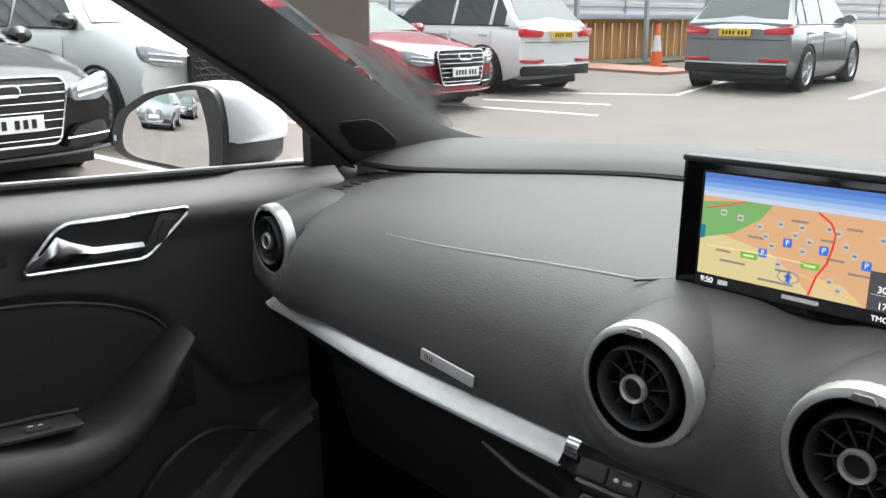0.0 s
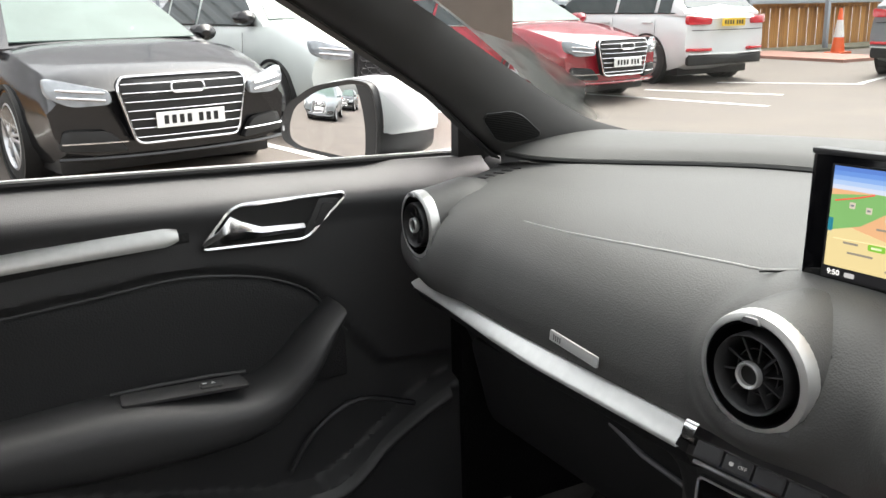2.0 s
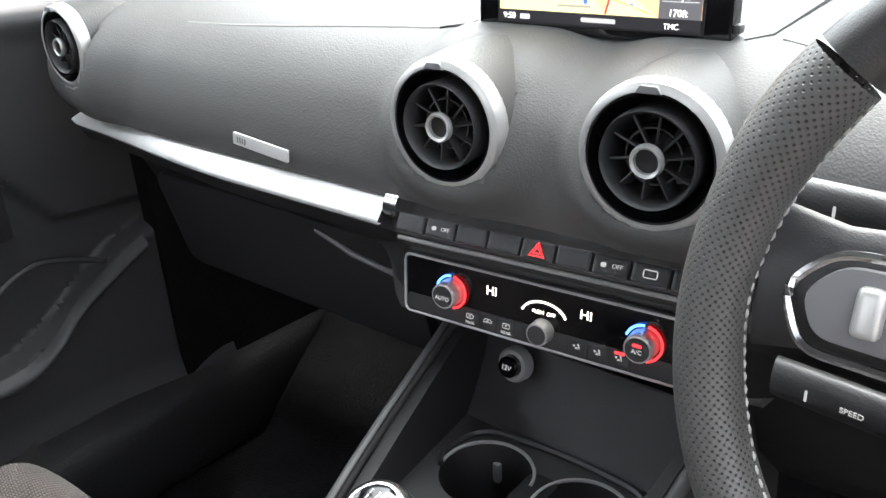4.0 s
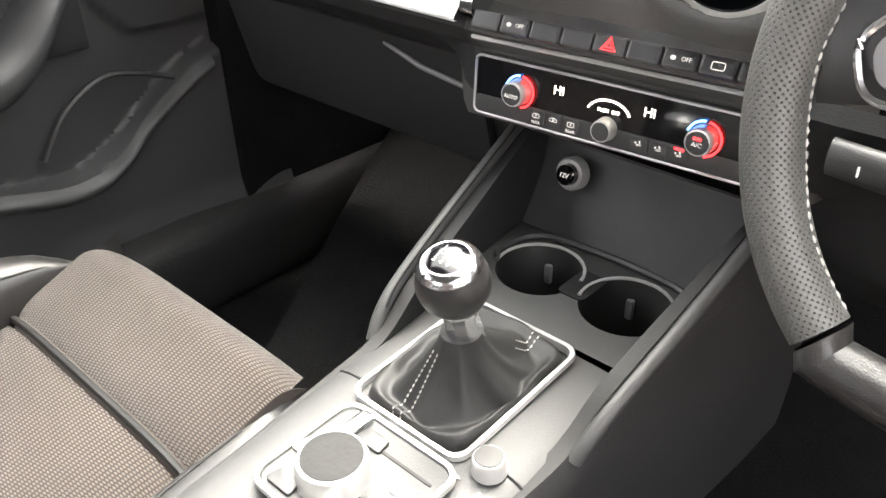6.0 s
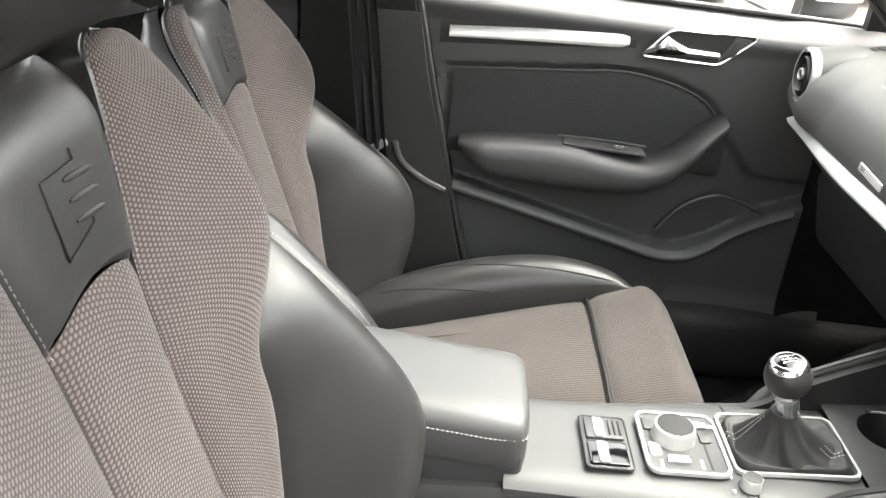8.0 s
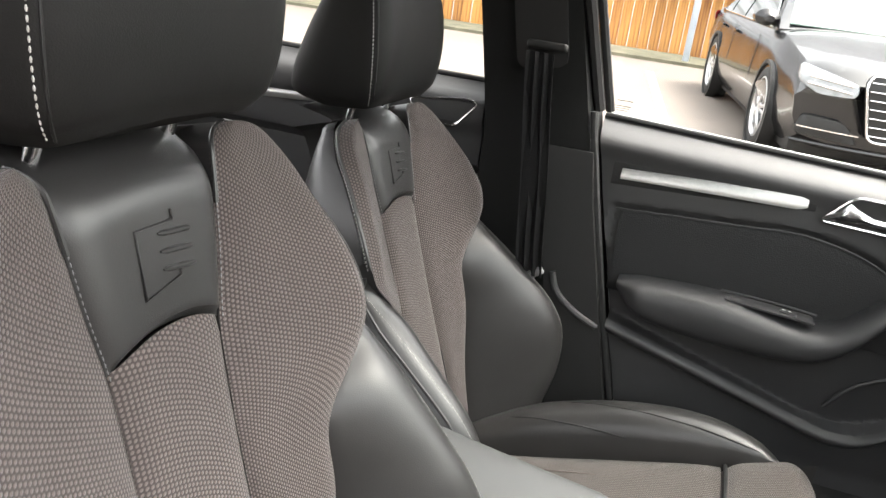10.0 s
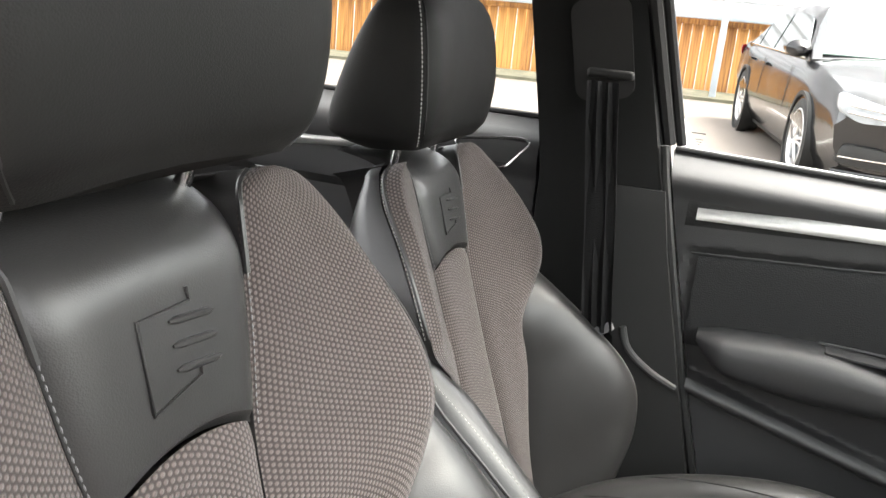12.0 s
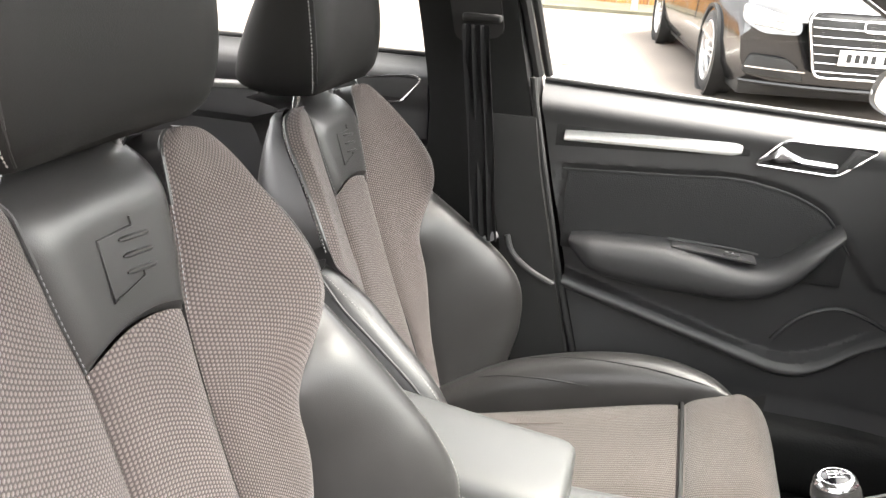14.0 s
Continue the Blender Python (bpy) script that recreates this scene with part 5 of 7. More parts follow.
pv.inputs["Randomness"].default_value, pv.inputs["Scale"].default_value, pv.voronoi_dimensions = 0.0, 1.0, "2D"
pr.inputs["From Min"].default_value, pr.inputs["From Max"].default_value = 0.12, 0.26
pl.new(puv.outputs[0], pmap.inputs["Vector"])
pl.new(pmap.outputs[0], pv.inputs["Vector"])
pl.new(pv.outputs["Distance"], pr.inputs["Value"])
pl.new(pr.outputs[0], pb2.inputs["Height"])
hole = pn.new("ShaderNodeMix")
hole.data_type = "RGBA"
hole.inputs["A"].default_value, hole.inputs["B"].default_value = (0.020, 0.020, 0.020, 1), (0.078, 0.077, 0.074, 1)
pl.new(pr.outputs[0], hole.inputs["Factor"])
pl.new(hole.outputs["Result"], pn["Principled BSDF"].inputs["Base Color"])
pb2.inputs["Strength"].default_value, pb2.inputs["Distance"].default_value = 0.9, 0.0012
pl.new(pb2.outputs[0], pn["Principled BSDF"].inputs["Normal"])


def rim_at(a, k):
    """A point of the rim: a round the wheel, k round the grip (degrees)."""
    x, y = 0.172 * math.cos(radians(a)), 0.172 * math.sin(radians(a))
    flat = -0.142
    if y < flat + 0.01:
        y = flat + (y - flat) * 0.25
    c = Vector((x, y, 0))
    d = Vector((math.cos(radians(a)), math.sin(radians(a)), 0))
    g = 0.0158 + 0.0025 * math.exp(-((a - 150) / 14) ** 2) + 0.0025 * math.exp(-((a - 30) / 14) ** 2)
    return wm @ (c + g * (d * math.cos(radians(k)) * 1.0 + Vector((0, 0, 1)) * math.sin(radians(k)) * 1.12))


for nm, a0, a1, mt in (("upper_rim", 38, 142, M_LEATHER), ("left_grip", 143, 228, M_PERF), ("lower_rim", 229, 311, M_LEATHER), ("right_grip", 312, 397, M_PERF)):
    part(nm, sheet(lambda u, v: rim_at(a0 + (a1 - a0) * u, 360 * v), 60, 24), mt, wheel, "perforated leather grip" if mt is M_PERF else "smooth leather rim")
for a0, a1 in ((144, 227), (313, 396)):
    part("stitching", stitches([rim_at(a, 182 + 8 * math.sin(a * 0.2)) for a in np.linspace(a0, a1, 40)], 0.0009, 0.006, 0.004), M_THREAD, wheel, "pale inner stitching")
part("airbag_cover", loft([[wm @ Vector((k * a, k * b - 0.008, h)) for a, b in rrect(0.150, 0.125, 0.045, 6)] for k, h in ((0.9, -0.04), (1.0, -0.02), (0.98, 0.0), (0.85, 0.014), (0.5, 0.02))]), M_LEATHER, wheel, "smooth airbag cover")
for s in (-1, 1):
    sp = part("spoke", loft([[wm @ Vector((s * x, 0.012 + h * math.cos(t), -0.012 + 0.011 * math.sin(t))) for t in np.linspace(0, math.tau, 17)[:-1]] for x, h in ((0.055, 0.036), (0.09, 0.030), (0.125, 0.028), (0.155, 0.034))]), M_HARD, wheel)
    part("spoke_trim", tube([wm @ Vector((s * x, y, 0.003)) for x, y in round_poly([(0.075, 0.032), (0.125, 0.030), (0.143, 0.012), (0.132, -0.014), (0.080, -0.016)], 0.010)], 0.0022, 6, True), M_CHROME, wheel, "silver spoke trim")
    part("spoke_keys", prism(round_poly([(0.080 * s, 0.026), (0.122 * s, 0.025), (0.136 * s, 0.010), (0.128 * s, -0.008), (0.084 * s, -0.010)], 0.008), 0.006, wm @ pose(0, 0.0, -0.003), 0.002), M_GREYPL, wheel)
    part("thumb_roller", box((0, 0, 0), (0.012, 0.022, 0.010), 0.004, 3, wm @ pose(s * 0.108, 0.008, 0.003)), M_BRUSH, wheel)
    part("lower_arm", loft([[wm @ Vector((s * (x + 0.010 * math.cos(t)), y, -0.012 + 0.010 * math.sin(t))) for t in np.linspace(0, math.tau, 13)[:-1]] for x, y in ((0.030, -0.05), (0.036, -0.10), (0.044, -0.142))]), M_GREYPL, wheel)
col = thing("steering_column", "black steering column with two control stalks", "steering column", (0.330, -0.085, 0.83))
part("shroud", loft([[(0.330 + k * a, -0.150 + 0.12 * t, 0.835 + k * b - 0.03 * t) for a, b in rrect(0.13, 0.11, 0.03, 5)] for k, t in ((0.9, 0), (1.0, 0.1), (1.1, 1))]), M_HARD, col)
for z, w, word in ((0.877, 0.12, ""), (0.772, 0.10, "SPEED")):
    st = part("stalk", loft([[(x, -0.095 - 0.12 * (x - 0.172) + 0.008 * math.sin(t), z + (0.012 if x < 0.25 else 0.008) * math.cos(t)) for t in np.linspace(0, math.tau, 17)[:-1]] for x in (0.172, 0.176, 0.204, 0.244, 0.29)]), M_HARD, col, "black control stalk")
    fs = frame_of((0.190, -0.1060, z), (1, -0.12, 0), (0, 0, 1))
    if word:
        part("lettering", text_bm(word, 0.0046, fs @ pose(0.026, 0, 0.0006)), ICON, st)
    part("icon", prism(rrect(0.0015, 0.007, 0.0006, 3), 0.0003, fs @ pose(0.002, 0, 0.0002)), ICON, st)

# pedals
for x, w in ((0.30, 0.06), (0.40, 0.055)):
    pd = thing("pedal", "black rubber floor pedal", "pedal", (x, 0.16, 0.33), "pedals")
    part("pad", box((x, 0.17, 0.40), (w, 0.02, 0.065), 0.006, 2, pose(0, 0, 0, -25)), M_RUBBER, pd)
    part("arm", box((x, 0.21, 0.47), (0.014, 0.03, 0.16), 0.005, 2, pose(0, 0, 0, -15)), M_HARD, pd)
solo("floor_mat", box((0.36, -0.12, 0.274), (0.44, 0.50, 0.012), 0.005), material("grey_carpet_mat", (0.05, 0.05, 0.05), 0.95, grain=0.9, grain_size=0.003, tint=0.2, tint_size=0.05, spec=0.1), "black carpet mat in the driver footwell", "mat", base=(0.36, -0.12, 0.27))


# ---- seats ----
def seat(cx, ybase, zbase, lean, name_label, inner):
    """A sports seat facing +y. cx: middle; ybase, zbase: foot of the backrest. inner: +1 if the car's middle lies to +x."""
    base = Vector((cx, ybase - 0.0, zbase))
    st = thing("sports_seat", name_label, "car seat", (cx, ybase + 0.2, zbase - 0.16), "front seats")
    L = 0.60
    lean = radians(lean)
    up, fw = Vector((0, -math.sin(lean), math.cos(lean))), Vector((0, math.cos(lean), math.sin(lean)))

    def P(w, s, h):
        """w across, s up the back, h forward of its plane."""
        s = s if s < 0.40 else 0.40 + (s - 0.40) * 0.935
        curve = 0.040 * (s / L - 0.35) ** 2 - 0.012 * sm(0.42, 0.60, s)
        return base + Vector((w, 0, 0)) + up * s + fw * (h - curve * 0.6)

    # outlines: middle field, cloth, leather bolster
    cen = lambda s: lut([(0.0, 0.085), (0.12, 0.080), (0.30, 0.062), (0.45, 0.063), (0.52, 0.074), (0.59, 0.083), (0.605, 0.086), (0.615, 0.092), (0.622, 0.102), (0.625, 0.110)], s)
    cloth = lambda s: lut([(0.0, 0.120), (0.14, 0.140), (0.25, 0.152), (0.325, 0.150), (0.355, 0.168), (0.382, 0.206), (0.405, 0.232), (0.435, 0.239), (0.47, 0.233), (0.51, 0.219), (0.545, 0.201), (0.575, 0.185), (0.60, 0.165), (0.613, 0.149), (0.620, 0.134), (0.6245, 0.114)], s)
    ridge_w = lambda s: lut([(0.0, 0.225), (0.05, 0.243), (0.17, 0.255), (0.27, 0.250), (0.34, 0.243), (0.405, 0.236)], s)
    ridge_h = lambda s: lut([(0.0, 0.070), (0.04, 0.095), (0.10, 0.126), (0.165, 0.140), (0.22, 0.128), (0.265, 0.108), (0.34, 0.070), (0.405, 0.030)], s)
    outer = lambda s: ridge_w(s) + 0.020 * sm(0.40, 0.33, s)
    wing = lambda s: (0.022 * sm(0.10, 0.30, s) + 0.024 * sm(0.30, 0.43, s)) * sm(0.64, 0.42, s) + 0.008 + (0.018 * sm(0.32, 0.45, s) * sm(0.66, 0.50, s) if inner > 0 else 0)

    def face(w, s):
        a = abs(w)
        c, o = cen(s), max(cloth(s), cen(s) + 0.002)
        h = 0.0
        if a > c:
            t = min(1, (a - c) / (o - c))
            h += wing(s) * t ** 1.5
            h -= 0.012 * sm(0.86, 1.0, t) * sm(0.36, 0.44, s)
        return h

    puff = lambda t, d: d * (1 - abs(2 * t - 1) ** 5)
    # leather headfield with the pressed mark, cloth middle below it
    s0 = 0.464
    arch = lambda t: 0.030 * (1 - (2 * t - 1) ** 2)
    cl = part("logo_panel", sheet(lambda u, v: (lambda s: P((2 * u - 1) * min(cen(s), 0.086) * 1.015, s, face(0, s) - 0.003 * (2 * u - 1) ** 12 + 0.010 * (1 - (2 * u - 1) ** 8) * sm(0, 0.05, v) - 0.085 * max(0.0, (v - 0.52) / 0.48) ** 2.2))(s0 + arch(u) * (1 - v) * 0.6 + (0.655 - s0) * v), 30, 48), M_LEATHER, st, "smooth leather panel with a pressed mark")
    part("middle_cloth", sheet(lambda u, v: (lambda s: P((2 * u - 1) * cen(s) * 1.02, s, face(0, s) - 0.003 * (2 * u - 1) ** 12 + puff(u, 0.008) - 0.003 * sm(0.97, 1.0, v)))((s0 + arch(u) * 0.6) * v + 0.03 * (1 - v)), 24, 60), M_CLOTH, st, "ribbed brown-grey cloth")
    for sd in (-1, 1):
        part("wing_cloth", sheet(lambda u, v: (lambda s: (lambda c, o: P(sd * (c + (o - c) * u), s, face(c + (o - c) * u, s) + 0.010 * (1 - abs(2 * u - 1) ** 4)))(cen(s), max(cloth(s), cen(s) + 0.004)))(0.03 + 0.5945 * (1 - (1 - v) ** 1.5 if v > 0.5 else 1.2929 * v)), 24, 90), M_CLOTH, st, "dotted brown-grey cloth")

        part("wing_edge", sheet(lambda u, v: (lambda s: P(sd * cen(s) * 0.998, s, face(0, s) + 0.0005 - u * (0.014 + 0.076 * sm(0.47, 0.53, s))))(0.38 + 0.2445 * v), 6, 40), M_LEATHER, st)
        part("wing_side", sheet(lambda u, v: (lambda s: P(sd * (cloth(s) - 0.001 - 0.010 * u), s, face(cloth(s), s) - 0.001 - 0.060 * u))(0.30 + 0.16 * v), 5, 20), M_LEATHER, st)

        # bolster: a rounded leather roll outside the cloth
        fore = 0.0 if inner < 0 else 0.026

        def roll(t):
            """Section at t up the bolster: a convex face from the cloth to a stitched ridge, then the outer side."""
            s = 0.418 * t
            e = sm(1.0, 0.80, t)
            i, rw, hr = cloth(s) * 0.985, ridge_w(s), ridge_h(s) + fore * sm(1.0, 0.45, t)
            h0 = face(i, s) - 0.004
            pts = []
            for q in np.linspace(0, 1, 11):
                k = math.sin(q * math.pi / 2)
                pts.append(P(sd * (i + (rw - i) * q ** 0.9), s, h0 + (hr - h0) * k ** 0.9 + 0.014 * e * math.sin(math.pi * q)))
            for dw, dh in ((0.010, -0.010), (0.019, -0.034), (0.022, -0.075)):
                pts.append(P(sd * (rw + dw * e), s, hr + dh * e - 0.002))
            pts += [P(sd * (rw + 0.012 * e), s, h0 - 0.085 * e - 0.006), P(sd * i, s, h0 - 0.06 * e - 0.006)]
            return pts
        bol = part("back_bolster", loft([roll(t) for t in np.linspace(0, 1, 44)]), M_LEATHER, st, "smooth black leather side bolster", angle=60)
        part("stitching", stitches([Vector(roll(t)[10]) + fw * 0.0010 - Vector((sd * 0.003, 0, 0)) for t in np.linspace(0.05, 0.985, 60)]), M_THREAD, bol)
        part("piping", tube([Vector(roll(t)[11]) for t in np.linspace(0.05, 0.985, 40)], 0.0022, 6), M_LEATHER, bol)
        part("piping", tube([P(sd * (cloth(s) + 0.001), s, face(cloth(s), s) - 0.002) for s in np.linspace(0.43, 0.6235, 40)], 0.0026, 6), M_LEATHER, st)
        part("stitching", stitches([P(sd * (cloth(s) + 0.0045), s, face(cloth(s), s) - 0.004) for s in np.linspace(0.43, 0.620, 44)]), M_THREAD, st)
        part("piping", tube([P(sd * (cen(s) + 0.0005), s, face(0, s) + 0.003 - 0.004 * sm(0.60, 0.624, s)) for s in np.linspace(0.56, 0.6235, 16)], 0.0022, 6), M_LEATHER, st)
        part("stitching", stitches([P(sd * cen(s), s, face(0, s) + 0.0035) for s in np.linspace(s0, 0.590, 30)], 0.0005), M_GREYPL, st)
    turn = [(cen(0.20), 0.20), (cen(0.15), 0.15), (cen(0.12) * 0.98, 0.118), (cen(0.1) * 0.86, 0.102), (cen(0.1) * 0.6, 0.097)]
    part("seam", tube([P(w, s, face(0, s) + puff(0.5 + 0.5 * w / cen(s), 0.008) + 0.0006) for w, s in spline(turn + [(0.0, 0.096)] + [(-w, s) for w, s in turn[::-1]], 4)], 0.0016, 6), M_RUBBER, st)
    # back shell: rounded leather hull behind the cushions
    def hull(s):
        w = max(cloth(s), outer(s) - 0.012 if s < 0.40 else 0) + 0.002
        d = 0.085 * sm(0.64, 0.50, s) + 0.028
        f = face(w, s) - 0.008 if s > 0.43 else -0.04
        return [P(w * math.copysign(abs(math.cos(a)) ** 0.5, math.cos(a)), s, f - d * abs(math.sin(a)) ** 0.6) for a in np.linspace(0, math.pi, 21)] + [P(x * w, s, -0.02 if s < 0.43 else min(face(x * w, s) - 0.006, f)) for x in (-0.7, -0.35, 0, 0.35, 0.7)] if s < 0.46 else [P(w * math.copysign(abs(math.cos(a)) ** 0.5, math.cos(a)), s, f - d * abs(math.sin(a)) ** 0.6) for a in np.linspace(0, math.pi, 21)] + [P(x * w, s, f - d * 0.8) for x in (-0.7, -0.35, 0, 0.35, 0.7)]
    part("back_shell", loft([hull(s) for s in np.linspace(0.0, 0.612, 40)] + [[P(0, 0.612 + 0.016 * math.sin(k), -0.055) + (p - P(0, 0.612, -0.055)) * math.cos(k) for p in map(Vector, hull(0.612))] for k in (0.3, 0.6, 0.9, 1.2, 1.45)]), M_LEATHER, st, "black leather back shell")
    # pressed mark: a slanted frame with a raised block
    mk = lambda a, b: P(a, 0.540 + b, 0.0100 - 0.085 * max(0.0, ((0.540 + b - s0) / (0.655 - s0) - 0.52) / 0.48) ** 2.2 + 0.0010)
    part("pressed_mark", tube([mk(a, b) for a, b in ((-0.014, 0.030), (-0.014, 0.022), (0.026, 0.022), (0.026, -0.030), (-0.014, -0.022), (-0.014, -0.016))], 0.0010, 6), M_LEATHER, st)
    for k in range(3):
        part("pressed_mark", tube([mk(0.004 - 0.036 * t, 0.015 - 0.014 * k - 0.004 * t) for t in np.linspace(0, 1, 8)], [0.0008] + [0.0022] * 6 + [0.0008], 8), M_LEATHER, st)

    # cushion
    cy0, cl_len = ybase + (-0.023 if inner > 0 else 0.003), 0.580 if inner > 0 else 0.42
    slope = lambda t: zbase + (-0.001 if inner > 0 else 0.006) + 0.145 * t ** 1.35
    def C(w, t, h):
        return Vector((cx + w + (0.042 if inner > 0 else 0), cy0 + cl_len * t, slope(t) + h))
    cw = lambda t: lut([(0, 0.120), (0.4, 0.148), (0.72, 0.158), (1.0, 0.170)], t)
    ow = lambda t: lut([(0, 0.240), (0.3, 0.275), (0.65, 0.275), (0.9, 0.235), (1.0, 0.195)], t)
    def pad(t0, t1, front):
        def f(u, v):
            t = t0 + (t1 - t0) * v
            w = (2 * u - 1) * cw(t)
            h = puff(u, 0.010) * 1.0 + 0.008 * (1 - abs(2 * v - 1) ** 6)
            p = C(w, t, h)
            if front:
                q = sm(0.60, 1.0, v)
                p.z -= 0.085 * max(0, (v - 0.62) / 0.38) ** 2.2
                p.y += 0.02 * q
            return p
        return f
    cu = part("seat_cloth", sheet(pad(0.0, 0.765, False), 30, 40), M_CLOTH2, st, "ribbed brown cloth cushion")
    part("thigh_pad", sheet(pad(0.785, 1.0, True), 30, 30, 0.06, (0, -0.6, -0.8)), M_CLOTH2, st, "ribbed brown cloth thigh support")
    part("cushion_gap", tube([C(w * cw(0.775), 0.775, 0.0030 + 0.0095 * (1 - abs(w) ** 5)) for w in np.linspace(-0.98, 0.98, 14)], 0.0038, 8), M_BLACK, st)
    part("seam", tube([C(w, 0.30 + 0.30 * abs(w) / 0.1, 0.0165) for w in (-0.10, -0.05)], 0.0009, 5), M_CLOTH, cu)
    part("seam", tube([C(-0.075, 0.08, 0.017), C(-0.085, 0.45, 0.017)], 0.0011, 5), M_CLOTH, cu)
    part("seam", tube([C(0.075, 0.08, 0.017), C(0.085, 0.45, 0.017)], 0.0011, 5), M_CLOTH, cu)
    for sd in (-1, 1):
        def roll2(t):
            i, o = cw(t) * 0.99, ow(t)
            hi = lut([(0, 0.035), (0.25, 0.070), (0.6, 0.070), (0.85, 0.034), (1.0, -0.03)], t) * (1.5 if sd == -inner else 0.85)
            pts = [C(sd * (i + (o - i) * (1 - math.cos(math.pi * q)) / 2), t, hi * math.sin(math.pi * q) ** 0.6 - 0.05 * q) for q in np.linspace(0, 1, 13)]
            return pts + [C(sd * (o - 0.005), t, -0.11), C(sd * i, t, -0.10)]
        b2 = part("cushion_bolster", loft([roll2(t) for t in np.linspace(0, 1.0, 30)]), M_LEATHER, st, "smooth black leather cushion bolster")
        for t0, t1, k0, k1 in ((0.30, 0.86, 6.0, 2.0), (0.16, 0.50, 4.0, 1.2)):
            line = []
            for q in np.linspace(0, 1, 16):
                k, ring = k0 + (k1 - k0) * q ** 0.8, [Vector(p) for p in roll2(t0 + (t1 - t0) * q)]
                line.append(ring[int(k)].lerp(ring[int(k) + 1], k - int(k)))
            part("fold", tube(line, [0.0004] + [0.0015] * 14 + [0.0004], 6), M_RUBBER, b2)
    part("seat_base", box((cx, ybase + 0.20, zbase - 0.075), (0.42, 0.42, 0.11), 0.03, 3), M_HARD, st, "black plastic seat base")
    for sd in (-1, 1):
        part("seat_rail", box((cx + sd * 0.19, ybase + 0.20, zbase - 0.145), (0.035, 0.36, 0.03), 0.005), M_BLACK, st)
    part("side_cover", box((cx - inner * 0.245, ybase + 0.02, zbase + 0.02), (0.03, 0.10, 0.055), 0.012, 3), M_GREYPL, st)

    # head restraint on two posts
    hr = thing("head_restraint", "black leather head restraint with pale stitching", "headrest", tuple(P(0, 0.60, -0.03)), "head restraints")
    H0 = P(-0.008 if inner < 0 else 0, 0.640, 0.004) - Vector((0, 0, -0.002 if inner < 0 else -0.006))
    hup, hfw = Vector((0, -0.10, 1)).normalized(), Vector((0, 1, 0.10)).normalized()

    def hring(t):
        z = 0.195 * t
        w = 0.130 * (lut([(0, 0.80), (0.10, 0.93), (0.35, 1.0), (0.7, 0.97), (0.9, 0.84), (1.0, 0.55)], t))
        df = lut([(0, 0.026), (0.10, 0.043), (0.4, 0.056), (0.75, 0.052), (0.92, 0.034), (1.0, 0.010)], t)
        db = lut([(0, 0.072), (0.06, 0.106), (0.15, 0.114), (0.5, 0.082), (0.8, 0.044), (0.94, 0.02), (1.0, 0.006)], t)
        pts = []
        for a in np.linspace(0, math.tau, 41)[:-1]:
            c, s = math.cos(a), math.sin(a)
            x = w * math.copysign(abs(c) ** 0.5, c)
            y = (df if s > 0 else db) * math.copysign(abs(s) ** 0.62, s)
            y += 0.016 * (x / 0.148) ** 2 if s > 0 else -0.0
            pts.append(H0 + Vector((x, 0, 0)) + hup * (z - 0.012 * (x / 0.148) ** 2 * (1 - t)) + hfw * y)
        return pts
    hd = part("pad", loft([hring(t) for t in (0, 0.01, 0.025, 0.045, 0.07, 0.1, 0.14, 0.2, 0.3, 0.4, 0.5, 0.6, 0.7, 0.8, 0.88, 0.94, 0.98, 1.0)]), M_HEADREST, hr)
    for k in (2, 18):
        part("stitching", stitches([Vector(hring(t)[k]) + hfw * 0.0012 for t in np.linspace(0.03, 0.97, 30)], 0.0007), M_THREAD, hd, "pale stitching")
        part("seam", tube([Vector(hring(t)[k + (1 if k < 10 else -1)]) for t in np.linspace(0.02, 0.98, 20)], 0.0012, 5), M_BLACK, hd)
    for x in (-0.068, 0.068):
        a, b = P(x, 0.585, -0.045), H0 + Vector((x, 0, 0)) + hup * 0.04
        part("post", tube([a, a.lerp(b, 0.5), b], 0.0055, 12), M_CHROME, hr, "chrome post")
        part("collar", spin([(0.018, -0.004), (0.017, 0.002), (0.012, 0.005), (0.006, 0.006)], 24, frame_of(P(x, 0.607, -0.040), (1, 0, 0), fw)), M_CHROME if x * inner < 0 else M_HARD, hr)
    return st


seat(0.330, -0.740, 0.455, 14, "raised driver's sports seat in black leather and brown-grey cloth", -1)
seat(-0.357, -0.812, 0.390, 17, "passenger sports seat in black leather and brown-grey cloth", 1)

# ---- door mirror ----
mir = thing("door_mirror", "white door mirror with a black housing and mirror glass", "door mirror", (-0.80, 0.08, 0.93))


MM = pose(-0.905, -0.055, 0.988, 0, 0, 20)
MIR_OUT = round_poly([(-0.121, -0.012), (-0.104, 0.024), (-0.035, 0.056), (0.055, 0.068), (0.098, 0.062), (0.108, 0.012), (0.100, -0.058), (0.030, -0.058), (-0.088, -0.046), (-0.118, -0.034)], 0.022, 4)


def mir_ring(k, y, dx=0.0, low=-1.0):
    """An outline of the mirror's housing, y ahead of its glass."""
    return [MM @ Vector((k * x + dx, y, max(k * z, low))) for x, z in MIR_OUT]


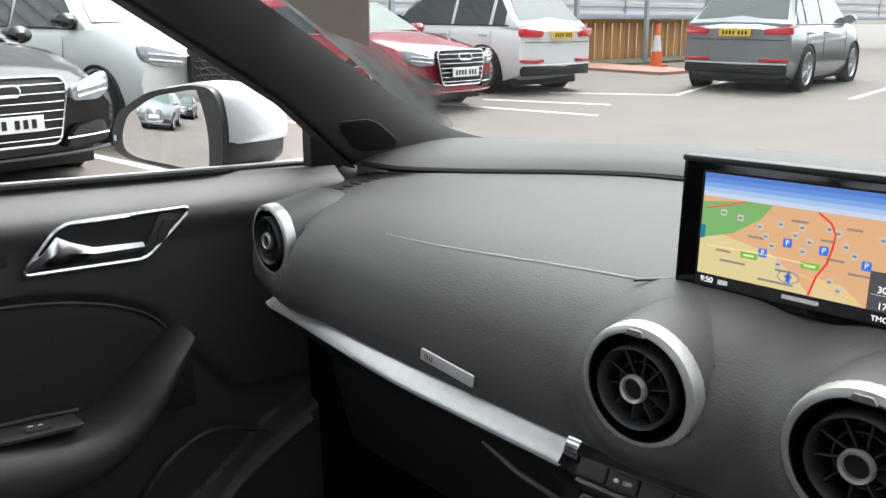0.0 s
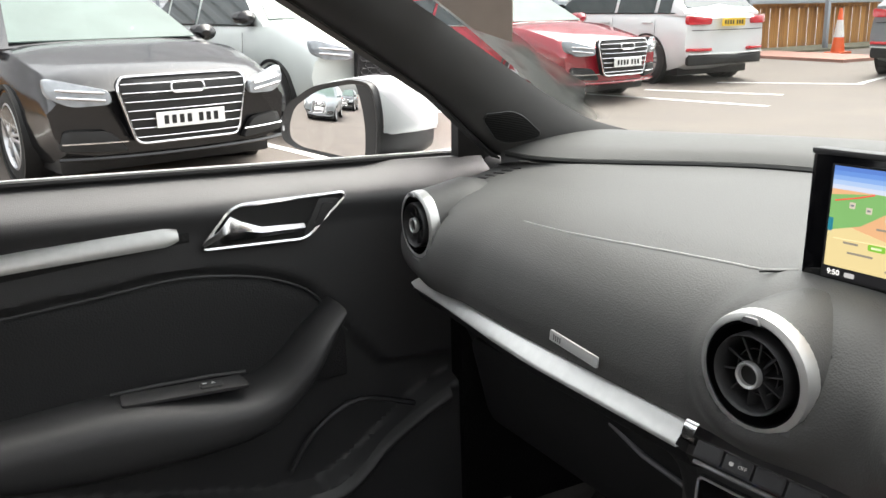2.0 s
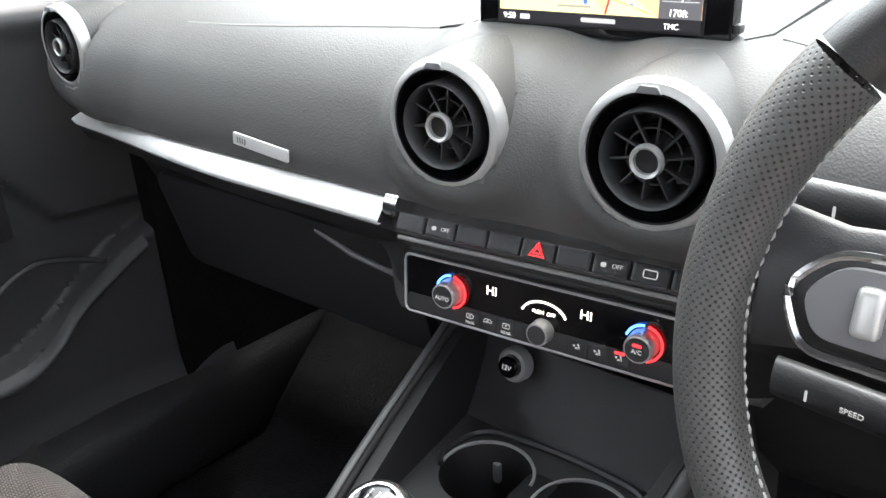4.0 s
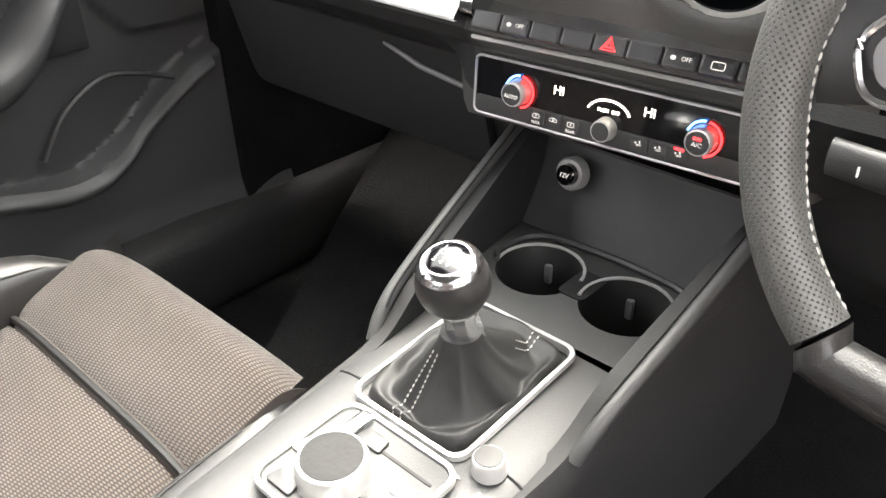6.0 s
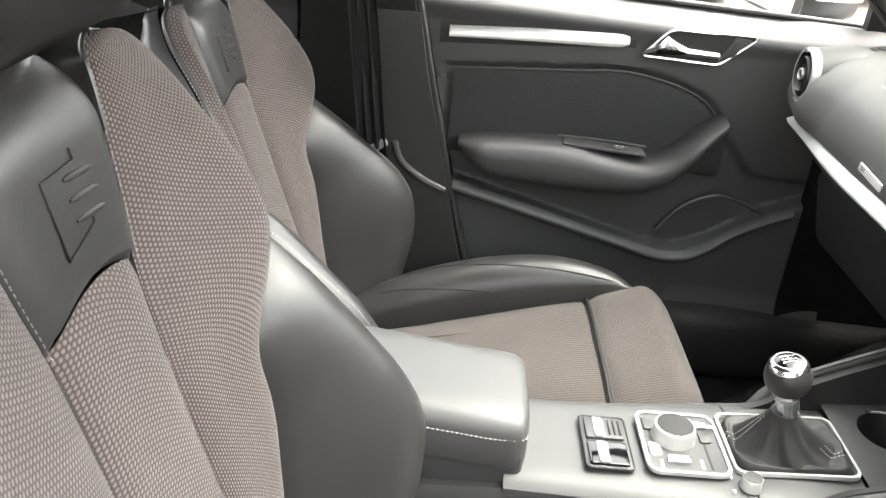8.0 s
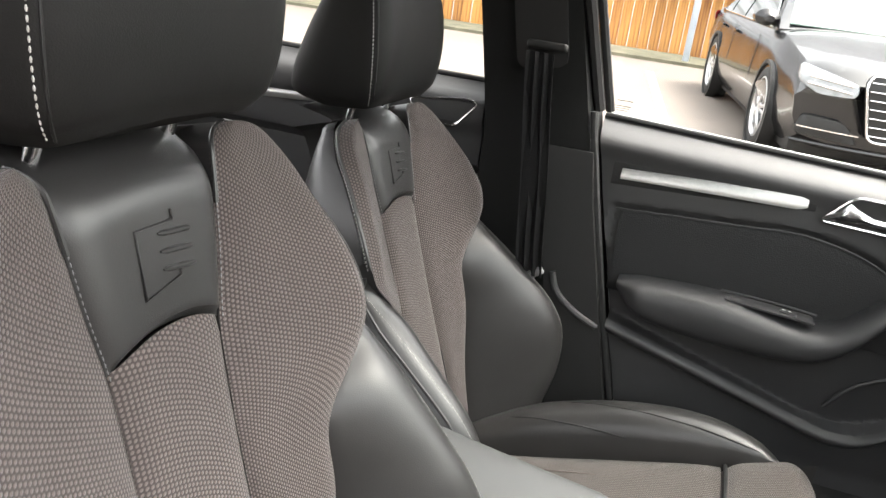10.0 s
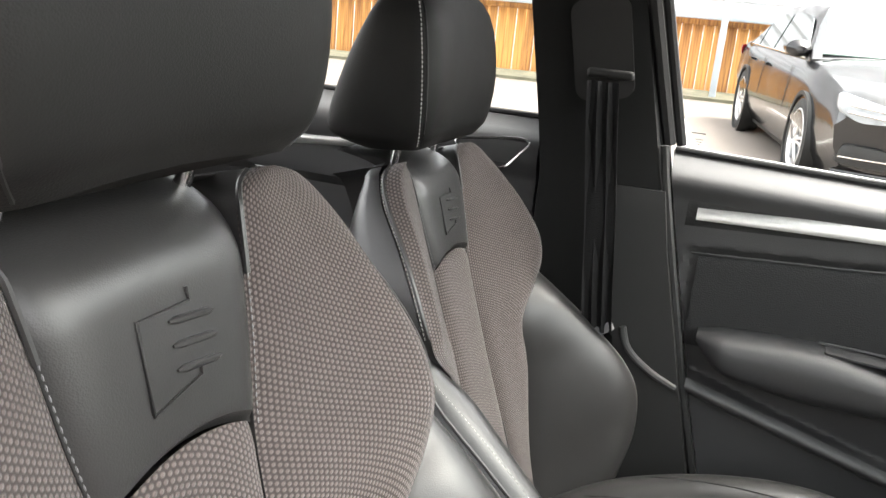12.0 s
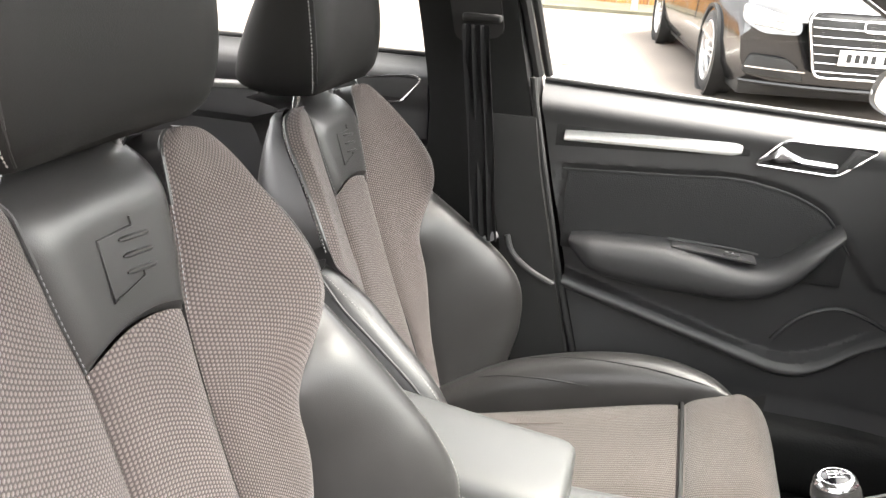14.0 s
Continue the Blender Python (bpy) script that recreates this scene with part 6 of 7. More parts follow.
part("housing", loft([mir_ring(1.0, 0.0), mir_ring(1.03, 0.010, 0.003), mir_ring(1.04, 0.035, 0.010), mir_ring(0.97, 0.075, 0.020), mir_ring(0.80, 0.110, 0.030), mir_ring(0.50, 0.132, 0.034)]), M_HARD, mir)
part("cap", loft([mir_ring(k, y, dx, -0.014) for k, y, dx in ((1.012, 0.003, 0.001), (1.050, 0.015, 0.006), (1.065, 0.037, 0.010), (0.995, 0.078, 0.021), (0.825, 0.114, 0.031), (0.53, 0.137, 0.035))]), M_WHITE, mir, "white painted cap")
GLASS_OUT = [(0.81 * x + 0.010, 0.87 * z) for x, z in MIR_OUT]
part("rim", loft([mir_ring(1.0, 0.001), mir_ring(0.985, -0.006)] + [[MM @ Vector((k * x, y, k * z)) for x, z in GLASS_OUT] for k, y in ((1.03, -0.003), (1.0, 0.003))], cap=False), M_HARD, mir, "dark grey rim")
GM = MM @ pose(0, 0, 0, -0.6, 0, 4.6)
bulge = lambda x, z: -0.0035 - (0.0105 - x * x - z * z) / 2.4
part("glass", loft([[GM @ Vector((k * x, bulge(k * x, k * z), k * z)) for x, z in GLASS_OUT] for k in (1.02, 0.85, 0.65, 0.45, 0.25, 0.08)]), M_MIRROR, mir, "bright convex mirror glass")
part("warning_mark", box((0, 0, 0), (0.004, 0.001, 0.008), 0, 1, MM @ pose(-0.110, -0.007, -0.014)), M_MARK, mir)
part("foot", box((-0.775, 0.03, 0.925), (0.08, 0.06, 0.035), 0.012, 3), M_HARD, mir)

# swing card hung behind the windscreen
card = thing("hanging_card", "brown card hung inside the windscreen, printed on its far side", "card", (-0.58, 0.04, 1.10))
cmx = frame_of((-0.456, -0.024, 1.107), (1, 0, -0.03), (0, -0.08, 1))
M_CARD = material("brown_card", (0.36, 0.29, 0.24), 0.8, tint=0.06, tint_size=0.05)
part("sheet", prism([(0, 0), (0.014, 0.13), (-0.225, 0.13), (-0.205, 0.065), (-0.075, 0.012)], 0.0012, cmx), M_CARD, card)
part("lettering", text_bm("Approved", 0.018, cmx @ pose(-0.082, 0.085, 0.0015, 0, 0, 90) @ Matrix.Diagonal((-1, 1, 1, 1))), M_BLACK, card)

# the car's own white bonnet and wing below the windscreen
solo("bonnet", sheet(lambda u, v: (lambda x: (x * (1 - 0.08 * v), ws_base(x) + 0.05 + 0.95 * v, 0.922 - 0.24 * v - 0.10 * abs(2 * u - 1) ** 3))(-0.80 + 1.6 * u), 30, 20, 0.03, (0, 0, -1)), M_WHITE, "white painted bonnet", "bonnet", "structure")
solo("car_flank", sheet(lambda u, v: (-0.80 - 0.06 * math.sin(math.pi * v), -1.9 + 3.4 * u, 0.20 + (0.745 - 0.28 * sm(0.60, 1.0, u)) * v), 24, 12, 0.03, (1, 0, 0)), M_WHITE, "white painted car flank", "car body", "structure")
for y0, y1 in ((0.40, 1.50), (-1.90, -1.02)):
    solo("car_flank", sheet(lambda u, v: (0.80 + 0.06 * math.sin(math.pi * v), y0 + (y1 - y0) * u, 0.20 + (0.70 - 0.20 * sm(0.3, 1.5, y0 + (y1 - y0) * u)) * v), 8, 12, 0.03, (-1, 0, 0)), M_WHITE, "white painted car flank", "car body", "structure")
wip = thing("wiper", "black windscreen wiper at rest", "wiper", (-0.3, 0.47, 0.965))
part("blade", tube([(-0.50, 0.415, 0.955), (-0.30, 0.465, 0.957), (0.1, 0.505, 0.957)], 0.006, 6), M_RUBBER, wip)
part("arm", tube([(-0.30, 0.472, 0.962), (0.0, 0.51, 0.960), (0.3, 0.53, 0.950)], 0.007, 6), M_HARD, wip)


# rain water smeared over the corner of the windscreen
M_SMEAR = bpy.data.materials.new("rain_smear")
M_SMEAR.use_nodes = True
sn, sl = M_SMEAR.node_tree.nodes, M_SMEAR.node_tree.links
sb, suv = sn["Principled BSDF"], sn.new("ShaderNodeTexCoord")
sb.inputs["Base Color"].default_value, sb.inputs["Roughness"].default_value = (0.84, 0.83, 0.83, 1), 0.3
smap, sno, srg, sgr, sml = sn.new("ShaderNodeMapping"), sn.new("ShaderNodeTexNoise"), sn.new("ShaderNodeMapRange"), sn.new("ShaderNodeTexNoise"), sn.new("ShaderNodeMath")
smap.inputs["Scale"].default_value = (60, 14, 14)
smap.inputs["Rotation"].default_value = (0, 0, 0.5)
sno.inputs["Scale"].default_value, sno.inputs["Detail"].default_value = 1.0, 6
sgr.inputs["Scale"].default_value, sgr.inputs["Detail"].default_value = 9.0, 2
srg.inputs["From Min"].default_value, srg.inputs["From Max"].default_value, srg.inputs["To Max"].default_value = 0.27, 0.55, 2.3
sml.operation = "MULTIPLY"
sl.new(suv.outputs["Object"], smap.inputs["Vector"])
sl.new(smap.outputs[0], sno.inputs["Vector"])
sl.new(suv.outputs["Object"], sgr.inputs["Vector"])
sl.new(sgr.outputs[0], srg.inputs["Value"])
sl.new(sno.outputs[0], sml.inputs[0])
sl.new(srg.outputs[0], sml.inputs[1])
sfu, sfs, sfr, sff = sn.new("ShaderNodeUVMap"), sn.new("ShaderNodeSeparateXYZ"), sn.new("ShaderNodeMapRange"), sn.new("ShaderNodeMath")
sfr.inputs["From Min"].default_value, sfr.inputs["From Max"].default_value = 0.015, 0.075
sfr.inputs["To Min"].default_value, sfr.inputs["To Max"].default_value = 1.0, 0.0
sff.operation, sff.use_clamp = "MULTIPLY", True
sl.new(sfu.outputs[0], sfs.inputs[0])
sl.new(sfs.outputs["X"], sfr.inputs["Value"])
sl.new(sfr.outputs[0], sff.inputs[0])
sl.new(sml.outputs[0], sff.inputs[1])
sl.new(sff.outputs[0], sb.inputs["Alpha"])


def smear_pt(u, v):
    k = 0.05 + 0.45 * v
    wide = lut([(0.05, 0.050), (0.10, 0.085), (0.20, 0.080), (0.30, 0.060), (0.40, 0.038), (0.50, 0.016)], k)
    x = -0.690 + wide * u
    return (x * (1 - 0.16 * k), ws_base(x) - k * (0.88 - 0.2 * x * x) + 0.004, 0.955 + 0.42 * k + 0.05 * math.sin(math.pi * k) + 0.004)


smear = solo("rain_water", sheet(smear_pt, 10, 20), M_SMEAR, "smeared rain water on the windscreen corner", "water", "structure")
smear.visible_shadow = False


# ---- outside: ground, fence, cars ----
def ground_z(x, y):
    return 0.06 + 0.03 * (-6.9 - x) + 0.005 * y


M_TARMAC = material("worn_tarmac", (0.140, 0.118, 0.101), 0.75, grain=0.5, grain_size=0.012, tint=0.16, tint_size=0.9)
M_LINE = material("worn_white_line", (0.72, 0.71, 0.69), 0.7, tint=0.12, tint_size=0.08)
M_WOOD = material("orange_fence_timber", (0.42, 0.185, 0.055), 0.75)
wdn, wdl = M_WOOD.node_tree.nodes, M_WOOD.node_tree.links
wdc, wdm, wdt, wdo, wds, wdr = wdn.new("ShaderNodeTexCoord"), wdn.new("ShaderNodeMapping"), wdn.new("ShaderNodeTexNoise"), wdn.new("ShaderNodeObjectInfo"), wdn.new("ShaderNodeMath"), wdn.new("ShaderNodeValToRGB")
wdm.inputs["Scale"].default_value = (30, 30, 1.6)
wdt.inputs["Detail"].default_value, wdt.inputs["Scale"].default_value = 6, 1.0
wds.operation, wds.inputs[1].default_value = "MULTIPLY_ADD", 0.28
wdr.color_ramp.elements[0].position, wdr.color_ramp.elements[0].color = 0.36, (0.15, 0.055, 0.016, 1)
wdr.color_ramp.elements[1].position, wdr.color_ramp.elements[1].color = 0.86, (0.56, 0.27, 0.075, 1)
wdl.new(wdc.outputs["Object"], wdm.inputs["Vector"])
wdl.new(wdm.outputs[0], wdt.inputs["Vector"])
wdl.new(wdo.outputs["Random"], wds.inputs[0])
wdl.new(wdt.outputs[0], wds.inputs[2])
wdl.new(wds.outputs[0], wdr.inputs["Fac"])
wdl.new(wdr.outputs[0], wdn["Principled BSDF"].inputs["Base Color"])
M_STEEL = material("grey_profiled_steel", (0.56, 0.56, 0.58), 0.5, tint=0.06, tint_size=0.7)
M_POST = material("grey_steel_post", (0.30, 0.33, 0.36), 0.5, tint=0.1, tint_size=0.2)
M_GRASS = material("dull_grass", (0.110, 0.105, 0.070), 0.95, grain=0.8, grain_size=0.03, tint=0.35, tint_size=0.3)
M_PAVE = material("red_paving", (0.36, 0.19, 0.15), 0.8, grain=0.4, grain_size=0.06, tint=0.15, tint_size=0.3)
M_WALL = material("pale_wall", (0.55, 0.54, 0.52), 0.8, tint=0.08, tint_size=1.2)

solo("ground", sheet(lambda u, v: (lambda x, y: (x, y, ground_z(max(-60, min(60, x)), max(-60, min(60, y)))))(-400 + 800 * (u ** 1.0), -400 + 800 * v), 160, 160), M_TARMAC, "worn brownish car park tarmac", "ground", "structure")


def line(p, q, w=0.10):
    a, b = Vector((*p, 0)), Vector((*q, 0))
    d = (b - a).normalized()
    s = Vector((-d.y, d.x, 0)) * w / 2
    def f(u, v):
        r = a.lerp(b, u) + s * (2 * v - 1)
        return (r.x, r.y, ground_z(r.x, r.y) + 0.004)
    solo("road_marking", sheet(f, 12, 1, 0.002, (0, 0, -1)), M_LINE, "worn white parking bay line", "marking", "structure")


line((-11.4, -1.62), (-6.3, -0.86))
line((-10.6, 1.45), (-5.9, 2.22))
line((-10.9, 4.2), (-6.2, 4.95))
line((-10.6, 6.75), (-6.6, 7.95))
line((-9.0, 8.2), (-7.3, 9.1))
line((-9.1, 9.8), (-7.5, 11.15))
line((-7.6, 11.2), (-9.0, 15.5))
line((-5.5, 12.7), (-6.2, 16.5))
line((-2.6, 12.6), (-2.8, 16.5))
line((5.2, -6), (5.2, -1)), line((5.2, 1), (5.2, 6))
solo("verge", sheet(lambda u, v: (lambda x, y: (x, y, ground_z(x, y) + 0.05))(-14.2 + 1.3 * u, -12 + 34 * v), 4, 40, 0.06, (0, 0, -1)), M_GRASS, "strip of dull grass along the fence", "grass", "structure")
solo("pavement", sheet(lambda u, v: (lambda x, y: (x, y, ground_z(x, y) + 0.06))(-13.3 + 3.0 * u, 14.6 + 1.6 * v), 8, 6, 0.08, (0, 0, -1)), M_PAVE, "red paved path by the fence", "pavement", "structure")

# timber fence with steel posts and profiled sheeting above
fence = thing("fence", "orange timber board fence on grey steel posts", "fence", (-14.3, 4, 0.25))
board_me = None
for k in range(190):
    y = -12.0 + 0.18 * k
    g = ground_z(-14.3, y)
    if board_me is None:
        board_me = put("fence_board", box((0, 0, 0.66), (0.022, 0.172, 1.32), 0.006, 1), M_WOOD)
        b = board_me
    else:
        b = new("fence_board", board_me.data)
    b.parent = fence
    b.location = (0.022 * (k % 2), y - 4, g + 0.03 - 0.25)
for k in range(12):
    y = -9.53 + 2.75 * k
    g = ground_z(-12.6, y)
    post = part("post", box((-13.2, y, g + 0.9), (0.10, 0.10, 1.9), 0.01), M_POST, fence, "grey steel post")
part("rail", box((-14.24, 4, 1.42), (0.06, 34, 0.10), 0.01), M_WOOD, fence)
cladding = thing("steel_sheeting", "grey profiled steel sheeting above the timber fence", "wall", (-14.2, 6, 1.5), kind="structure")


def clad(u, v):
    z = 1.50 + 4.2 * v
    t = (z * 4.0) % 1.0
    d = 0.05 * (sm(0.0, 0.12, t) - sm(0.5, 0.62, t))
    return (-13.95 + d, -40 + 90 * u, z)


part("sheet", sheet(clad, 4, 260), M_STEEL, cladding, smooth=False)
for k in range(16):
    part("sheet_joint", box((-13.90, -34 + 5.2 * k, 3.5), (0.03, 0.05, 4.0), 0.004), M_POST, cladding)
part("sill_channel", box((-13.93, 5, 1.52), (0.16, 90, 0.12), 0.02), M_POST, cladding)

# far side: unseen wall and windows behind the camera, added to close the place and cut side light
far_wall = thing("unseen_wall", "unseen pale wall added across the yard to cut side light", "building", (14.0, 0, 0), kind="structure")
part("wall", box((14.0, 0, 2.4), (0.4, 60, 6.5), 0.02), M_WALL, far_wall)
for k in range(14):
    w = part("window", box((13.77, -26 + 4 * k, 1.6), (0.12, 3.2, 3.6), 0.02), M_GLOSS, far_wall)

M_TYRE = material("tyre_rubber", (0.018, 0.018, 0.018), 0.8, grain=0.4, grain_size=0.01, tint=0.2)
M_ALLOY = material("silver_alloy", (0.55, 0.55, 0.56), 0.35, 0.9, tint=0.05)
M_DGLASS = material("dark_car_glass", (0.05, 0.065, 0.065), 0.05, coat=0.5)
# greenish glass, with the sky's pale reflection put into its base colour
M_PGLASS = material("sky_pale_windscreen", (0.10, 0.135, 0.122), 0.12, tint=0.12, tint_size=0.5, spec=0.22)
M_LAMP = material("clear_headlamp", (0.26, 0.28, 0.30), 0.12, coat=1.0, tint=0.2, tint_size=0.06)
M_REDLAMP = material("red_tail_lamp", (0.55, 0.02, 0.03), 0.15, coat=1.0, tint=0.15, tint_size=0.08)
M_PLATEW = material("white_plate", (0.78, 0.78, 0.76), 0.5)
M_PLATEY = material("yellow_plate", (0.80, 0.52, 0.04), 0.5)
M_BLACKCAR = material("black_car_paint", (0.006, 0.006, 0.007), 0.22, coat=0.45, tint=0.05, spec=0.35)
M_REDCAR = material("red_car_paint", (0.30, 0.010, 0.022), 0.25, coat=1.0, tint=0.04)
M_GREYCAR = material("blue_grey_car_paint", (0.20, 0.225, 0.235), 0.3, 0.2, coat=1.0, tint=0.04)
M_PALECAR = material("pale_grey_car_paint", (0.60, 0.64, 0.62), 0.25, coat=1.0, tint=0.03)


def parked_car(x, y, heading, label, paint, L, Wd, Ht, wb, hood, beltz, cab, rear_style, rim, low_dark=False, wheel_r=0.34, front=True, grille="bars"):
    """heading: degrees of its nose from +x. cab: x of screen foot, roof start, roof end, tail foot."""
    base = Vector((x, y, ground_z(x, y)))
    c = new("parked_car")
    c.matrix_basis = pose(*base, 1.72 * math.sin(radians(heading)), 1.72 * math.cos(radians(heading)), heading)
    BASE[c.name] = Vector((0, 0, 0))
    tagged(c, label, "car", "parked cars")
    hw, cl = Wd / 2, 0.17
    nose, tail = 0.22, 0.12

    def deck(q):
        """Height of the lower body's top along the car."""
        a = lin([(-L / 2, beltz - 0.06 if rear_style == "suv" else hood + 0.06), (-L / 2 + 0.25, beltz), (cab[3], beltz), (cab[0], beltz + 0.02), (cab[0] + 0.35, hood + 0.02), (L / 2 - 0.25, hood - 0.13), (L / 2, hood - 0.24)], q)
        return a

    def skirt(q):
        return cl + 0.10 * sm(L / 2 - 0.5, L / 2, q) + 0.12 * sm(-L / 2 + 0.5, -L / 2, q)

    def bend(p):
        k = abs(p[1]) / hw
        f = sm(L / 2 - 1.1, L / 2, p[0])
        r = sm(-L / 2 + 0.9, -L / 2, p[0])
        return (p[0] - nose * f * k ** 2.6 + tail * r * k ** 3, p[1] * (1 - 0.06 * f - 0.05 * r), p[2])

    def ring(q):
        t, b = deck(q), skirt(q)
        e = 0.10 * (sm(L / 2 - 0.12, L / 2, q) + sm(-L / 2 + 0.10, -L / 2, q))
        half = [(0, b), (0.72 * hw, b), (0.90 * hw, b + 0.03), (0.975 * hw, b + 0.16), (1.0 * hw, b + 0.34), (0.985 * hw, (t + b) / 2 + 0.12), (0.965 * hw, t - 0.10), (0.90 * hw, t - 0.02), (0.70 * hw, t + 0.015), (0.35 * hw, t + 0.035), (0, t + 0.04)]
        half = [(w, z + e * ((t + b) / 2 - z)) for w, z in half]
        return [bend((q, w, z)) for w, z in half] + [bend((q, -w, z)) for w, z in half[-2:0:-1]]
    qs = [-L / 2, -L / 2 + 0.06, -L / 2 + 0.15, -L / 2 + 0.3] + list(np.linspace(-L / 2 + 0.5, L / 2 - 0.5, 24)) + [L / 2 - 0.35, L / 2 - 0.2, L / 2 - 0.10, L / 2 - 0.04, L / 2]
    body = part("body", loft([ring(q) for q in qs]), paint, c)
    part("underbody", box((0, 0, cl + 0.03), (L * 0.86, Wd * 0.86, 0.14), 0.03), M_BLACK, c)

    roofw = 0.70 * hw

    def roof(q):
        return lin([(cab[3], beltz), (cab[2], Ht - 0.03), ((cab[1] + cab[2]) / 2, Ht), (cab[1], Ht - 0.02), (cab[0], beltz + 0.02)], q)

    def cabw(z):
        return 0.90 * hw + (roofw - 0.90 * hw) * max(0, (z - beltz)) / (Ht - beltz)

    def cring(q):
        z = max(roof(q), beltz + 0.015)
        w1 = cabw(z)
        b0 = beltz - 0.03
        half = [(0.90 * hw, b0), (cabw(beltz + (z - beltz) * 0.5) + 0.01, beltz + (z - beltz) * 0.5), (w1 + 0.005, z - 0.06 * min(1, (z - beltz) * 3)), (w1 - 0.06, z), (w1 * 0.5, z + 0.015), (0, z + 0.02)]
        return [(q, w, zz) for w, zz in half] + [(q, -w, zz) for w, zz in half[-2::-1]]
    cq = sorted(set([cab[3], cab[2], cab[1], cab[0]] + list(np.linspace(cab[3], cab[0], 22))))
    part("cabin", loft([cring(q) for q in cq]), paint, c)
    # glass laid on the cabin
    def across(q0, q1, name):
        part(name, sheet(lambda u, v: (lambda q: (q, (2 * u - 1) * (cabw(roof(q)) - 0.075), roof(q) + 0.024 + (0.0 if v else 0)))(q0 + (q1 - q0) * v), 8, 8, 0.01, (0, 0, -1)), M_PGLASS if name == "windscreen" else M_DGLASS, c, "greenish windscreen with pale sky reflection in its colour" if name == "windscreen" else "dark rear window")
    across(cab[0] - 0.05, cab[1] + 0.06, "windscreen")
    across(cab[3] + 0.07, cab[2] - 0.05, "rear_window")
    mid = cab[0] - (cab[0] - cab[3]) * 0.52
    for sd in (-1, 1):
        for q0, q1 in ((mid + 0.04, cab[0] - 0.28), (mid - 0.85, mid - 0.04), (cab[3] + 0.30, mid - 0.93)):
            if q1 - q0 < 0.15:
                continue
            def f(u, v):
                q = q0 + (q1 - q0) * u
                zt = min(roof(q) - 0.085, Ht - 0.10)
                z0 = beltz + 0.02
                z = z0 + max(0.01, zt - z0) * v
                return (q, sd * (cabw(z) + 0.017), z)
            part("side_window", sheet(f, 8, 5, 0.01, (0, -sd, 0)), M_DGLASS, c, "dark side window")
        part("window_line", tube([(q, sd * (0.905 * hw), beltz + 0.012) for q in np.linspace(cab[3] + 0.2, cab[0] - 0.2, 12)], 0.009, 6), M_CHROME if not low_dark else M_BLACK, c)
        # door seams and handles
        for q in (cab[0] - 0.35, mid, mid - 0.95):
            part("door_seam", tube([(q, sd * hw * 0.972, beltz - 0.06), (q - 0.01, sd * hw * 0.990, (beltz + cl) / 2 + 0.12), (q - 0.01, sd * hw * 0.999, cl + 0.36)], 0.003, 4), M_BLACK, c)
        for q in (mid + 0.14, mid - 0.80):
            part("door_handle", box((q, sd * hw * 0.992, beltz - 0.13), (0.20, 0.03, 0.03), 0.01), paint, c)
        mr = part("mirror", loft([[(cab[0] - 0.25 + d, sd * (0.90 * hw + 0.08 + 0.11 * math.cos(t)), beltz + 0.09 + 0.075 * math.sin(t)) for t in np.linspace(0, math.tau, 17)[:-1]] for d in (-0.06, 0.0, 0.06)] + [[(cab[0] - 0.14, sd * (0.90 * hw + 0.07 + 0.05 * math.cos(t)), beltz + 0.08 + 0.03 * math.sin(t)) for t in np.linspace(0, math.tau, 17)[:-1]]]), M_BLACKCAR if paint in (M_WHITE, M_PALECAR, M_BLACKCAR) else paint, c)
        # wheels with arches
        for q in (-wb / 2 - 0.02, wb / 2 - 0.02):
            am = frame_of((q, sd * (hw * 0.90), wheel_r + 0.0), (1, 0, 0), (0, 0, 1)) if sd < 0 else frame_of((q, sd * (hw * 0.90), wheel_r), (-1, 0, 0), (0, 0, 1))
            part("wheel_arch", spin([(wheel_r + 0.045, 0.0), (wheel_r + 0.045, hw * 0.106), (wheel_r + 0.015, hw * 0.104), (wheel_r + 0.010, -0.02), (0, -0.02)], 40, am), M_BLACK, c)
            am = am @ pose(0, 0, -0.022)
            w = part("wheel", spin([(wheel_r * 0.70, 0.075), (wheel_r * 0.74, 0.115), (wheel_r * 0.90, 0.118), (wheel_r * 0.98, 0.10), (wheel_r, 0.07), (wheel_r, -0.10), (wheel_r * 0.6, -0.10)], 40, am), M_TYRE, c, "black tyre")
            part("rim", spin([(wheel_r * 0.73, 0.112), (wheel_r * 0.69, 0.118), (wheel_r * 0.66, 0.09), (wheel_r * 0.64, 0.04)], 40, am), rim, w, "alloy rim")
            part("brake_disc", spin([(wheel_r * 0.66, 0.03), (0, 0.03)], 24, am), M_BLACK, w)
            for k in range(10):
                part("rim_spoke", box((0, 0, 0), (wheel_r * 0.56, 0.026, 0.022), 0.006, 1, am @ pose(0, 0, 0.098, 0, 0, 72 * (k // 2) + (10 if k % 2 else -10)) @ pose(wheel_r * 0.40, 0, 0, 0, 6)), rim, w)
            part("hub", spin([(0.06, 0.09), (0.055, 0.108), (0, 0.110)], 16, am), rim, w)

    def F(yy, z, off=0.0):
        """A place on the nose."""
        k = min(1, abs(yy) / (hw * 0.94))
        top = hood - 0.24
        return Vector((L / 2 - nose * k ** 2.6 - 0.30 * max(0, z - top) - 0.02 + off, yy, z))

    def Rr(yy, z, off=0.0):
        k = min(1, abs(yy) / (hw * 0.95))
        return Vector((-L / 2 + tail * k ** 3 + 0.10 * max(0, z - beltz + 0.05) - off, yy, z))

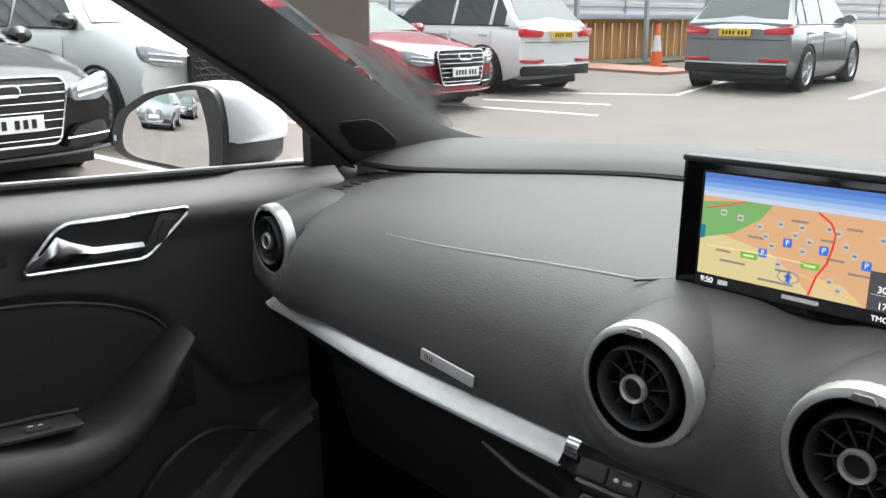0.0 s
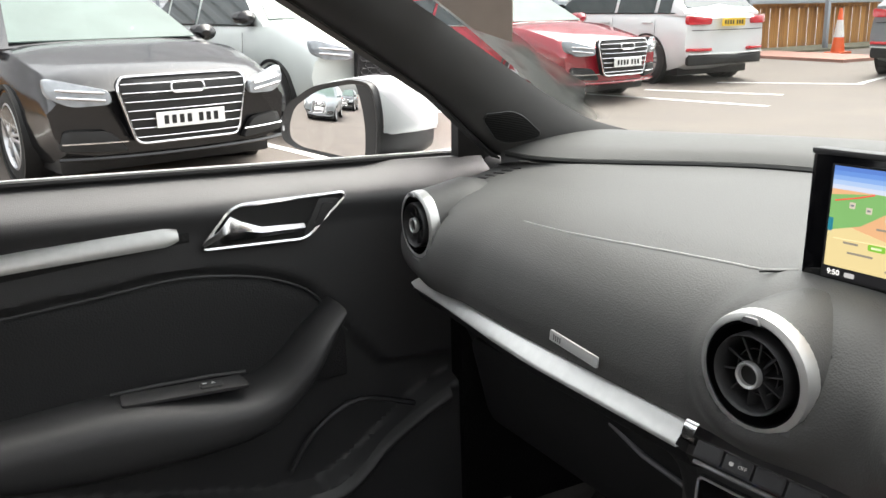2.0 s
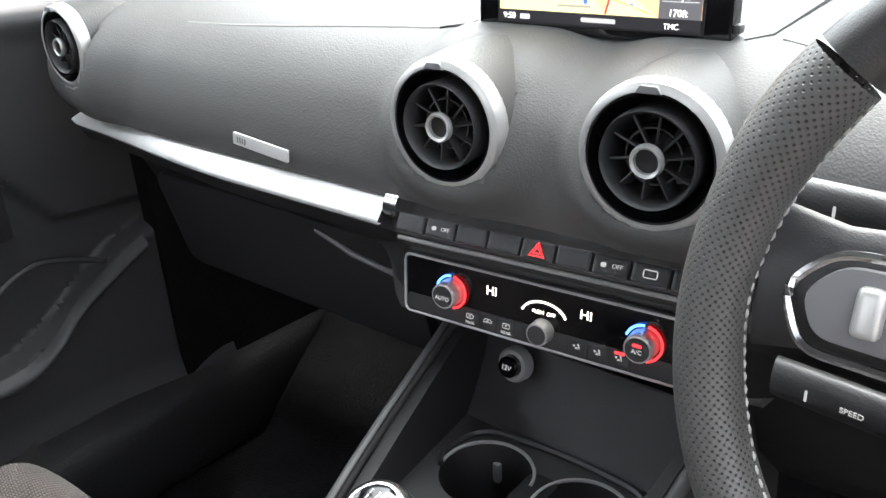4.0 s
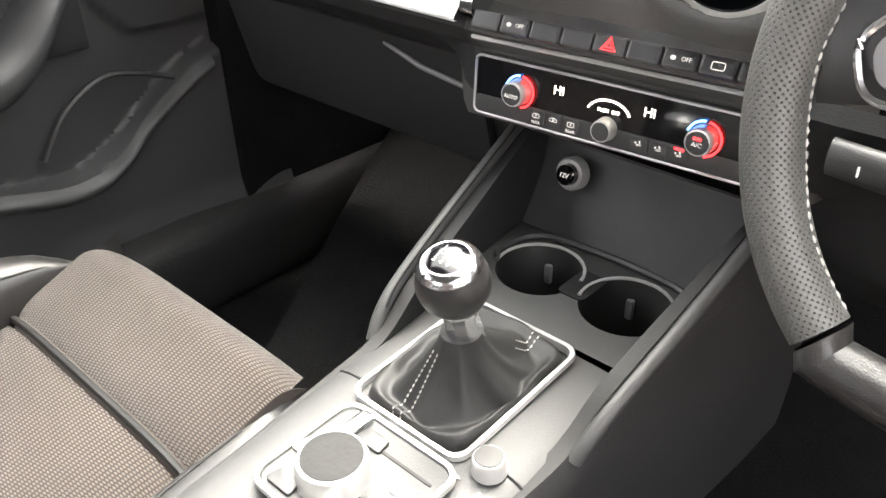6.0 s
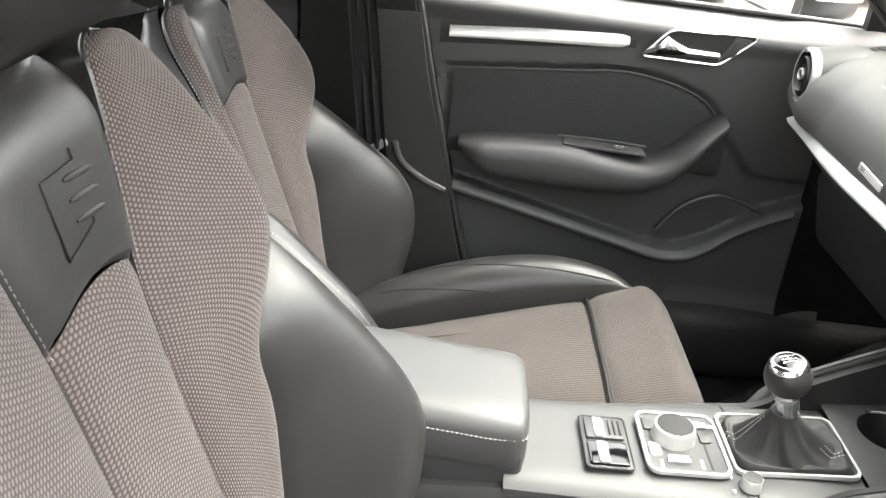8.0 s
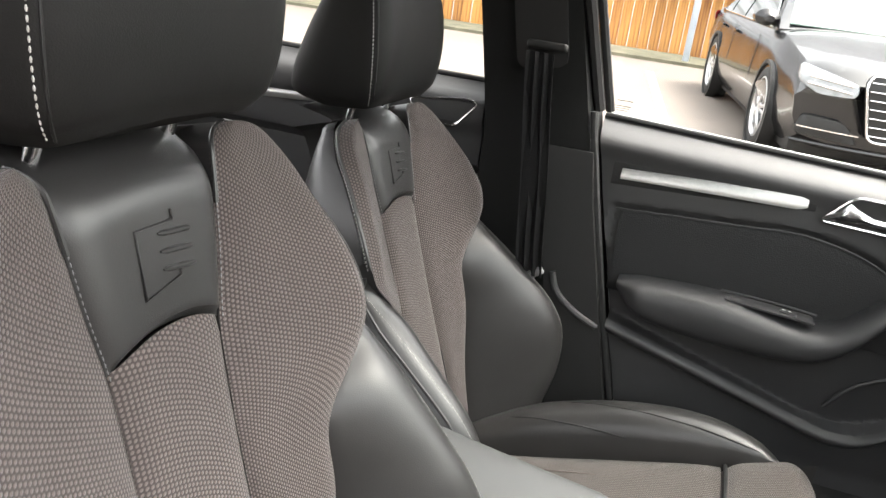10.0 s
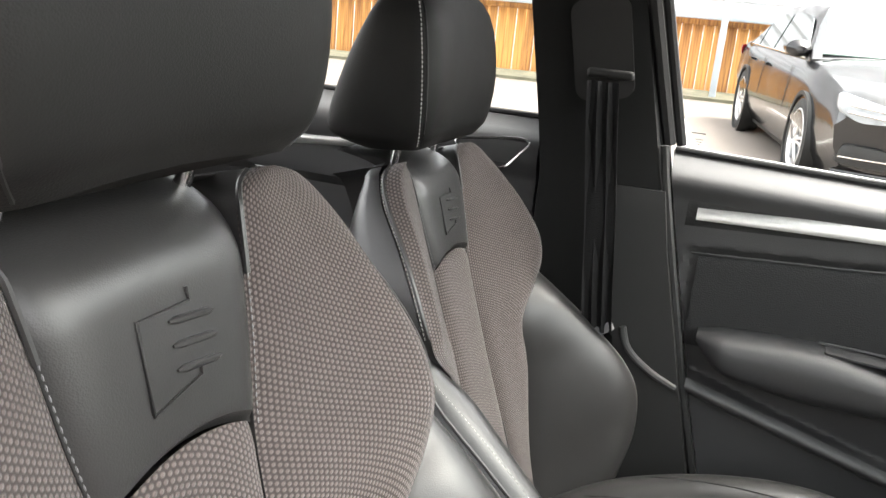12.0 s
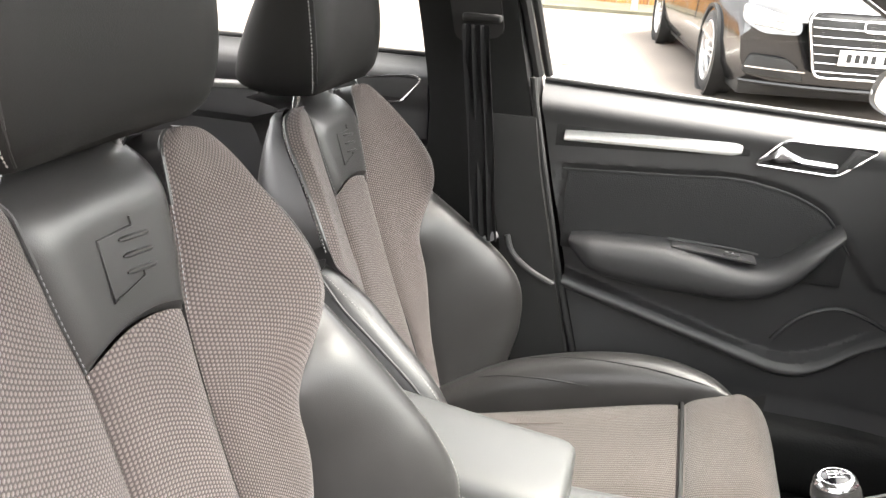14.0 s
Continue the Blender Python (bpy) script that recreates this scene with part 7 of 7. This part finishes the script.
    def patch(name, pts, mat, fn, off, label="", par=None):
        """A closed patch on the nose or tail given by corners (across, up)."""
        cxm = sum(p[0] for p in pts) / len(pts)
        czm = sum(p[1] for p in pts) / len(pts)
        o = round_poly(pts, 0.05, 3)
        bm = bmesh.new()
        rings = []
        for k, d in ((1.0, off - 0.05), (1.0, off), (0.96, off + 0.012), (0.6, off + 0.016), (0.25, off + 0.016)):
            rings.append([bm.verts.new(fn(cxm + (a - cxm) * k, czm + (b - czm) * k, d)) for a, b in o])
        for p, q in zip(rings, rings[1:]):
            for i in range(len(o)):
                bm.faces.new((p[i], p[(i + 1) % len(o)], q[(i + 1) % len(o)], q[i]))
        bm.faces.new(rings[-1])
        return part(name, bm, mat, par or c, label)

    gz0, gz1 = cl + 0.16, hood - 0.15
    gw, gw2 = 0.40 * hw + 0.10, 0.34 * hw
    plate_up = 0.19 if grille == "bars" else 0.02
    if front:
        gp = [(-gw2, gz0), (gw2, gz0), (gw, gz0 + 0.20), (gw - 0.02, gz1), (-gw + 0.02, gz1), (-gw, gz0 + 0.20)]
        if grille == "bars":
            gp = [(-gw * 0.80, gz0 + 0.03), (gw * 0.80, gz0 + 0.03), (gw, gz1 - 0.07), (gw - 0.04, gz1), (-gw + 0.04, gz1), (-gw, gz1 - 0.07)]
        gr = patch("grille", gp, M_BLACK, F, 0.03, "black grille with bright bars" if grille == "bars" else "black honeycomb grille")
        o = round_poly(gp, 0.06, 4)
        part("grille_frame", tube([F(a, b, 0.05) for a, b in o], 0.010, 6, True), M_CHROME if grille == "bars" else M_BLACK, gr, "chrome frame")
        if grille == "bars":
            for k in range(7):
                z = gz0 + 0.075 + (gz1 - gz0 - 0.125) * k / 6
                w = lin([(gz0 + 0.03, gw * 0.80 - 0.01), (gz1 - 0.07, gw - 0.02), (gz1, gw - 0.05)], z)
                part("grille_bar", tube([F(a, z, 0.055) for a in np.linspace(-w, w, 9)], 0.0048, 6), M_CHROME, gr)
        else:
            for r in range(9):
                for k in range(9):
                    a = (k - 4) * 0.10 + (0.05 if r % 2 else 0)
                    z = gz0 + 0.06 + 0.065 * r
                    if abs(a) < gw - 0.07 and z < gz1 - 0.03:
                        part("grille_cell", tube([F(a + 0.048 * math.cos(radians(t)), z + 0.034 * math.sin(radians(t)), 0.052) for t in range(0, 360, 60)], 0.007, 4, True), M_HARD, gr)
        part("emblem", tube([F(a, gz1 - 0.085 + b, 0.078) for a, b in rrect(0.25, 0.075, 0.036, 4)], 0.008, 6, True), M_CHROME, gr, "plain chrome emblem")
        pl = part("number_plate", box((0, 0, 0), (0.52, 0.111, 0.012), 0.003, 1, frame_of(F(0, gz0 + plate_up, 0.085), (0, 1, 0), (0, 0, 1))), M_PLATEW, c, "white plate with a dark bar")
        for k in range(7):
            part("plate_bar", box((0, 0, 0), (0.034, 0.062, 0.004), 0, 1, frame_of(F(0, gz0 + plate_up, 0.0915), (0, 1, 0), (0, 0, 1)) @ pose(-0.19 + 0.058 * k + (0.03 if k > 3 else 0), 0, 0)), M_BLACK, pl)
        for sd in (-1, 1):
            hl = patch("headlamp", [(sd * (gw + 0.04), hood - 0.235), (sd * (gw + 0.03), hood - 0.335), (sd * hw * 0.80, hood - 0.345), (sd * hw * 0.94, hood - 0.27), (sd * hw * 0.94, hood - 0.135)], M_LAMP, F, 0.035, "clear headlamp")
            for k in range(2):
                part("lamp_blade", tube([F(sd * (gw + 0.08 + t * (hw * 0.88 - gw - 0.08)), hood - 0.30 + 0.05 * k + 0.03 * t, 0.057) for t in np.linspace(0, 1, 6)], 0.010, 6), M_CHROME, hl)
            patch("air_intake", [(sd * (gw2 + 0.10), gz0 - 0.02), (sd * (gw + 0.06), gz0 + 0.13), (sd * hw * 0.86, gz0 + 0.15), (sd * hw * 0.90, gz0)], M_BLACK, F, 0.02, "black air intake")
            part("intake_trim", tube([F(sd * t, gz0 + 0.055, 0.045) for t in np.linspace(gw2 + 0.12, hw * 0.88, 6)], 0.008, 5), M_CHROME if not low_dark else M_BLACK, c)
    part("front_lip", tube([F(a, cl + 0.10, 0.01) for a in np.linspace(-hw * 0.9, hw * 0.9, 13)], 0.016, 6), M_BLACK if low_dark else paint, c)
    if not front:
        for sd in (-1, 1):
            patch("tail_lamp", [(sd * hw * 0.50, beltz - 0.16), (sd * hw * 0.48, beltz - 0.06), (sd * hw * 0.94, beltz - 0.02), (sd * hw * 0.94, beltz - 0.16)], M_REDLAMP, Rr, 0.02, "red tail lamp")
            patch("reflector", [(sd * hw * 0.45, cl + 0.33), (sd * hw * 0.45, cl + 0.38), (sd * hw * 0.93, cl + 0.38), (sd * hw * 0.93, cl + 0.33)], M_REDLAMP, Rr, 0.015, "red bumper reflector")
        pl = part("number_plate", box((0, 0, 0), (0.52, 0.111, 0.012), 0.003, 1, frame_of(Rr(0, beltz - 0.13, 0.03), (0, -1, 0), (0, 0, 1))), M_PLATEY, c, "yellow plate with a dark bar")
        for k in range(7):
            part("plate_bar", box((0, 0, 0), (0.034, 0.062, 0.004), 0, 1, frame_of(Rr(0, beltz - 0.13, 0.037), (0, -1, 0), (0, 0, 1)) @ pose(-0.19 + 0.058 * k + (0.03 if k > 3 else 0), 0, 0)), M_BLACK, pl)
        patch("bumper_skirt", [(-hw * 0.9, cl + 0.12), (-hw * 0.9, cl + 0.28), (hw * 0.9, cl + 0.28), (hw * 0.9, cl + 0.12)], M_BLACK, Rr, 0.02, "black lower bumper")
        part("bumper_trim", tube([Rr(a, cl + 0.29, 0.03) for a in np.linspace(-hw * 0.9, hw * 0.9, 13)], 0.012, 6), M_SILVER, c)
        part("tail_seam", tube([Rr(a, beltz - 0.24, 0.012) for a in np.linspace(-hw * 0.85, hw * 0.85, 11)], 0.006, 5), M_BLACK, c)
    else:
        for sd in (-1, 1):
            patch("tail_lamp", [(sd * hw * 0.50, beltz - 0.16), (sd * hw * 0.48, beltz - 0.06), (sd * hw * 0.94, beltz - 0.02), (sd * hw * 0.94, beltz - 0.16)], M_REDLAMP, Rr, 0.02, "red tail lamp")
    return c


parked_car(-8.62, 0.43, 10, "black luxury saloon facing the bay line", M_BLACKCAR, 5.27, 1.95, 1.46, 3.12, 0.98, 0.98, (1.15, 0.30, -1.25, -2.15), "saloon", M_ALLOY, wheel_r=0.355)
parked_car(-9.65, 2.95, 10, "pale silver sport utility car with honeycomb grille", M_PALECAR, 4.50, 1.86, 1.60, 2.68, 1.11, 1.08, (1.05, 0.35, -1.45, -2.10), "suv", M_GREYPL, True, 0.36, grille="mesh")
parked_car(-10.35, 6.55, 8, "red saloon with bright grille bars", M_REDCAR, 4.73, 1.84, 1.43, 2.82, 0.95, 0.95, (0.95, 0.15, -1.30, -2.05), "saloon", M_ALLOY)
parked_car(-11.2, 9.8, 182, "white sport utility car seen from behind", M_WHITE, 4.48, 1.85, 1.60, 2.68, 1.02, 1.05, (1.05, 0.35, -1.55, -2.05), "suv", M_GREYPL, True, 0.36, front=False)
parked_car(-7.75, 14.6, 100, "blue-grey sport utility car seen from behind", M_GREYCAR, 4.66, 1.90, 1.65, 2.82, 1.05, 1.08, (1.10, 0.35, -1.65, -2.18), "suv", M_ALLOY, False, 0.37, front=False)
parked_car(-4.75, 16.1, 98, "black hatchback with red tail lamps", M_BLACKCAR, 4.3, 1.80, 1.45, 2.6, 0.95, 0.98, (0.95, 0.2, -1.45, -2.0), "suv", M_ALLOY, False, 0.34, front=False)
parked_car(-11.0, 19.5, -86, "white hatchback with a black grille", M_WHITE, 4.2, 1.78, 1.45, 2.6, 0.95, 0.97, (0.95, 0.2, -1.45, -2.0), "suv", M_ALLOY, True, 0.34, grille="mesh")
parked_car(-6.3, 21.5, 100, "white van-like car beyond the grey car", M_WHITE, 4.6, 1.85, 1.65, 2.7, 1.0, 1.05, (1.10, 0.35, -1.65, -2.18), "suv", M_ALLOY, False, 0.35, front=False)
# cars behind, mirrored in the door mirror
parked_car(-5.6, -13.5, 82, "grey hatchback parked behind", M_GREYCAR, 4.4, 1.82, 1.48, 2.6, 0.95, 0.98, (0.95, 0.2, -1.45, -2.0), "suv", M_ALLOY)
parked_car(-7.6, -17.5, 80, "white hatchback parked behind", M_WHITE, 4.3, 1.80, 1.46, 2.6, 0.95, 0.98, (0.95, 0.2, -1.45, -2.0), "suv", M_ALLOY)
parked_car(-6.4, -23.0, 85, "black saloon parked behind", M_BLACKCAR, 4.7, 1.84, 1.44, 2.8, 0.95, 0.97, (0.95, 0.15, -1.3, -2.05), "saloon", M_ALLOY)

# traffic cone
cx_, cy_ = -12.15, 17.0
cone = thing("traffic_cone", "orange traffic cone with a white sleeve", "traffic cone", (cx_, cy_, ground_z(cx_, cy_)))
M_CONE = material("orange_cone", (0.75, 0.12, 0.03), 0.5, tint=0.08)
gz = ground_z(cx_, cy_)
part("base", box((cx_, cy_, gz + 0.02), (0.42, 0.42, 0.04), 0.01), M_CONE, cone)
part("body", spin([(0.15, 0.04), (0.145, 0.06), (0.035, 0.98), (0.03, 1.0), (0, 1.0)], 24, pose(cx_, cy_, gz)), M_CONE, cone)
part("sleeve", spin([(0.1135, 0.36), (0.067, 0.74)], 24, pose(cx_, cy_, gz)), M_LINE, cone, "white reflective sleeve")
